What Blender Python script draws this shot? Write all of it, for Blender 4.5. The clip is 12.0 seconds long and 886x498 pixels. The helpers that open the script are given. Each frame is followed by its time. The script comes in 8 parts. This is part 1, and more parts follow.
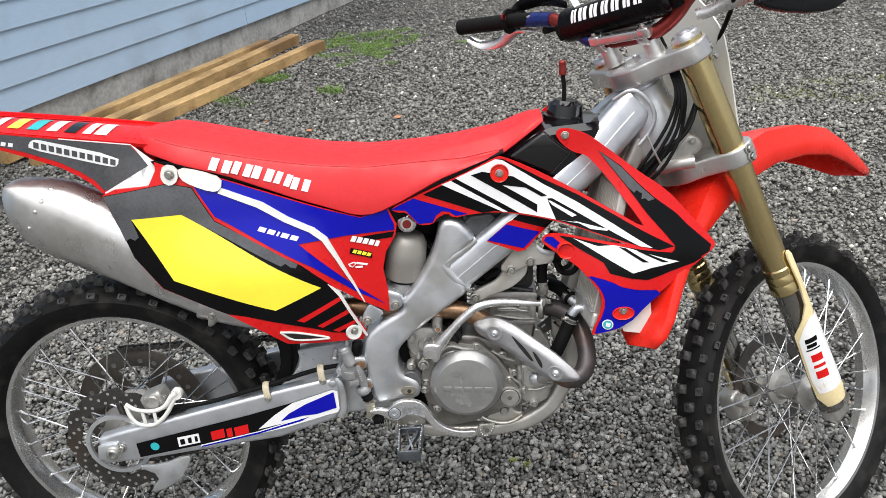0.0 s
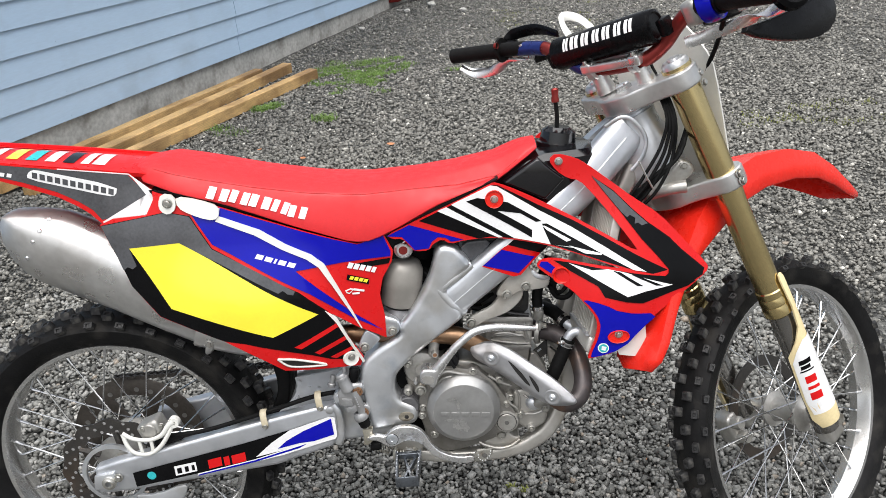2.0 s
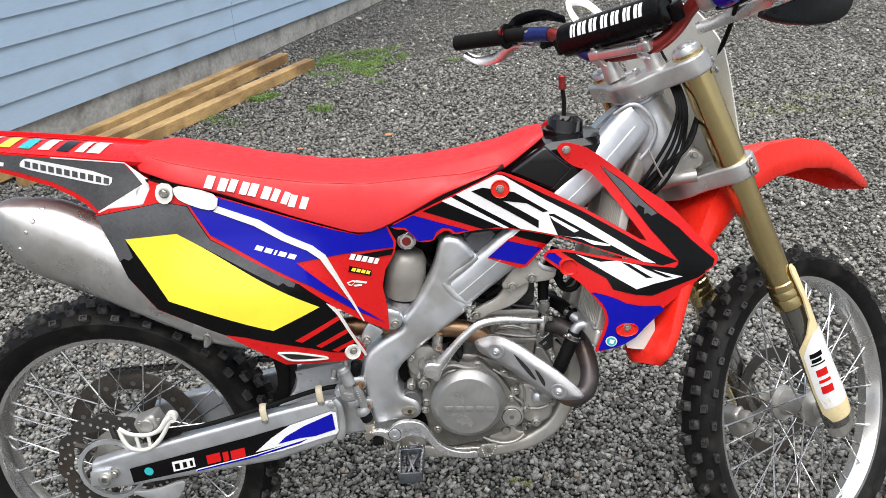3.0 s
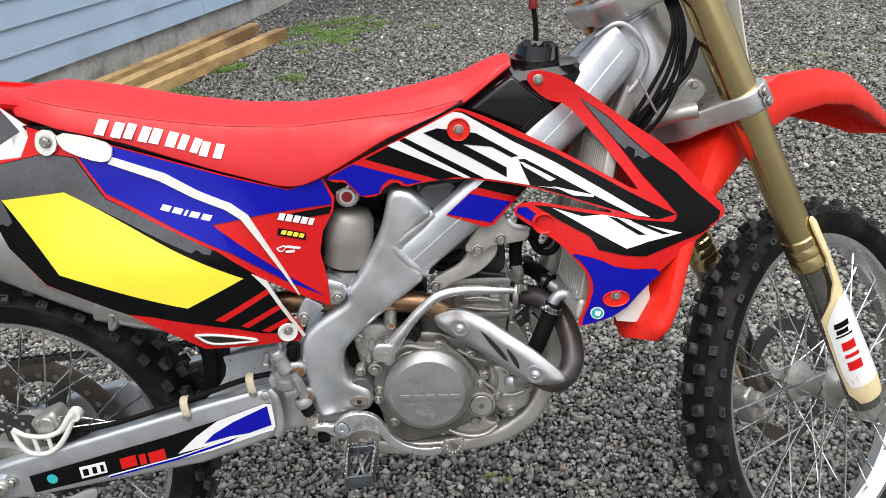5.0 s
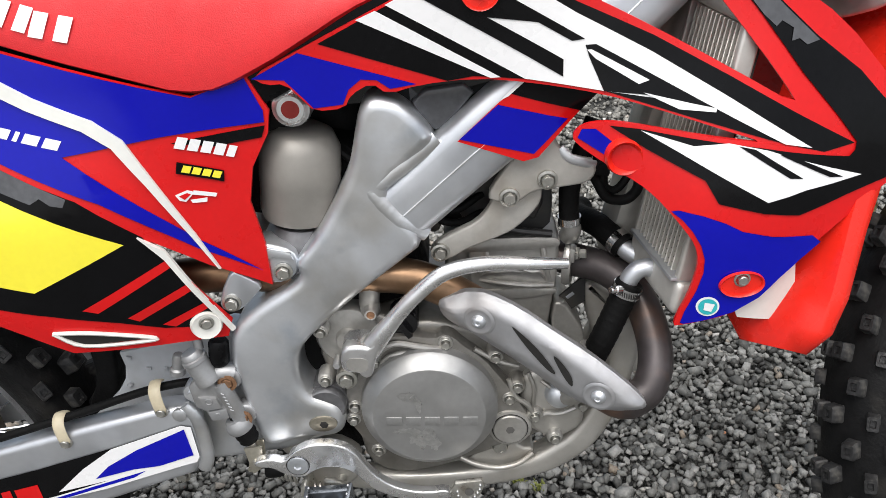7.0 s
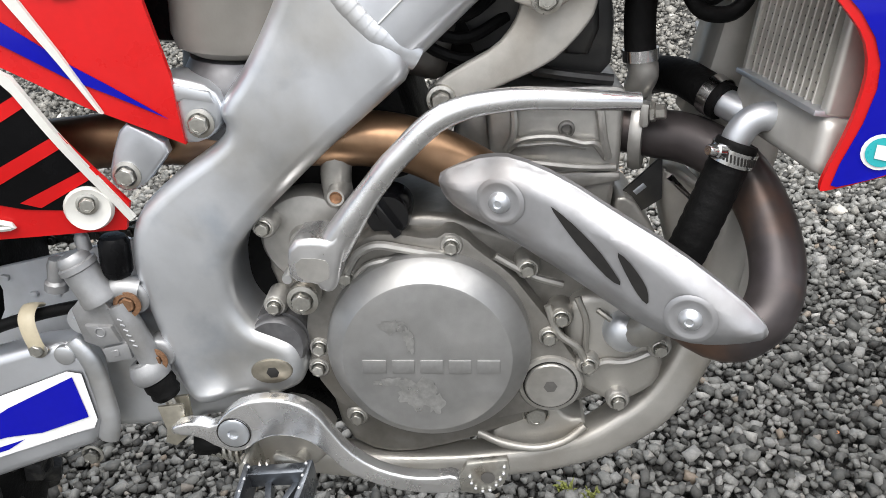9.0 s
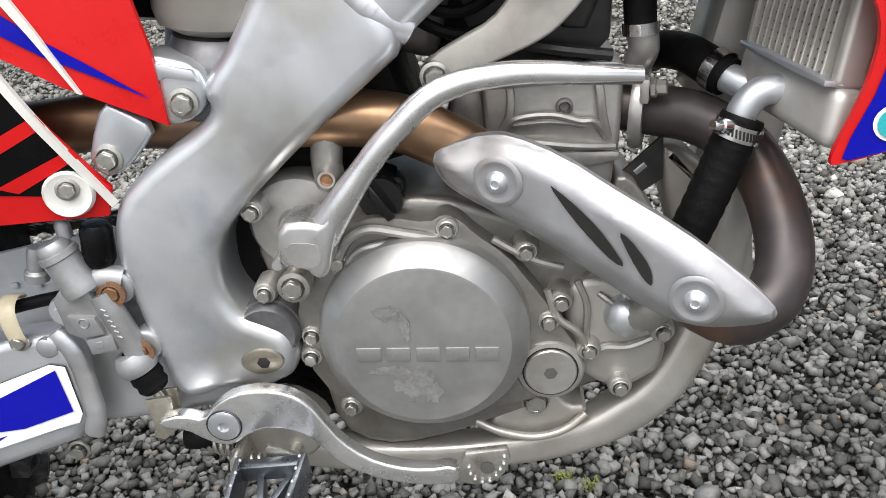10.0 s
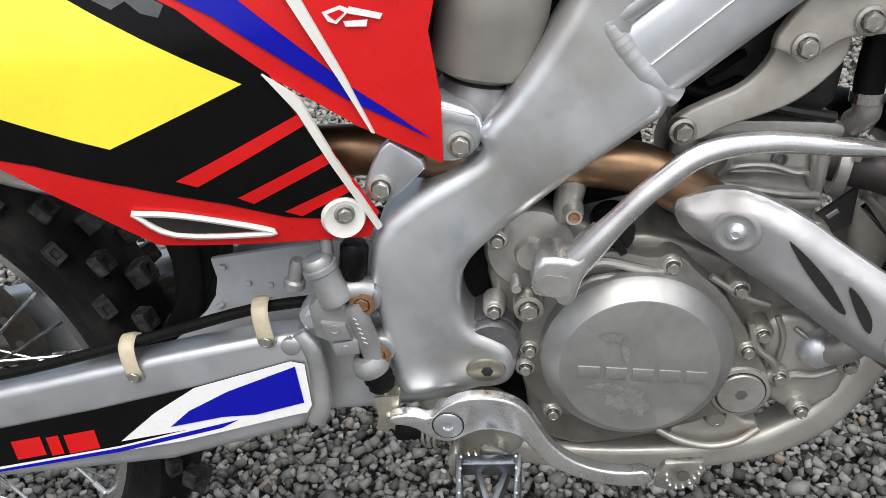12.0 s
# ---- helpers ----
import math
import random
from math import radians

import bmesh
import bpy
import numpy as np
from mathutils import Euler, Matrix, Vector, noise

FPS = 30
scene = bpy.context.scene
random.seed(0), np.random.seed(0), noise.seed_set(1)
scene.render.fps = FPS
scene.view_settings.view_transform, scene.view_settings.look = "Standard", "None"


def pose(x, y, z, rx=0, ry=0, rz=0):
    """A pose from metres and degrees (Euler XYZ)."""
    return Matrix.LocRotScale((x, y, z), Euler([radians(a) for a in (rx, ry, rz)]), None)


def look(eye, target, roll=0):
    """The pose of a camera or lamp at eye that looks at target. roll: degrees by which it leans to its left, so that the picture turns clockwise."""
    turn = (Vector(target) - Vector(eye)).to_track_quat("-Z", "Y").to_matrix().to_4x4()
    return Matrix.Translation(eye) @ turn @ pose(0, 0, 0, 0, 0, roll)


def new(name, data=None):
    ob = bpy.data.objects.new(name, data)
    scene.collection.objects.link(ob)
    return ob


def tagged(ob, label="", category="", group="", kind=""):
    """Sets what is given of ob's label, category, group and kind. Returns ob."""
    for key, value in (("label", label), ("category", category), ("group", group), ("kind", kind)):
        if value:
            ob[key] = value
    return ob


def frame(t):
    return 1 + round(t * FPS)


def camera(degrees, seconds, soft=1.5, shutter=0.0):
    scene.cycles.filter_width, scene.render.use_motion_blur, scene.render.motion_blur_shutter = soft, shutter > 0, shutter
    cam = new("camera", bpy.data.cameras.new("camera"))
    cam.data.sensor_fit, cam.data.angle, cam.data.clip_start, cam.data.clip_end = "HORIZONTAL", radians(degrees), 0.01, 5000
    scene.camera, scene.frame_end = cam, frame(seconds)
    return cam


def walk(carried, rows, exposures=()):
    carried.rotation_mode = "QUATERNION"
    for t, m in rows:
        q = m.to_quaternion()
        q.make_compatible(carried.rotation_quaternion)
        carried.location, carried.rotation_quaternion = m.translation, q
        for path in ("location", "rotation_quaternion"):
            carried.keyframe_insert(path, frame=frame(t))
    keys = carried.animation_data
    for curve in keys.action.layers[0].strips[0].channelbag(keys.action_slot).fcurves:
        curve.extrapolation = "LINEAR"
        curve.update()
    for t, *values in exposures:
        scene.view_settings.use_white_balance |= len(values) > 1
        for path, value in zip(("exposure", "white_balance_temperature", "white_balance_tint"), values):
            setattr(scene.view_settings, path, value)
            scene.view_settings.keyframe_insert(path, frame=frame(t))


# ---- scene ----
cam = camera(57.0, 12.0, 0.6)
# The yard slopes a little along the house; the bike leans to its left on the slope.
SITE = pose(0, 0, 0, 0, -2.7, 0)
BIKE = SITE @ pose(0, 0, -0.012, -7.5, -1.7, 0)
PATH = [
    (0.0, (0.7962, -1.5841, 1.2754), (0.7117, 0.3492, 0.5678), -4.9),
    (0.5, (0.7972, -1.5872, 1.2836), (0.7200, 0.3512, 0.5904), -5.3),
    (1.0, (0.8116, -1.5965, 1.2836), (0.7395, 0.3523, 0.6172), -5.5),
    (1.5, (0.8034, -1.5955, 1.2877), (0.7529, 0.3533, 0.6224), -5.4),
    (2.0, (0.7900, -1.5975, 1.2805), (0.7292, 0.3574, 0.6327), -5.2),
    (2.5, (0.7715, -1.5769, 1.2744), (0.7138, 0.3770, 0.6224), -5.2),
    (3.0, (0.7725, -1.5625, 1.2682), (0.7210, 0.3852, 0.6007), -5.1),
    (3.5, (0.7869, -1.5326, 1.2435), (0.7498, 0.4120, 0.5626), -5.3),
    (3.7, (0.7962, -1.5090, 1.2332), (0.7663, 0.4305, 0.5410), -5.2),
    (5.3, (0.8302, -1.2463, 1.1363), (0.7869, 0.6829, 0.4143), -6.8),
    (5.5, (0.8209, -1.1866, 1.1446), (0.7694, 0.7210, 0.3690), -7.9),
    (6.0, (0.7859, -1.0599, 1.1157), (0.7261, 0.8034, 0.2392), -9.7),
    (6.5, (0.7910, -0.9383, 1.0653), (0.7323, 0.9023, 0.1434), -8.9),
    (6.7, (0.8096, -0.8899, 1.0416), (0.7457, 0.9404, 0.0991), -7.6),
    (8.3, (0.8467, -0.6736, 0.8284), (0.6139, 1.1505, -0.0997), -6.7),
    (8.5, (0.8436, -0.6541, 0.8016), (0.6211, 1.1979, -0.0708), -6.5),
    (9.0, (0.8374, -0.6232, 0.7511), (0.6180, 1.2432, -0.0914), -7.8),
    (9.5, (0.8343, -0.6139, 0.7326), (0.6231, 1.2494, -0.1203), -8.4),
    (10.0, (0.8322, -0.6077, 0.7377), (0.6314, 1.2515, -0.1254), -8.3),
    (10.5, (0.8240, -0.6087, 0.7357), (0.6293, 1.2401, -0.1512), -7.3),
    (11.0, (0.8003, -0.6098, 0.7388), (0.6149, 1.2350, -0.1594), -5.7),
    (11.5, (0.7457, -0.6180, 0.7676), (0.5624, 1.2164, -0.1512), -4.8),
    (12.0, (0.6664, -0.6448, 0.8325), (0.4779, 1.1598, -0.1440), -4.8),
]
walk(cam, [(t, BIKE @ look(eye, target, roll)) for t, eye, target, roll in PATH],
     [(0.0, 1.1), (2.5, 1.15), (3.5, 1.13), (5.5, 1.05), (6.5, 1.03), (8.5, 1.25), (10.0, 1.33), (11.0, 1.28), (11.5, 1.35), (12.0, 1.08)])

# ---- sky and sun: a bright overcast day ----
world = bpy.data.worlds.new("overcast_sky")
scene.world = world
world.use_nodes = True
wn = world.node_tree.nodes
sky = wn.new("ShaderNodeTexSky")
sky.sky_type, sky.sun_disc = "NISHITA", False
sky.sun_elevation, sky.sun_rotation = radians(62), radians(200)
sky.air_density, sky.dust_density, sky.ozone_density = 1.0, 4.0, 1.0
grey = wn.new("ShaderNodeHueSaturation")
grey.inputs["Saturation"].default_value = 0.32
world.node_tree.links.new(sky.outputs[0], grey.inputs["Color"])
world.node_tree.links.new(grey.outputs[0], wn["Background"].inputs["Color"])
wn["Background"].inputs["Strength"].default_value = 0.085
sun = new("sun", bpy.data.lights.new("sun", "SUN"))
sun.data.energy, sun.data.angle, sun.data.color = 1.9, radians(80), (1.0, 0.985, 0.975)
sun.matrix_world = look((0, 0, 10), (-0.3, 0.5, 5.0))

# ---- materials ----
def material(name, color, rough=0.5, metal=0.0, vary=0.12, scale=30.0, bump=0.0, bump_scale=200.0, coat=0.0, dirt=None, dirt_amount=0.0,
             dirt_scale=6.0, streak=None, rough_vary=0.12, spec=0.5, stain=None, stain_amount=0.5, stain_scale=4.0):
    """A procedural material: base colour with two scales of variation, uneven gloss, fine relief and stains."""
    m = bpy.data.materials.new(name)
    m.use_nodes = True
    n, link = m.node_tree.nodes, m.node_tree.links.new
    b = n["Principled BSDF"]
    co = n.new("ShaderNodeTexCoord").outputs["Object"]
    if streak:
        st = n.new("ShaderNodeMapping")
        st.inputs["Scale"].default_value = streak
        link(co, st.inputs[0])
        co_s = st.outputs[0]
    else:
        co_s = co

    def noise_tex(sc, detail, source):
        t = n.new("ShaderNodeTexNoise")
        t.inputs["Scale"].default_value, t.inputs["Detail"].default_value = sc, detail
        link(source, t.inputs["Vector"])
        return t.outputs["Fac"]

    def ramp(fac, lo, hi, a, c):
        r = n.new("ShaderNodeMapRange")
        r.inputs["From Min"].default_value, r.inputs["From Max"].default_value = lo, hi
        r.inputs["To Min"].default_value, r.inputs["To Max"].default_value = a, c
        link(fac, r.inputs["Value"])
        return r.outputs["Result"]

    fine, broad = noise_tex(scale * 6, 3, co_s), noise_tex(scale * 0.5, 4, co)
    mix = n.new("ShaderNodeMath")
    mix.operation = "ADD"
    link(ramp(fine, 0.3, 0.7, -vary * 0.5, vary * 0.5), mix.inputs[0])
    link(ramp(broad, 0.3, 0.7, 1 - vary * 0.6, 1 + vary * 0.6), mix.inputs[1])
    hsv = n.new("ShaderNodeHueSaturation")
    hsv.inputs["Color"].default_value = (*color, 1)
    link(mix.outputs[0], hsv.inputs["Value"])
    out = hsv.outputs["Color"]
    if dirt:
        d = n.new("ShaderNodeMix")
        d.data_type = "RGBA"
        d.inputs["B"].default_value = (*dirt, 1)
        link(ramp(noise_tex(dirt_scale, 6, co), 0.52, 0.72, 0.0, dirt_amount), d.inputs["Factor"])
        link(out, d.inputs["A"])
        out = d.outputs["Result"]
    if stain:
        d = n.new("ShaderNodeMix")
        d.data_type = "RGBA"
        d.inputs["B"].default_value = (*stain, 1)
        shifted = n.new("ShaderNodeMapping")
        shifted.inputs["Location"].default_value = (3.1, 7.7, 1.3)
        link(co, shifted.inputs[0])
        link(ramp(noise_tex(stain_scale, 7, shifted.outputs[0]), 0.48, 0.66, 0.0, stain_amount), d.inputs["Factor"])
        link(out, d.inputs["A"])
        out = d.outputs["Result"]
    link(out, b.inputs["Base Color"])
    link(ramp(noise_tex(scale * 1.7, 5, co_s), 0.3, 0.7, max(0.03, rough - rough_vary), min(1, rough + rough_vary)), b.inputs["Roughness"])
    b.inputs["Metallic"].default_value = metal
    b.inputs["Specular IOR Level"].default_value = spec
    b.inputs["Coat Weight"].default_value = coat
    b.inputs["Coat Roughness"].default_value = 0.12
    if bump:
        bp = n.new("ShaderNodeBump")
        bp.inputs["Strength"].default_value, bp.inputs["Distance"].default_value = bump, 0.002
        link(noise_tex(bump_scale, 3, co_s), bp.inputs["Height"])
        link(bp.outputs["Normal"], b.inputs["Normal"])
    return m


RED = material("red_plastic", (0.60, 0.009, 0.010), 0.32, vary=0.06, coat=0.0, rough_vary=0.08, spec=0.35)
FENDER_RED = material("fender_red_plastic", (0.74, 0.020, 0.010), 0.27, vary=0.06, rough_vary=0.08)
VINYL = material("red_seat_vinyl", (0.60, 0.014, 0.018), 0.5, vary=0.08, bump=0.25, bump_scale=900)
DECAL_RED = material("red_decal", (0.60, 0.007, 0.008), 0.10, vary=0.05, coat=0.0, rough_vary=0.03, spec=0.45)
DECAL_BLACK = material("black_decal", (0.0035, 0.0035, 0.004), 0.12, vary=0.3, coat=0.0, rough_vary=0.03, dirt=(0.02, 0.02, 0.02), dirt_amount=0.12, spec=0.16)
# Grey print, and the sky's sheen on black film put into colour.
DECAL_GREY_SHEEN = material("grey_decal_and_sky_sheen", (0.075, 0.077, 0.083), 0.12, vary=0.25, coat=0.0, rough_vary=0.03, spec=0.5)
DECAL_BLUE = material("blue_decal", (0.003, 0.004, 0.34), 0.10, vary=0.06, coat=0.0, rough_vary=0.03, spec=0.32)
DECAL_WHITE = material("white_decal", (0.80, 0.80, 0.80), 0.3, vary=0.03, coat=0.3)
DECAL_YELLOW = material("yellow_decal", (0.86, 0.76, 0.05), 0.14, vary=0.04, coat=0.3, dirt=(0.7, 0.6, 0.03), dirt_amount=0.3)
DECAL_TEAL = material("teal_decal", (0.03, 0.42, 0.45), 0.3, vary=0.04)
WHITE_PLASTIC = material("white_plastic", (0.70, 0.70, 0.66), 0.4, vary=0.05, dirt=(0.5, 0.45, 0.36), dirt_amount=0.25)
CREAM_PLASTIC = material("cream_plastic", (0.72, 0.60, 0.34), 0.4, vary=0.1)
BLACK_PLASTIC = material("black_plastic", (0.004, 0.004, 0.0045), 0.25, vary=0.3, bump=0.1, bump_scale=500, coat=0.0, spec=0.13)
RUBBER = material("black_rubber", (0.005, 0.005, 0.005), 0.6, vary=0.4, bump=0.3, bump_scale=300, spec=0.13)
TYRE = material("tyre_rubber", (0.008, 0.008, 0.0082), 0.55, vary=0.4, scale=18, bump=0.4, bump_scale=260, dirt=(0.045, 0.042, 0.037), dirt_amount=0.55, dirt_scale=16, spec=0.12)
# Lighter copy of tyre rubber: scuffs, plus light on knob tops as colour.
KNOB_RUBBER = material("lit_scuffed_knob_rubber", (0.026, 0.026, 0.0265), 0.44, vary=0.5, scale=26, bump=0.4, bump_scale=260, dirt=(0.12, 0.114, 0.10), dirt_amount=0.7, dirt_scale=60, spec=0.26)
ALU = material("worn_aluminium", (0.68, 0.70, 0.725), 0.40, 0.85, vary=0.07, scale=9, bump=0.03, bump_scale=300, dirt=(0.36, 0.41, 0.47), dirt_amount=0.7, dirt_scale=19, rough_vary=0.14, stain=(0.42, 0.39, 0.33), stain_amount=0.5, stain_scale=11)
ALU_BRUSHED = material("brushed_aluminium", (0.68, 0.70, 0.73), 0.40, 0.86, vary=0.06, scale=10, bump=0.03, bump_scale=600, dirt=(0.46, 0.48, 0.51), dirt_amount=0.6, dirt_scale=9, stain=(0.42, 0.44, 0.48), stain_amount=0.4, stain_scale=14)
RIM_ALU = material("polished_rim_aluminium", (0.70, 0.70, 0.69), 0.22, 0.95, vary=0.06, scale=12, dirt=(0.42, 0.40, 0.37), dirt_amount=0.5, dirt_scale=20, rough_vary=0.07)
ALU_BRIGHT = material("bright_aluminium", (0.76, 0.76, 0.76), 0.27, 0.9, vary=0.1, scale=20, dirt=(0.4, 0.38, 0.36), dirt_amount=0.3)
CAST = material("cast_alloy", (0.45, 0.44, 0.415), 0.42, 0.72, vary=0.16, scale=25, bump=0.05, bump_scale=1100, dirt=(0.20, 0.18, 0.14), dirt_amount=0.5, dirt_scale=10)
# Case darker than its cast ribs and bosses.
CASE_GREY = material("dark_case_alloy", (0.26, 0.25, 0.23), 0.44, 0.7, vary=0.18, scale=25, bump=0.05, bump_scale=1100, dirt=(0.13, 0.115, 0.09), dirt_amount=0.6, dirt_scale=12)
CAST_DARK = material("dark_cast_alloy", (0.20, 0.195, 0.185), 0.48, 0.7, vary=0.2, scale=25, bump=0.05, bump_scale=1100, dirt=(0.08, 0.07, 0.06), dirt_amount=0.6)
COVER = material("clutch_cover_grey", (0.36, 0.36, 0.355), 0.42, 0.75, vary=0.10, scale=22, bump=0.05, bump_scale=1100, dirt=(0.46, 0.45, 0.43), dirt_amount=0.4, dirt_scale=14)
SATIN = material("satin_titanium", (0.68, 0.675, 0.66), 0.34, 0.85, vary=0.12, scale=12, bump=0.06, bump_scale=400, dirt=(0.24, 0.2, 0.16), dirt_amount=0.4)
HANGER_GREY = material("dull_hanger_alloy", (0.48, 0.465, 0.43), 0.55, 0.45, vary=0.12, scale=20, bump=0.08, bump_scale=700, dirt=(0.26, 0.22, 0.17), dirt_amount=0.5, dirt_scale=16)
CRADLE_GREY = material("dull_cradle_alloy", (0.49, 0.475, 0.44), 0.46, 0.72, vary=0.10, scale=14, bump=0.08, bump_scale=500, dirt=(0.34, 0.29, 0.22), dirt_amount=0.5, dirt_scale=14)
HEAD_BLACK = material("black_head_cover", (0.035, 0.035, 0.035), 0.42, 0.3, vary=0.15, scale=25, bump=0.06, bump_scale=800, dirt=(0.12, 0.11, 0.09), dirt_amount=0.4, dirt_scale=18)
BUSH_DARK = material("oily_dark_collar", (0.15, 0.15, 0.155), 0.4, 0.6, vary=0.2, scale=30)
# A little lighter than the cover, so that the raised marks show.
COVER_MARK = material("raised_cover_marks", (0.375, 0.375, 0.37), 0.40, 0.75, vary=0.12, scale=60)
COVER_SCUFF = material("scuffed_cover_metal", (0.45, 0.45, 0.44), 0.36, 0.8, vary=0.3, scale=60, bump=0.05, bump_scale=900, dirt=(0.32, 0.32, 0.31), dirt_amount=0.7, dirt_scale=70)
CHROME = material("chromed_steel", (0.62, 0.62, 0.62), 0.16, 1.0, vary=0.08, scale=25)
ZINC = material("zinc_plated_steel", (0.52, 0.51, 0.47), 0.34, 0.9, vary=0.2, scale=60, dirt=(0.2, 0.14, 0.08), dirt_amount=0.5, dirt_scale=40)
CLEVIS_ZINC = material("yellow_zinc_plate", (0.54, 0.51, 0.43), 0.36, 0.85, vary=0.15, scale=40, dirt=(0.25, 0.18, 0.10), dirt_amount=0.5, dirt_scale=40)
RUSTY = material("rusty_steel", (0.24, 0.13, 0.07), 0.6, 0.5, vary=0.3, scale=80, bump=0.3, bump_scale=700)
GOLD = material("gold_anodised", (0.60, 0.475, 0.23), 0.19, 0.96, vary=0.05, scale=8, rough_vary=0.04)
PIPE_DARK = material("heat_darkened_pipe", (0.060, 0.052, 0.052), 0.42, 0.5, vary=0.3, scale=12, dirt=(0.19, 0.105, 0.065), dirt_amount=0.7, dirt_scale=14, stain=(0.14, 0.125, 0.14), stain_amount=0.6, stain_scale=8)
PIPE_COPPER = material("heat_tinted_pipe", (0.245, 0.152, 0.09), 0.38, 0.9, vary=0.3, scale=12, dirt=(0.12, 0.09, 0.08), dirt_amount=0.6, dirt_scale=12)
DARK_STEEL = material("dark_drilled_steel", (0.085, 0.08, 0.075), 0.42, 0.8, vary=0.25, scale=50, dirt=(0.16, 0.1, 0.06), dirt_amount=0.5)
BAR_RED = material("red_anodised", (0.26, 0.035, 0.03), 0.33, 0.7, vary=0.15, scale=20)
BAR_BLUE = material("blue_anodised", (0.03, 0.05, 0.22), 0.33, 0.7, vary=0.15, scale=20)
# Core and fins darkened to paint the shade between the radiator's tubes.
RAD_FIN = material("shaded_radiator_fins", (0.30, 0.285, 0.25), 0.5, 0.4, vary=0.25, scale=60)
RAD_CORE = material("shaded_radiator_core", (0.07, 0.068, 0.06), 0.6, 0.3, vary=0.3, scale=90)
STRUT_ALU = material("radiator_tube_aluminium", (0.66, 0.64, 0.58), 0.45, 0.5, vary=0.12, scale=40, dirt=(0.46, 0.42, 0.35), dirt_amount=0.5, dirt_scale=30)
TANK_ALLOY = material("dull_tank_alloy", (0.56, 0.545, 0.51), 0.48, 0.6, vary=0.10, scale=14, bump=0.04, bump_scale=500, dirt=(0.40, 0.36, 0.30), dirt_amount=0.5, dirt_scale=16)
NYLON = material("yellowed_nylon", (0.52, 0.46, 0.33), 0.42, vary=0.12)
GUARD_GREY = material("pale_guard_plastic", (0.44, 0.46, 0.48), 0.45, vary=0.10, scale=14, bump=0.1, bump_scale=500, dirt=(0.30, 0.29, 0.27), dirt_amount=0.5, dirt_scale=14)
SIDING = material("pale_blue_painted_siding", (0.45, 0.60, 0.77), 0.45, vary=0.06, scale=3, streak=(1, 1, 6), bump=0.3, bump_scale=9, dirt=(0.30, 0.38, 0.46), dirt_amount=0.35, dirt_scale=2.5)
CONCRETE = material("weathered_concrete", (0.42, 0.415, 0.39), 0.85, vary=0.35, scale=6, bump=0.6, bump_scale=90, dirt=(0.16, 0.15, 0.125), dirt_amount=0.7, dirt_scale=7)
WOOD = material("treated_timber", (0.54, 0.35, 0.15), 0.6, vary=0.6, scale=7, streak=(0.35, 9, 9), bump=0.5, bump_scale=60, dirt=(0.24, 0.12, 0.04), dirt_amount=0.85, dirt_scale=6, stain=(0.11, 0.05, 0.02), stain_amount=0.7, stain_scale=2.6)
GRASS = material("grass", (0.14, 0.23, 0.05), 0.6, vary=0.4, scale=20)
GRASS_DRY = material("dry_moss", (0.20, 0.22, 0.05), 0.7, vary=0.4, scale=20)
LEAF = material("fallen_leaf", (0.42, 0.18, 0.08), 0.6, vary=0.4, scale=60)
SHIELD_ALU = material("scratched_shield_aluminium", (0.44, 0.443, 0.455), 0.48, 0.75, vary=0.10, scale=16, bump=0.03, bump_scale=400, dirt=(0.26, 0.25, 0.24), dirt_amount=0.5, dirt_scale=22, stain=(0.26, 0.19, 0.14), stain_amount=0.4, stain_scale=13)
# Flat black for the shade inside slots, holes and grooves that aren't cut.
RECESS_SHADE = material("recess_shade", (0.012, 0.011, 0.010), 0.7, vary=0.4)
SPROCKET_STEEL = material("oily_sprocket_steel", (0.060, 0.052, 0.044), 0.5, 0.5, vary=0.4, scale=30, dirt=(0.025, 0.02, 0.016), dirt_amount=0.7, dirt_scale=14)
TANK_BLACK = material("glossy_tank_plastic", (0.005, 0.005, 0.006), 0.10, vary=0.2, rough_vary=0.05, spec=0.6)
RESERVOIR = material("dull_grey_reservoir", (0.30, 0.285, 0.26), 0.48, 0.35, vary=0.08, scale=14, bump=0.05, bump_scale=500, dirt=(0.25, 0.23, 0.2), dirt_amount=0.4)
SLIDER = material("dark_chromed_slider", (0.26, 0.25, 0.235), 0.2, 0.95, vary=0.12, scale=20)
PIVOT_BRASS = material("tarnished_plating", (0.31, 0.285, 0.23), 0.42, 0.85, vary=0.2, scale=40, dirt=(0.14, 0.1, 0.07), dirt_amount=0.5, dirt_scale=60)
PEG_STEEL = material("blued_peg_steel", (0.15, 0.165, 0.185), 0.34, 0.85, vary=0.2, scale=30, dirt=(0.10, 0.09, 0.08), dirt_amount=0.5, dirt_scale=30)
MASTER_GREY = material("grey_master_cylinder_casting", (0.34, 0.345, 0.35), 0.45, 0.6, vary=0.10, scale=30, bump=0.08, bump_scale=900, dirt=(0.20, 0.19, 0.17), dirt_amount=0.5, dirt_scale=30)
SEAM_RED = material("dark_red_piping", (0.46, 0.010, 0.012), 0.5, vary=0.1)


# ---- mesh tools ----
def part(name, bm, mat, parent=None, label="", sharp=38):
    """Links a bmesh as one mesh object under a thing or a part."""
    if isinstance(bm, bpy.types.Mesh):
        me = bm
    else:
        me = bpy.data.meshes.new(name)
        bmesh.ops.recalc_face_normals(bm, faces=bm.faces)
        bm.to_mesh(me)
        bm.free()
        me.polygons.foreach_set("use_smooth", [True] * len(me.polygons))
        me.set_sharp_from_angle(angle=radians(sharp))
        me.materials.append(mat)
    ob = new(name, me)
    if parent:
        ob.parent = parent
    return tagged(ob, label)


def placed(ob, m):
    ob.matrix_basis = m
    return ob


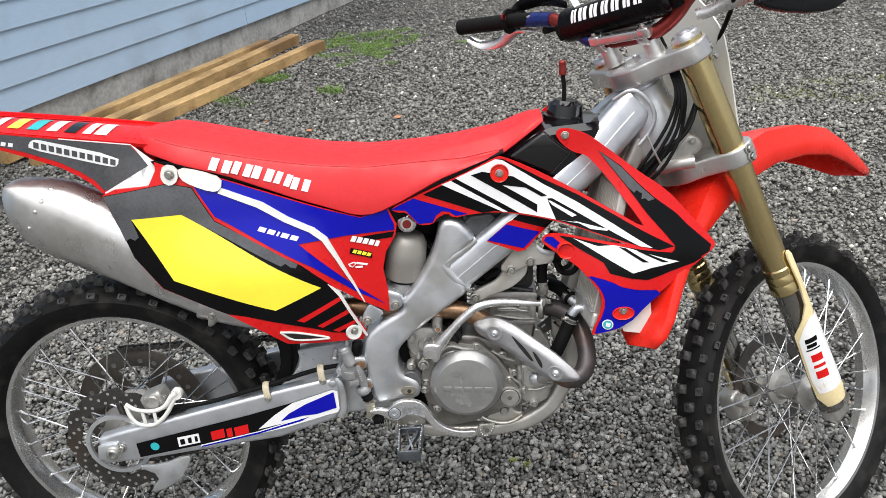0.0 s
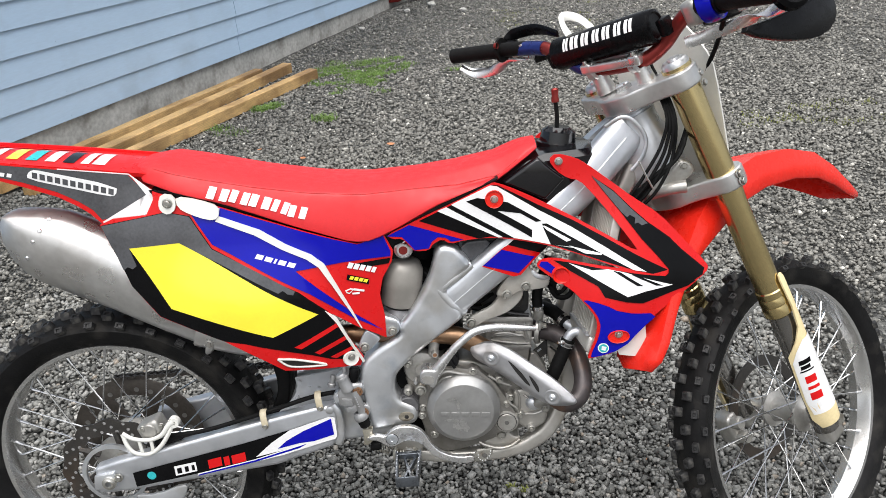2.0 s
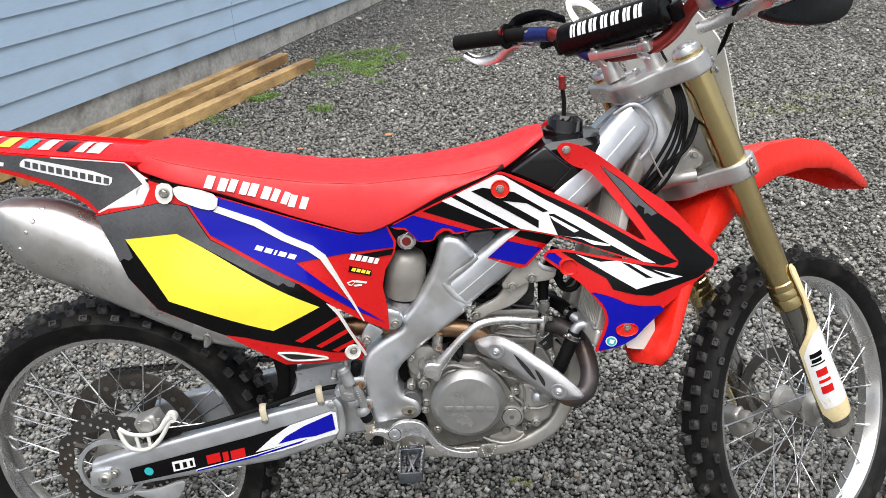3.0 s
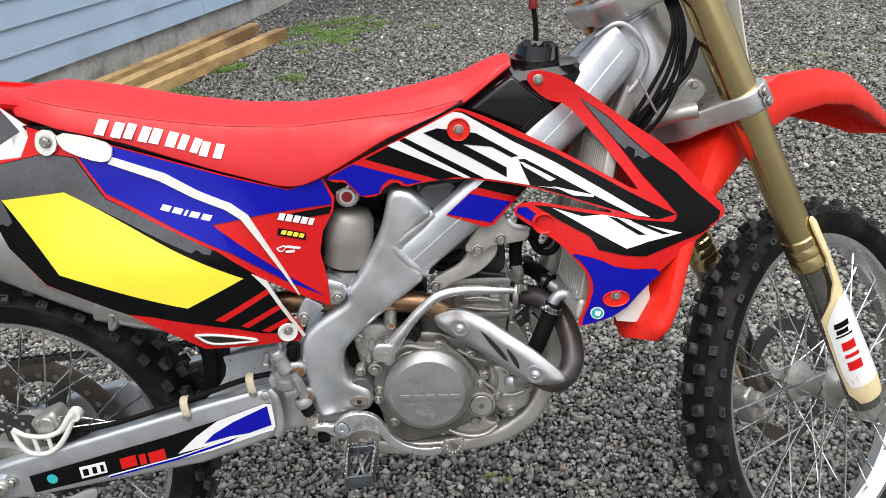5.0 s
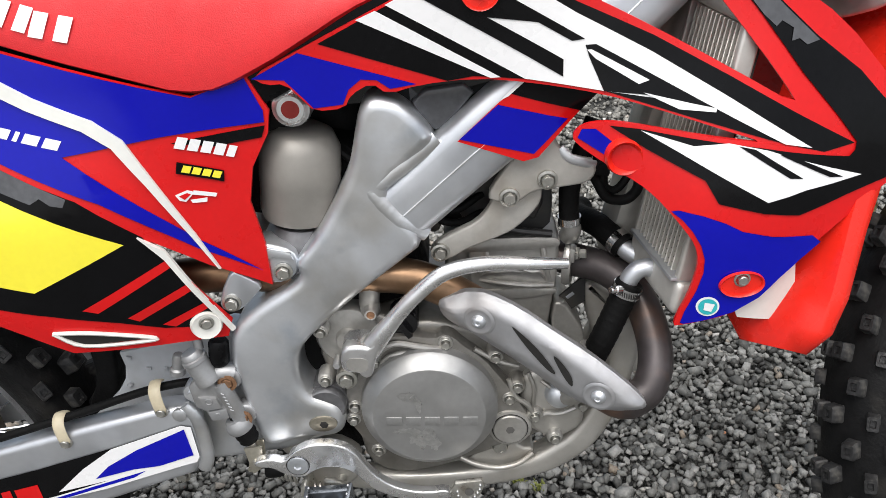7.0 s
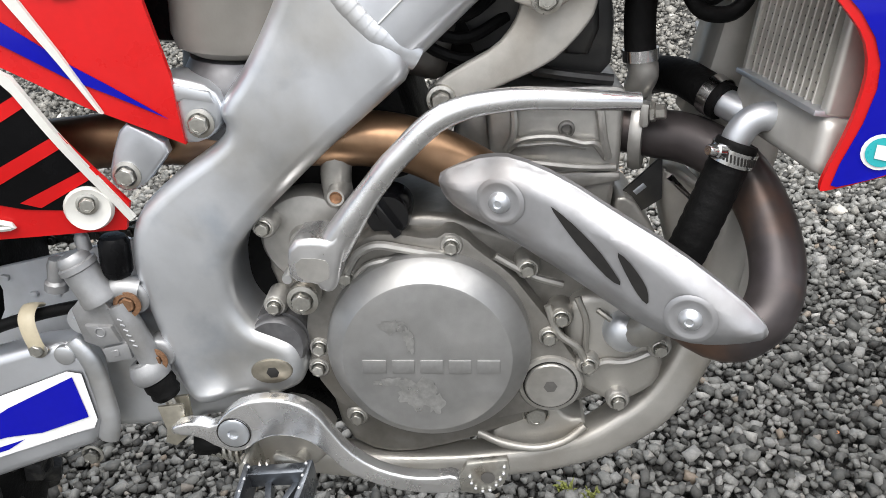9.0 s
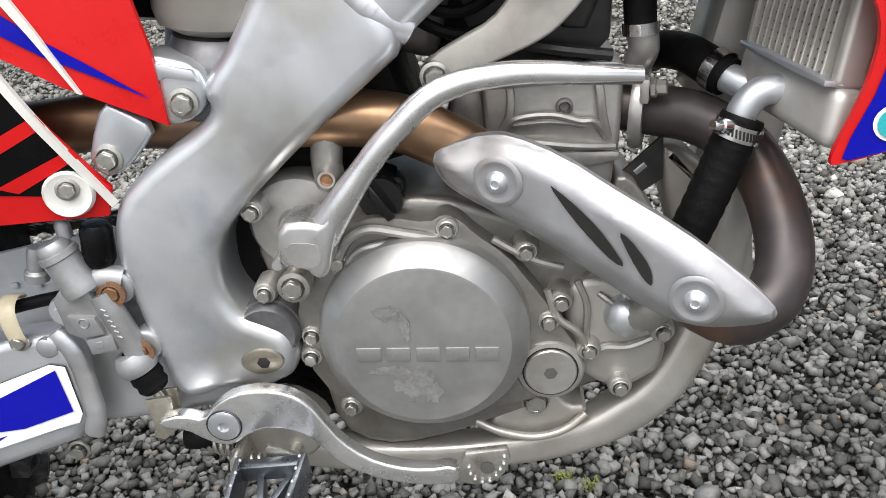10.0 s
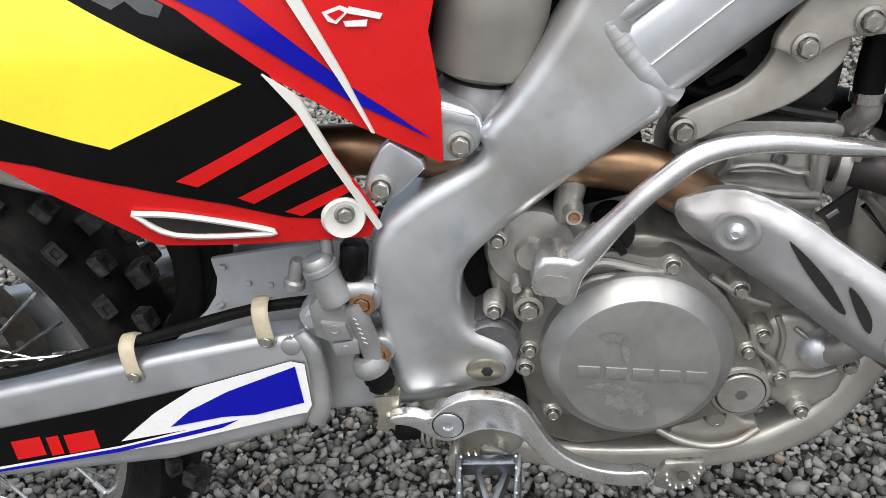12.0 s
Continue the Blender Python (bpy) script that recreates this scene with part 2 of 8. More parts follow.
def bevel_all(bm, width, seg=2, angle=30):
    if width:
        es = [e for e in bm.edges if len(e.link_faces) == 2 and e.calc_face_angle(0) > radians(angle)]
        bmesh.ops.bevel(bm, geom=es, offset=width, segments=seg, affect="EDGES", profile=0.6, clamp_overlap=True)


def plate(outline, y0, y1, bev=0.002, seg=2, bm=None):
    """A slab: an outline in x and z, drawn out from y0 to y1."""
    bm = bm or bmesh.new()
    own = bmesh.new()
    f = own.faces.new([own.verts.new((x, y0, z)) for x, z in outline])
    ex = bmesh.ops.extrude_face_region(own, geom=[f])
    for v in ex["geom"]:
        if isinstance(v, bmesh.types.BMVert):
            v.co.y = y1
    bmesh.ops.recalc_face_normals(own, faces=own.faces)
    bevel_all(own, bev, seg, 40)
    return join(bm, own)


def join(bm, own, m=None):
    """Adds a bmesh to another one."""
    if m is not None:
        own.transform(m)
    me = bpy.data.meshes.new("tmp")
    own.to_mesh(me)
    own.free()
    bm.from_mesh(me)
    bpy.data.meshes.remove(me)
    return bm


def rounded(outline, times=1, keep=0.0):
    """Cuts the corners of an outline, so that it reads as a curve."""
    for _ in range(times):
        pts = []
        for (x0, z0), (x1, z1) in zip(outline, outline[1:] + outline[:1]):
            pts += [(0.75 * x0 + 0.25 * x1, 0.75 * z0 + 0.25 * z1), (0.25 * x0 + 0.75 * x1, 0.25 * z0 + 0.75 * z1)]
        outline = pts
    return outline


def skin(outline, side, cell=0.02, off=0.0, thick=0.003, holes=()):
    """A sheet with that outline in x and z, bent to y = side(x, z) and moved outwards by off."""
    bm = bmesh.new()
    bm.faces.new([bm.verts.new((x, 0, z)) for x, z in outline])
    bm.normal_update()
    bmesh.ops.triangulate(bm, faces=bm.faces, ngon_method="EAR_CLIP")
    xs, zs = [p[0] for p in outline], [p[1] for p in outline]
    for lo, hi, ax in ((min(xs), max(xs), 0), (min(zs), max(zs), 2)):
        k = math.ceil(lo / cell) * cell
        while k < hi:
            co, no = Vector((0, 0, 0)), Vector((0, 0, 0))
            co[ax], no[ax] = k, 1
            bmesh.ops.bisect_plane(bm, geom=bm.verts[:] + bm.edges[:] + bm.faces[:], dist=1e-6, plane_co=co, plane_no=no)
            k += cell
    bmesh.ops.dissolve_degenerate(bm, edges=bm.edges, dist=1e-5)
    for v in bm.verts:
        v.co.y = side(v.co.x, v.co.z) - off
    if thick:
        ex = bmesh.ops.extrude_face_region(bm, geom=bm.faces[:])
        for v in ex["geom"]:
            if isinstance(v, bmesh.types.BMVert):
                v.co.y += thick
    return bm


def spline(pts, step=6):
    """A smooth line through the points."""
    p = [Vector(q) for q in pts]
    p = [2 * p[0] - p[1]] + p + [2 * p[-1] - p[-2]]
    out = []
    for a, b, c, d in zip(p, p[1:], p[2:], p[3:]):
        for i in range(step):
            t = i / step
            out.append(0.5 * (2 * b + (c - a) * t + (2 * a - 5 * b + 4 * c - d) * t * t + (3 * b - a - 3 * c + d) * t ** 3))
    return out + [p[-2]]


def tube(pts, r, n=12, smooth=True, step=5, flat=1.0, caps=True, bm=None, up=(0, 1, 0)):
    """A pipe along a line; r is one radius or a list along it; flat squeezes it across."""
    k = len(pts)
    line = spline(pts, step) if smooth else [Vector(q) for q in pts]
    bm = bm or bmesh.new()
    rings = []
    for i, q in enumerate(line):
        d = (line[min(i + 1, len(line) - 1)] - line[max(i - 1, 0)]).normalized()
        u = Vector(up) - d * Vector(up).dot(d)
        u = u.normalized() if u.length > 1e-4 else d.orthogonal().normalized()
        w = d.cross(u)
        if isinstance(r, (list, tuple)):
            s = i / (len(line) - 1) * (len(r) - 1)
            j = min(int(s), len(r) - 2)
            rad = r[j] + (r[j + 1] - r[j]) * (s - j)
        else:
            rad = r
        rings.append([bm.verts.new(q + u * (rad * flat * math.cos(2 * math.pi * a / n)) + w * (rad * math.sin(2 * math.pi * a / n))) for a in range(n)])
    for a, b in zip(rings, rings[1:]):
        for i in range(n):
            bm.faces.new((a[i], a[(i + 1) % n], b[(i + 1) % n], b[i]))
    if caps:
        bm.faces.new(rings[0][::-1])
        bm.faces.new(rings[-1])
    return bm


def lathe(profile, m=None, n=32, bm=None, closed=False, arc=1.0):
    """Turns a profile of (radius, height) about the z axis, then places it by m."""
    own = bmesh.new()
    rings = []
    count = n if arc == 1.0 else n + 1
    for i in range(count):
        a = 2 * math.pi * arc * i / n
        rings.append([own.verts.new((r * math.cos(a), r * math.sin(a), h)) for r, h in profile])
    k = len(profile)
    for i in range(n):
        a, b = rings[i], rings[(i + 1) % count]
        for j in range(k if closed else k - 1):
            q = [a[j], b[j], b[(j + 1) % k], a[(j + 1) % k]]
            try:
                own.faces.new(q)
            except ValueError:
                pass
    bmesh.ops.remove_doubles(own, verts=own.verts, dist=1e-6)
    bmesh.ops.dissolve_degenerate(own, edges=own.edges, dist=1e-6)
    return join(bm or bmesh.new(), own, m)


def box(sx, sy, sz, m=None, bev=0.002, bm=None, seg=2):
    own = bmesh.new()
    bmesh.ops.create_cube(own, size=1, matrix=Matrix.Diagonal((sx, sy, sz, 1)))
    bevel_all(own, bev, seg)
    return join(bm or bmesh.new(), own, m)


def loft(rings, caps=True, closed=True):
    """Joins rings of equally many points."""
    bm = bmesh.new()
    vs = [[bm.verts.new(p) for p in ring] for ring in rings]
    n = len(vs[0])
    for a, b in zip(vs, vs[1:]):
        for i in range(n if closed else n - 1):
            bm.faces.new((a[i], a[(i + 1) % n], b[(i + 1) % n], b[i]))
    if caps:
        bm.faces.new(vs[0][::-1])
        bm.faces.new(vs[-1])
    return bm


SIDE = pose(0, 0, 0, 90)           # turns the z axis to -y, out of the bike's right side


def at(x, y, z):
    return Matrix.Translation((x, y, z)) @ SIDE


def bolt_mesh(name, r, mat, flange=1.45, h=0.7):
    """A flanged hex head with a dimple."""
    bm = lathe([(0, 0), (r * flange, 0), (r * flange, r * 0.22), (r * 1.1, r * 0.32)], n=20)
    own = bmesh.new()
    bmesh.ops.create_cone(own, cap_ends=True, segments=6, radius1=r, radius2=r, depth=r * h * 2)
    bevel_all(own, r * 0.1, 1)
    join(bm, own, pose(0, 0, r * h * 0.5))
    lathe([(0, r * h * 1.3), (r * 0.45, r * h * 1.3), (r * 0.6, r * h * 1.52), (r * 0.75, r * h * 1.5)], n=12, bm=bm)
    ob = part(name, bm, mat)
    me = ob.data
    bpy.data.objects.remove(ob)
    return me


def mesh_of(bm, mat, sharp=38):
    ob = part("piece", bm, mat, sharp=sharp)
    me = ob.data
    bpy.data.objects.remove(ob)
    return me


def lerp(t, *keys):
    """Linear in between (t, value) pairs."""
    for (a, u), (b, v) in zip(keys, keys[1:]):
        if t <= b:
            return u + (v - u) * max(0.0, (t - a) / (b - a))
    return keys[-1][1]


def smooth(t):
    t = max(0.0, min(1.0, t))
    return t * t * (3 - 2 * t)


def decal(name, outline, side, layer, mat, parent, cell=0.02, label=""):
    return part(name, skin(outline, side, cell, 0.0007 * layer, 0), mat, parent, label)


def pillow(outline, y_face, y_back, r=0.014, seg=5, dome=0.0):
    """A slab with softly rolled edges: an outline in x and z, its face at y_face."""
    pts = [Vector((x, 0, z)) for x, z in outline]
    n = len(pts)
    area = sum(a.x * b.z - b.x * a.z for a, b in zip(pts, pts[1:] + pts[:1]))
    normals = []
    for i in range(n):
        d = (pts[(i + 2) % n] - pts[i - 2]).normalized()
        normals.append(Vector((-d.z, 0, d.x)) * (1 if area > 0 else -1))
    rings = [[(p.x, y_back, p.z) for p in pts]]
    for k in range(seg + 1):
        a = math.pi / 2 * k / seg
        inset, y = r * (1 - math.cos(a)), y_face + r * (1 - math.sin(a))
        rings.append([(p.x + q.x * inset, y, p.z + q.z * inset) for p, q in zip(pts, normals)])
    return loft(rings)


def seam(pts, r, ripple=0.0062, depth=0.016):
    """A flat weld bead with its uneven overlapping ripples."""
    line = spline(pts, 48)
    out, rad, run = [], [], 0.0
    for i, q in enumerate(line):
        if i:
            run += (q - line[i - 1]).length
        out.append(q)
        phase = run / ripple + 0.25 * noise.noise((run * 90, r * 50, 0.5))
        rad.append(r * (0.97 + depth * (phase % 1.0) ** 2 + 0.05 * noise.noise((run * 120, 3.0, r * 80))))
    rad[0], rad[-1] = r * 0.6, r * 0.6
    return tube(out, rad, 14, False, flat=0.62)


# ---- ground, house, timbers ----
def gravel_material(name, island, even=False):
    m = bpy.data.materials.new(name)
    m.use_nodes = True
    n, link = m.node_tree.nodes, m.node_tree.links.new
    b = n["Principled BSDF"]
    ramp = n.new("ShaderNodeValToRGB")
    cr = ramp.color_ramp
    cr.elements[0].position, cr.elements[0].color = 0.0, (0.045, 0.044, 0.041, 1)
    cr.elements[1].position, cr.elements[1].color = 1.0, (0.50, 0.49, 0.46, 1)
    for p, c in ((0.3, (0.108, 0.108, 0.100, 1)), (0.7, (0.215, 0.215, 0.200, 1)), (0.95, (0.32, 0.317, 0.30, 1)), (0.97, (0.26, 0.21, 0.16, 1)), (0.985, (0.34, 0.335, 0.31, 1))):
        cr.elements.new(p).color = c
    # Narrower tones soften the contrast of stones far from the camera.
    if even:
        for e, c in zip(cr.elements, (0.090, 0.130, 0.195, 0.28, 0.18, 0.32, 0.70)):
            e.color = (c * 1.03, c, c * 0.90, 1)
    co = n.new("ShaderNodeTexCoord").outputs["Object"]
    bp = n.new("ShaderNodeBump")
    if island:
        link(n.new("ShaderNodeNewGeometry").outputs["Random Per Island"], ramp.inputs[0])
        t = n.new("ShaderNodeTexNoise")
        t.inputs["Scale"].default_value, t.inputs["Detail"].default_value = 260, 4
        link(co, t.inputs["Vector"])
        mx = n.new("ShaderNodeMix")
        mx.data_type, mx.blend_type = "RGBA", "OVERLAY"
        mx.inputs["Factor"].default_value = 0.3
        link(ramp.outputs[0], mx.inputs["A"])
        link(t.outputs["Fac"], mx.inputs["B"])
        link(mx.outputs["Result"], b.inputs["Base Color"])
        link(t.outputs["Fac"], bp.inputs["Height"])
        bp.inputs["Strength"].default_value, bp.inputs["Distance"].default_value = 0.4, 0.001
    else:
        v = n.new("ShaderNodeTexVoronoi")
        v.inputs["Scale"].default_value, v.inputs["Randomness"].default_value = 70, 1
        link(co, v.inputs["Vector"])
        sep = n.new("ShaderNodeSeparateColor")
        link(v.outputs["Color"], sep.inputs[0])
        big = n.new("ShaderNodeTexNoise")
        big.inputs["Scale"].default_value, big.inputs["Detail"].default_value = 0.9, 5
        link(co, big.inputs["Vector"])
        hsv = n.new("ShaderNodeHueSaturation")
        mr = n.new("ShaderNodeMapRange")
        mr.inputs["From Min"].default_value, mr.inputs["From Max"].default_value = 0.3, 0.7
        # Sheet's tone lowered to put shade into the gaps between stones.
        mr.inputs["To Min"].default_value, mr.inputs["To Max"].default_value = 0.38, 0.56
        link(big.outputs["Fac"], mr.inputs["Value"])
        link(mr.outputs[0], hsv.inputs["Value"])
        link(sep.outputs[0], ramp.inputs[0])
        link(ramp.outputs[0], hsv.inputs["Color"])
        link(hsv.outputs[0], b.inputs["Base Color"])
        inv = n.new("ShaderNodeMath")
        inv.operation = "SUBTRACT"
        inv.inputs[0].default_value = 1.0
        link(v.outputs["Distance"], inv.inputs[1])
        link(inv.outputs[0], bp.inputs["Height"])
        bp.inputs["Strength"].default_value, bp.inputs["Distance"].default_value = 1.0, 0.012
    link(bp.outputs["Normal"], b.inputs["Normal"])
    b.inputs["Roughness"].default_value = 0.55
    b.inputs["Specular IOR Level"].default_value = 0.40
    return m


GRAVEL_FAR = gravel_material("gravel_sheet_gap_shade", False)
GRAVEL = gravel_material("gravel_stones", True)
GRAVEL_EVEN = gravel_material("evener_gravel_stones", True, True)


def ground_height(x, y):
    """Gentle unevenness of the gravel, in the yard's own plane; a dip at the wall fits the camera's view."""
    from_wall = (x + 1.60 - 0.364 * (y - 3.33)) * 0.94
    return 0.012 * noise.noise((x * 1.3, y * 1.3, 0.0)) + 0.005 * noise.noise((x * 5, y * 5, 3.0)) - 0.05 * smooth((0.36 - from_wall) / 0.3)


def build_ground():
    bm = bmesh.new()
    edges = [-250, -100, -40, -15, -7] + [-3 + 0.16 * i for i in range(76)] + [13, 20, 45, 110, 260]
    rows = [[bm.verts.new((x, y, ground_height(x, y) - 0.016 if abs(x) < 12 and abs(y) < 14 else 0.0)) for x in edges] for y in edges]
    for a, b in zip(rows, rows[1:]):
        for i in range(len(edges) - 1):
            bm.faces.new((a[i], a[i + 1], b[i + 1], b[i]))
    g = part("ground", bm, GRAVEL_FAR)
    g.matrix_world = SITE
    tagged(g, "grey crushed gravel yard sloping gently beside the house", "ground", kind="structure")
    return g


def build_stones():
    """Loose stones on the yard, dense where the camera is near."""
    rng = np.random.default_rng(7)
    shapes = []
    for k in range(14):
        own = bmesh.new()
        squash = np.array([1.0, rng.uniform(0.60, 0.90), rng.uniform(0.45, 0.70)])
        for corner in range(8):
            v = np.array([corner & 1, corner >> 1 & 1, corner >> 2]) * 1.5 - 0.75 + rng.uniform(-0.30, 0.30, 3)
            own.verts.new(v * squash)
        if k < 4:
            for _ in range(2):
                v = rng.normal(size=3)
                own.verts.new(v / np.linalg.norm(v) * rng.uniform(0.95, 1.1) * squash)
        bmesh.ops.convex_hull(own, input=own.verts[:])
        bmesh.ops.delete(own, geom=[v for v in own.verts if not v.link_faces], context="VERTS")
        bmesh.ops.triangulate(own, faces=own.faces[:])
        own.verts.index_update()
        shapes.append((np.array([v.co for v in own.verts]), np.array([[v.index for v in f.verts] for f in own.faces])))
        own.free()

    def scatter(name, label, x0, x1, y0, y1, count, size, lift, keep=None, plain=False, pitch=0.0, fade=0.55):
        vs, fs, base = [], [], 0
        cols = int((x1 - x0) / pitch) if pitch else 1
        rows = int((y1 - y0) / pitch) if pitch else count
        for i in range(cols * rows):
            x, y = rng.uniform(x0, x1), rng.uniform(y0, y1)
            if pitch:
                x, y = x0 + (i % cols + rng.uniform(0.1, 0.9)) * pitch, y0 + (i // cols + rng.uniform(0.1, 0.9)) * pitch
            edge = min((x - x0) / 0.55, (x1 - x) / 0.55, (y - y0) / 0.55, (y1 - y) / fade) + 0.25 * noise.noise((x * 3, y * 3, 5.0))
            if keep and not keep(x, y) or rng.uniform() > edge:
                continue
            v, f = shapes[rng.integers(10, 14) if plain else rng.integers(10)]
            s = size * rng.lognormal(0, 0.24 if pitch else 0.32)
            a, b, c = rng.uniform(0, 6.28), rng.normal(0, 0.35), rng.normal(0, 0.35)
            rot = np.array(Euler((b, c, a)).to_matrix())
            vs.append(v @ rot.T * s + np.array([x, y, ground_height(x, y) + s * rng.uniform(-0.3, 0.7) + lift]))
            fs.append(f + base)
            base += len(v)
        vs, fs = np.concatenate(vs), np.concatenate(fs)
        me = bpy.data.meshes.new(name)
        me.vertices.add(len(vs))
        me.vertices.foreach_set("co", vs.ravel())
        me.loops.add(fs.size)
        me.loops.foreach_set("vertex_index", fs.ravel())
        me.polygons.add(len(fs))
        me.polygons.foreach_set("loop_start", np.arange(0, fs.size, 3))
        me.update()
        me.validate()
        me.materials.append(GRAVEL_EVEN if plain else GRAVEL)
        ob = new(name, me)
        ob.matrix_world = SITE
        tagged(ob, label, "gravel", kind="stuff")

    def yard(x, y):
        return x > -1.52 + 0.364 * (y - 3.33)
    scatter("gravel", "loose dark grey crushed stones under the motorcycle", -1.0, 2.2, -0.7, 1.60, 0, 0.0075, 0.0, pitch=0.0108)
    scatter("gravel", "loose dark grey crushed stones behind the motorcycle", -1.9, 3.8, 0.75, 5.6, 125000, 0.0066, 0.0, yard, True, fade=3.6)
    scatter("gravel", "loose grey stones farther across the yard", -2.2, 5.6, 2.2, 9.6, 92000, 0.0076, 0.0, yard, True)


# The house's long wall: x runs along it, y into the house, z up.
HOUSE = Matrix.Translation((-1.600, 3.33, 0)) @ pose(0, 0, 0, 0, 0, 70)


def build_house():
    course, bottom = 0.147, 0.088
    wall = part("wall_yard", box(11.0, 0.14, 2.62, pose(0.4, 0.075, bottom + 1.31), 0.003), SIDING)
    wall.matrix_world = HOUSE
    tagged(wall, "pale blue lapped weatherboard wall above a concrete footing", "wall", kind="structure")
    rng = random.Random(4)
    nail = mesh_of(lathe([(0, 0.003), (0.003, 0.0025), (0.005, 0.0)], None, 8), SIDING)
    joints = [[-5.1, -1.35, 1.97, 5.9], [-5.1, 0.35, 3.6, 5.9]]
    for k in range(18):
        js = joints[0] if k in (0, 1, 2, 3) else [-5.1, rng.uniform(-2, -0.5), rng.uniform(1.2, 2.6), 5.9]
        for a, b in zip(js, js[1:]):
            z = bottom + k * course
            bm = bmesh.new()
            ring = [(0.0, z + course + 0.02), (-0.006, z + course + 0.02), (-0.023, z + 0.002), (-0.0215, z), (-0.006, z), (0.0, z + 0.004)]
            n = max(2, int((b - a) / 0.3))
            rings = []
            for i in range(n + 1):
                x = a + 0.003 + (b - a - 0.006) * i / n
                w = 0.0016 * noise.noise((x * 2.1, k * 3.7, 0))
                rings.append([bm.verts.new((x, y - w, zz)) for y, zz in ring])
            for p, q in zip(rings, rings[1:]):
                for i in range(6):
                    bm.faces.new((p[i], p[(i + 1) % 6], q[(i + 1) % 6], q[i]))
            bm.faces.new(rings[0])
            bm.faces.new(rings[-1][::-1])
            board = part("board", bm, SIDING, wall, sharp=25)
            if k < 7:
                for x in (a + 0.05, (a + b) / 2 - 0.2, b - 0.04):
                    placed(part("nail", nail, None, board), pose(x + rng.uniform(-0.02, 0.02), -0.0195, z + 0.026, 90, 0, 0))
    foot = part("footing", box(11.0, 0.2, 0.95, pose(0.4, 0.105, bottom - 0.475 - 0.004), 0.006), CONCRETE)
    foot.matrix_world = HOUSE
    tagged(foot, "weathered grey concrete footing under the boards", "footing", kind="structure")
    for name, m, sx in (("wall_far", pose(0.4, 6.0, 1.2), 11.0), ("wall_gable", pose(5.83, 3.0, 1.2, 0, 0, 90), 5.8), ("wall_gable", pose(-5.03, 3.0, 1.2, 0, 0, 90), 5.8)):
        w = part(name, box(sx, 0.14, 3.0, None, 0.003), SIDING)
        w.matrix_world = HOUSE @ m
        tagged(w, "pale blue painted side wall of the house", "wall", kind="structure")
    bm = loft([[(x, -0.45, 2.66), (x, 3.0, 4.2), (x, 6.45, 2.66), (x, 6.45, 2.78), (x, 3.0, 4.34), (x, -0.45, 2.78)] for x in (-5.5, 6.3)])
    roof = part("roof", bm, material("grey_roofing", (0.11, 0.11, 0.115), 0.7, vary=0.2, scale=5))
    roof.matrix_world = HOUSE
    tagged(roof, "plain dark grey pitched roof of the house", "roof", kind="structure")


def build_timbers():
    def beam(x0, y0, x1, y1, z, seed, twist=0.0):
        a, b = Vector((x0, y0, z)), Vector((x1, y1, z))
        d = b - a
        length = d.length
        bm = bmesh.new()
        h = 0.0375
        prof = [(-h + 0.004, -h), (h - 0.004, -h), (h, -h + 0.004), (h, h - 0.004), (h - 0.004, h), (-h + 0.004, h), (-h, h - 0.004), (-h, -h + 0.004)]
        n = 24
        rings = []
        for i in range(n + 1):
            x = length * i / n
            w = 0.0022 * noise.noise((x * 3, seed, 0.0))
            rings.append([bm.verts.new((x, p * (1 + 0.02 * noise.noise((x * 6, seed, 1.0))) + w, q + w)) for p, q in prof])
        for p, q in zip(rings, rings[1:]):
            for i in range(8):
                bm.faces.new((p[i], p[(i + 1) % 8], q[(i + 1) % 8], q[i]))
        bm.faces.new(rings[0][::-1])
        bm.faces.new(rings[-1])
        ob = part("timber", bm, WOOD, sharp=30)
        ob.matrix_world = SITE @ Matrix.Translation(a) @ pose(0, 0, 0, twist, 0, math.degrees(math.atan2(d.y, d.x)))
        tagged(ob, "yellow-brown sawn square timber post lying on gravel", "timber", "timbers by the wall")
    beam(-1.29, 2.55, -0.266, 4.74, 0.040, 1.0)
    beam(-1.46, 2.55, -0.502, 4.983, 0.040, 2.0, 2)
    beam(-1.66, 2.62, -0.705, 4.86, 0.036, 3.0, -2)


def grass_patch(name, label, spots, mat, height, seed):
    """Tufts of blades at spots of (x, y, radius, blades)."""
    rng = np.random.default_rng(seed)
    vs, fs = [], []
    for x, y, rad, count in spots:
        for _ in range(count):
            a, d = rng.uniform(0, 6.28), rad * math.sqrt(rng.uniform(0, 1)) * rng.uniform(0.4, 1)
            px_, py_ = x + d * math.cos(a) * 1.3, y + d * math.sin(a)
            h, b, w = height * rng.uniform(0.4, 1.2), rng.uniform(0, 6.28), rng.uniform(0.0012, 0.0026)
            z = ground_height(px_, py_) + 0.002
            lean = Vector((math.cos(b), math.sin(b), 0)) * h * rng.uniform(0.3, 1.1)
            side = Vector((-math.sin(b), math.cos(b), 0)) * w
            p = Vector((px_, py_, z))
            k = len(vs)
            vs += [p - side, p + side, p + lean * 0.4 + Vector((0, 0, h * 0.7)) + side * 0.7, p + lean * 0.4 + Vector((0, 0, h * 0.7)) - side * 0.7, p + lean + Vector((0, 0, h * 0.85))]
            fs += [(k, k + 1, k + 2, k + 3), (k + 3, k + 2, k + 4)]
    me = bpy.data.meshes.new(name)
    me.from_pydata([tuple(v) for v in vs], [], fs)
    me.materials.append(mat)
    ob = new(name, me)
    ob.matrix_world = SITE
    tagged(ob, label, "grass", kind="stuff")


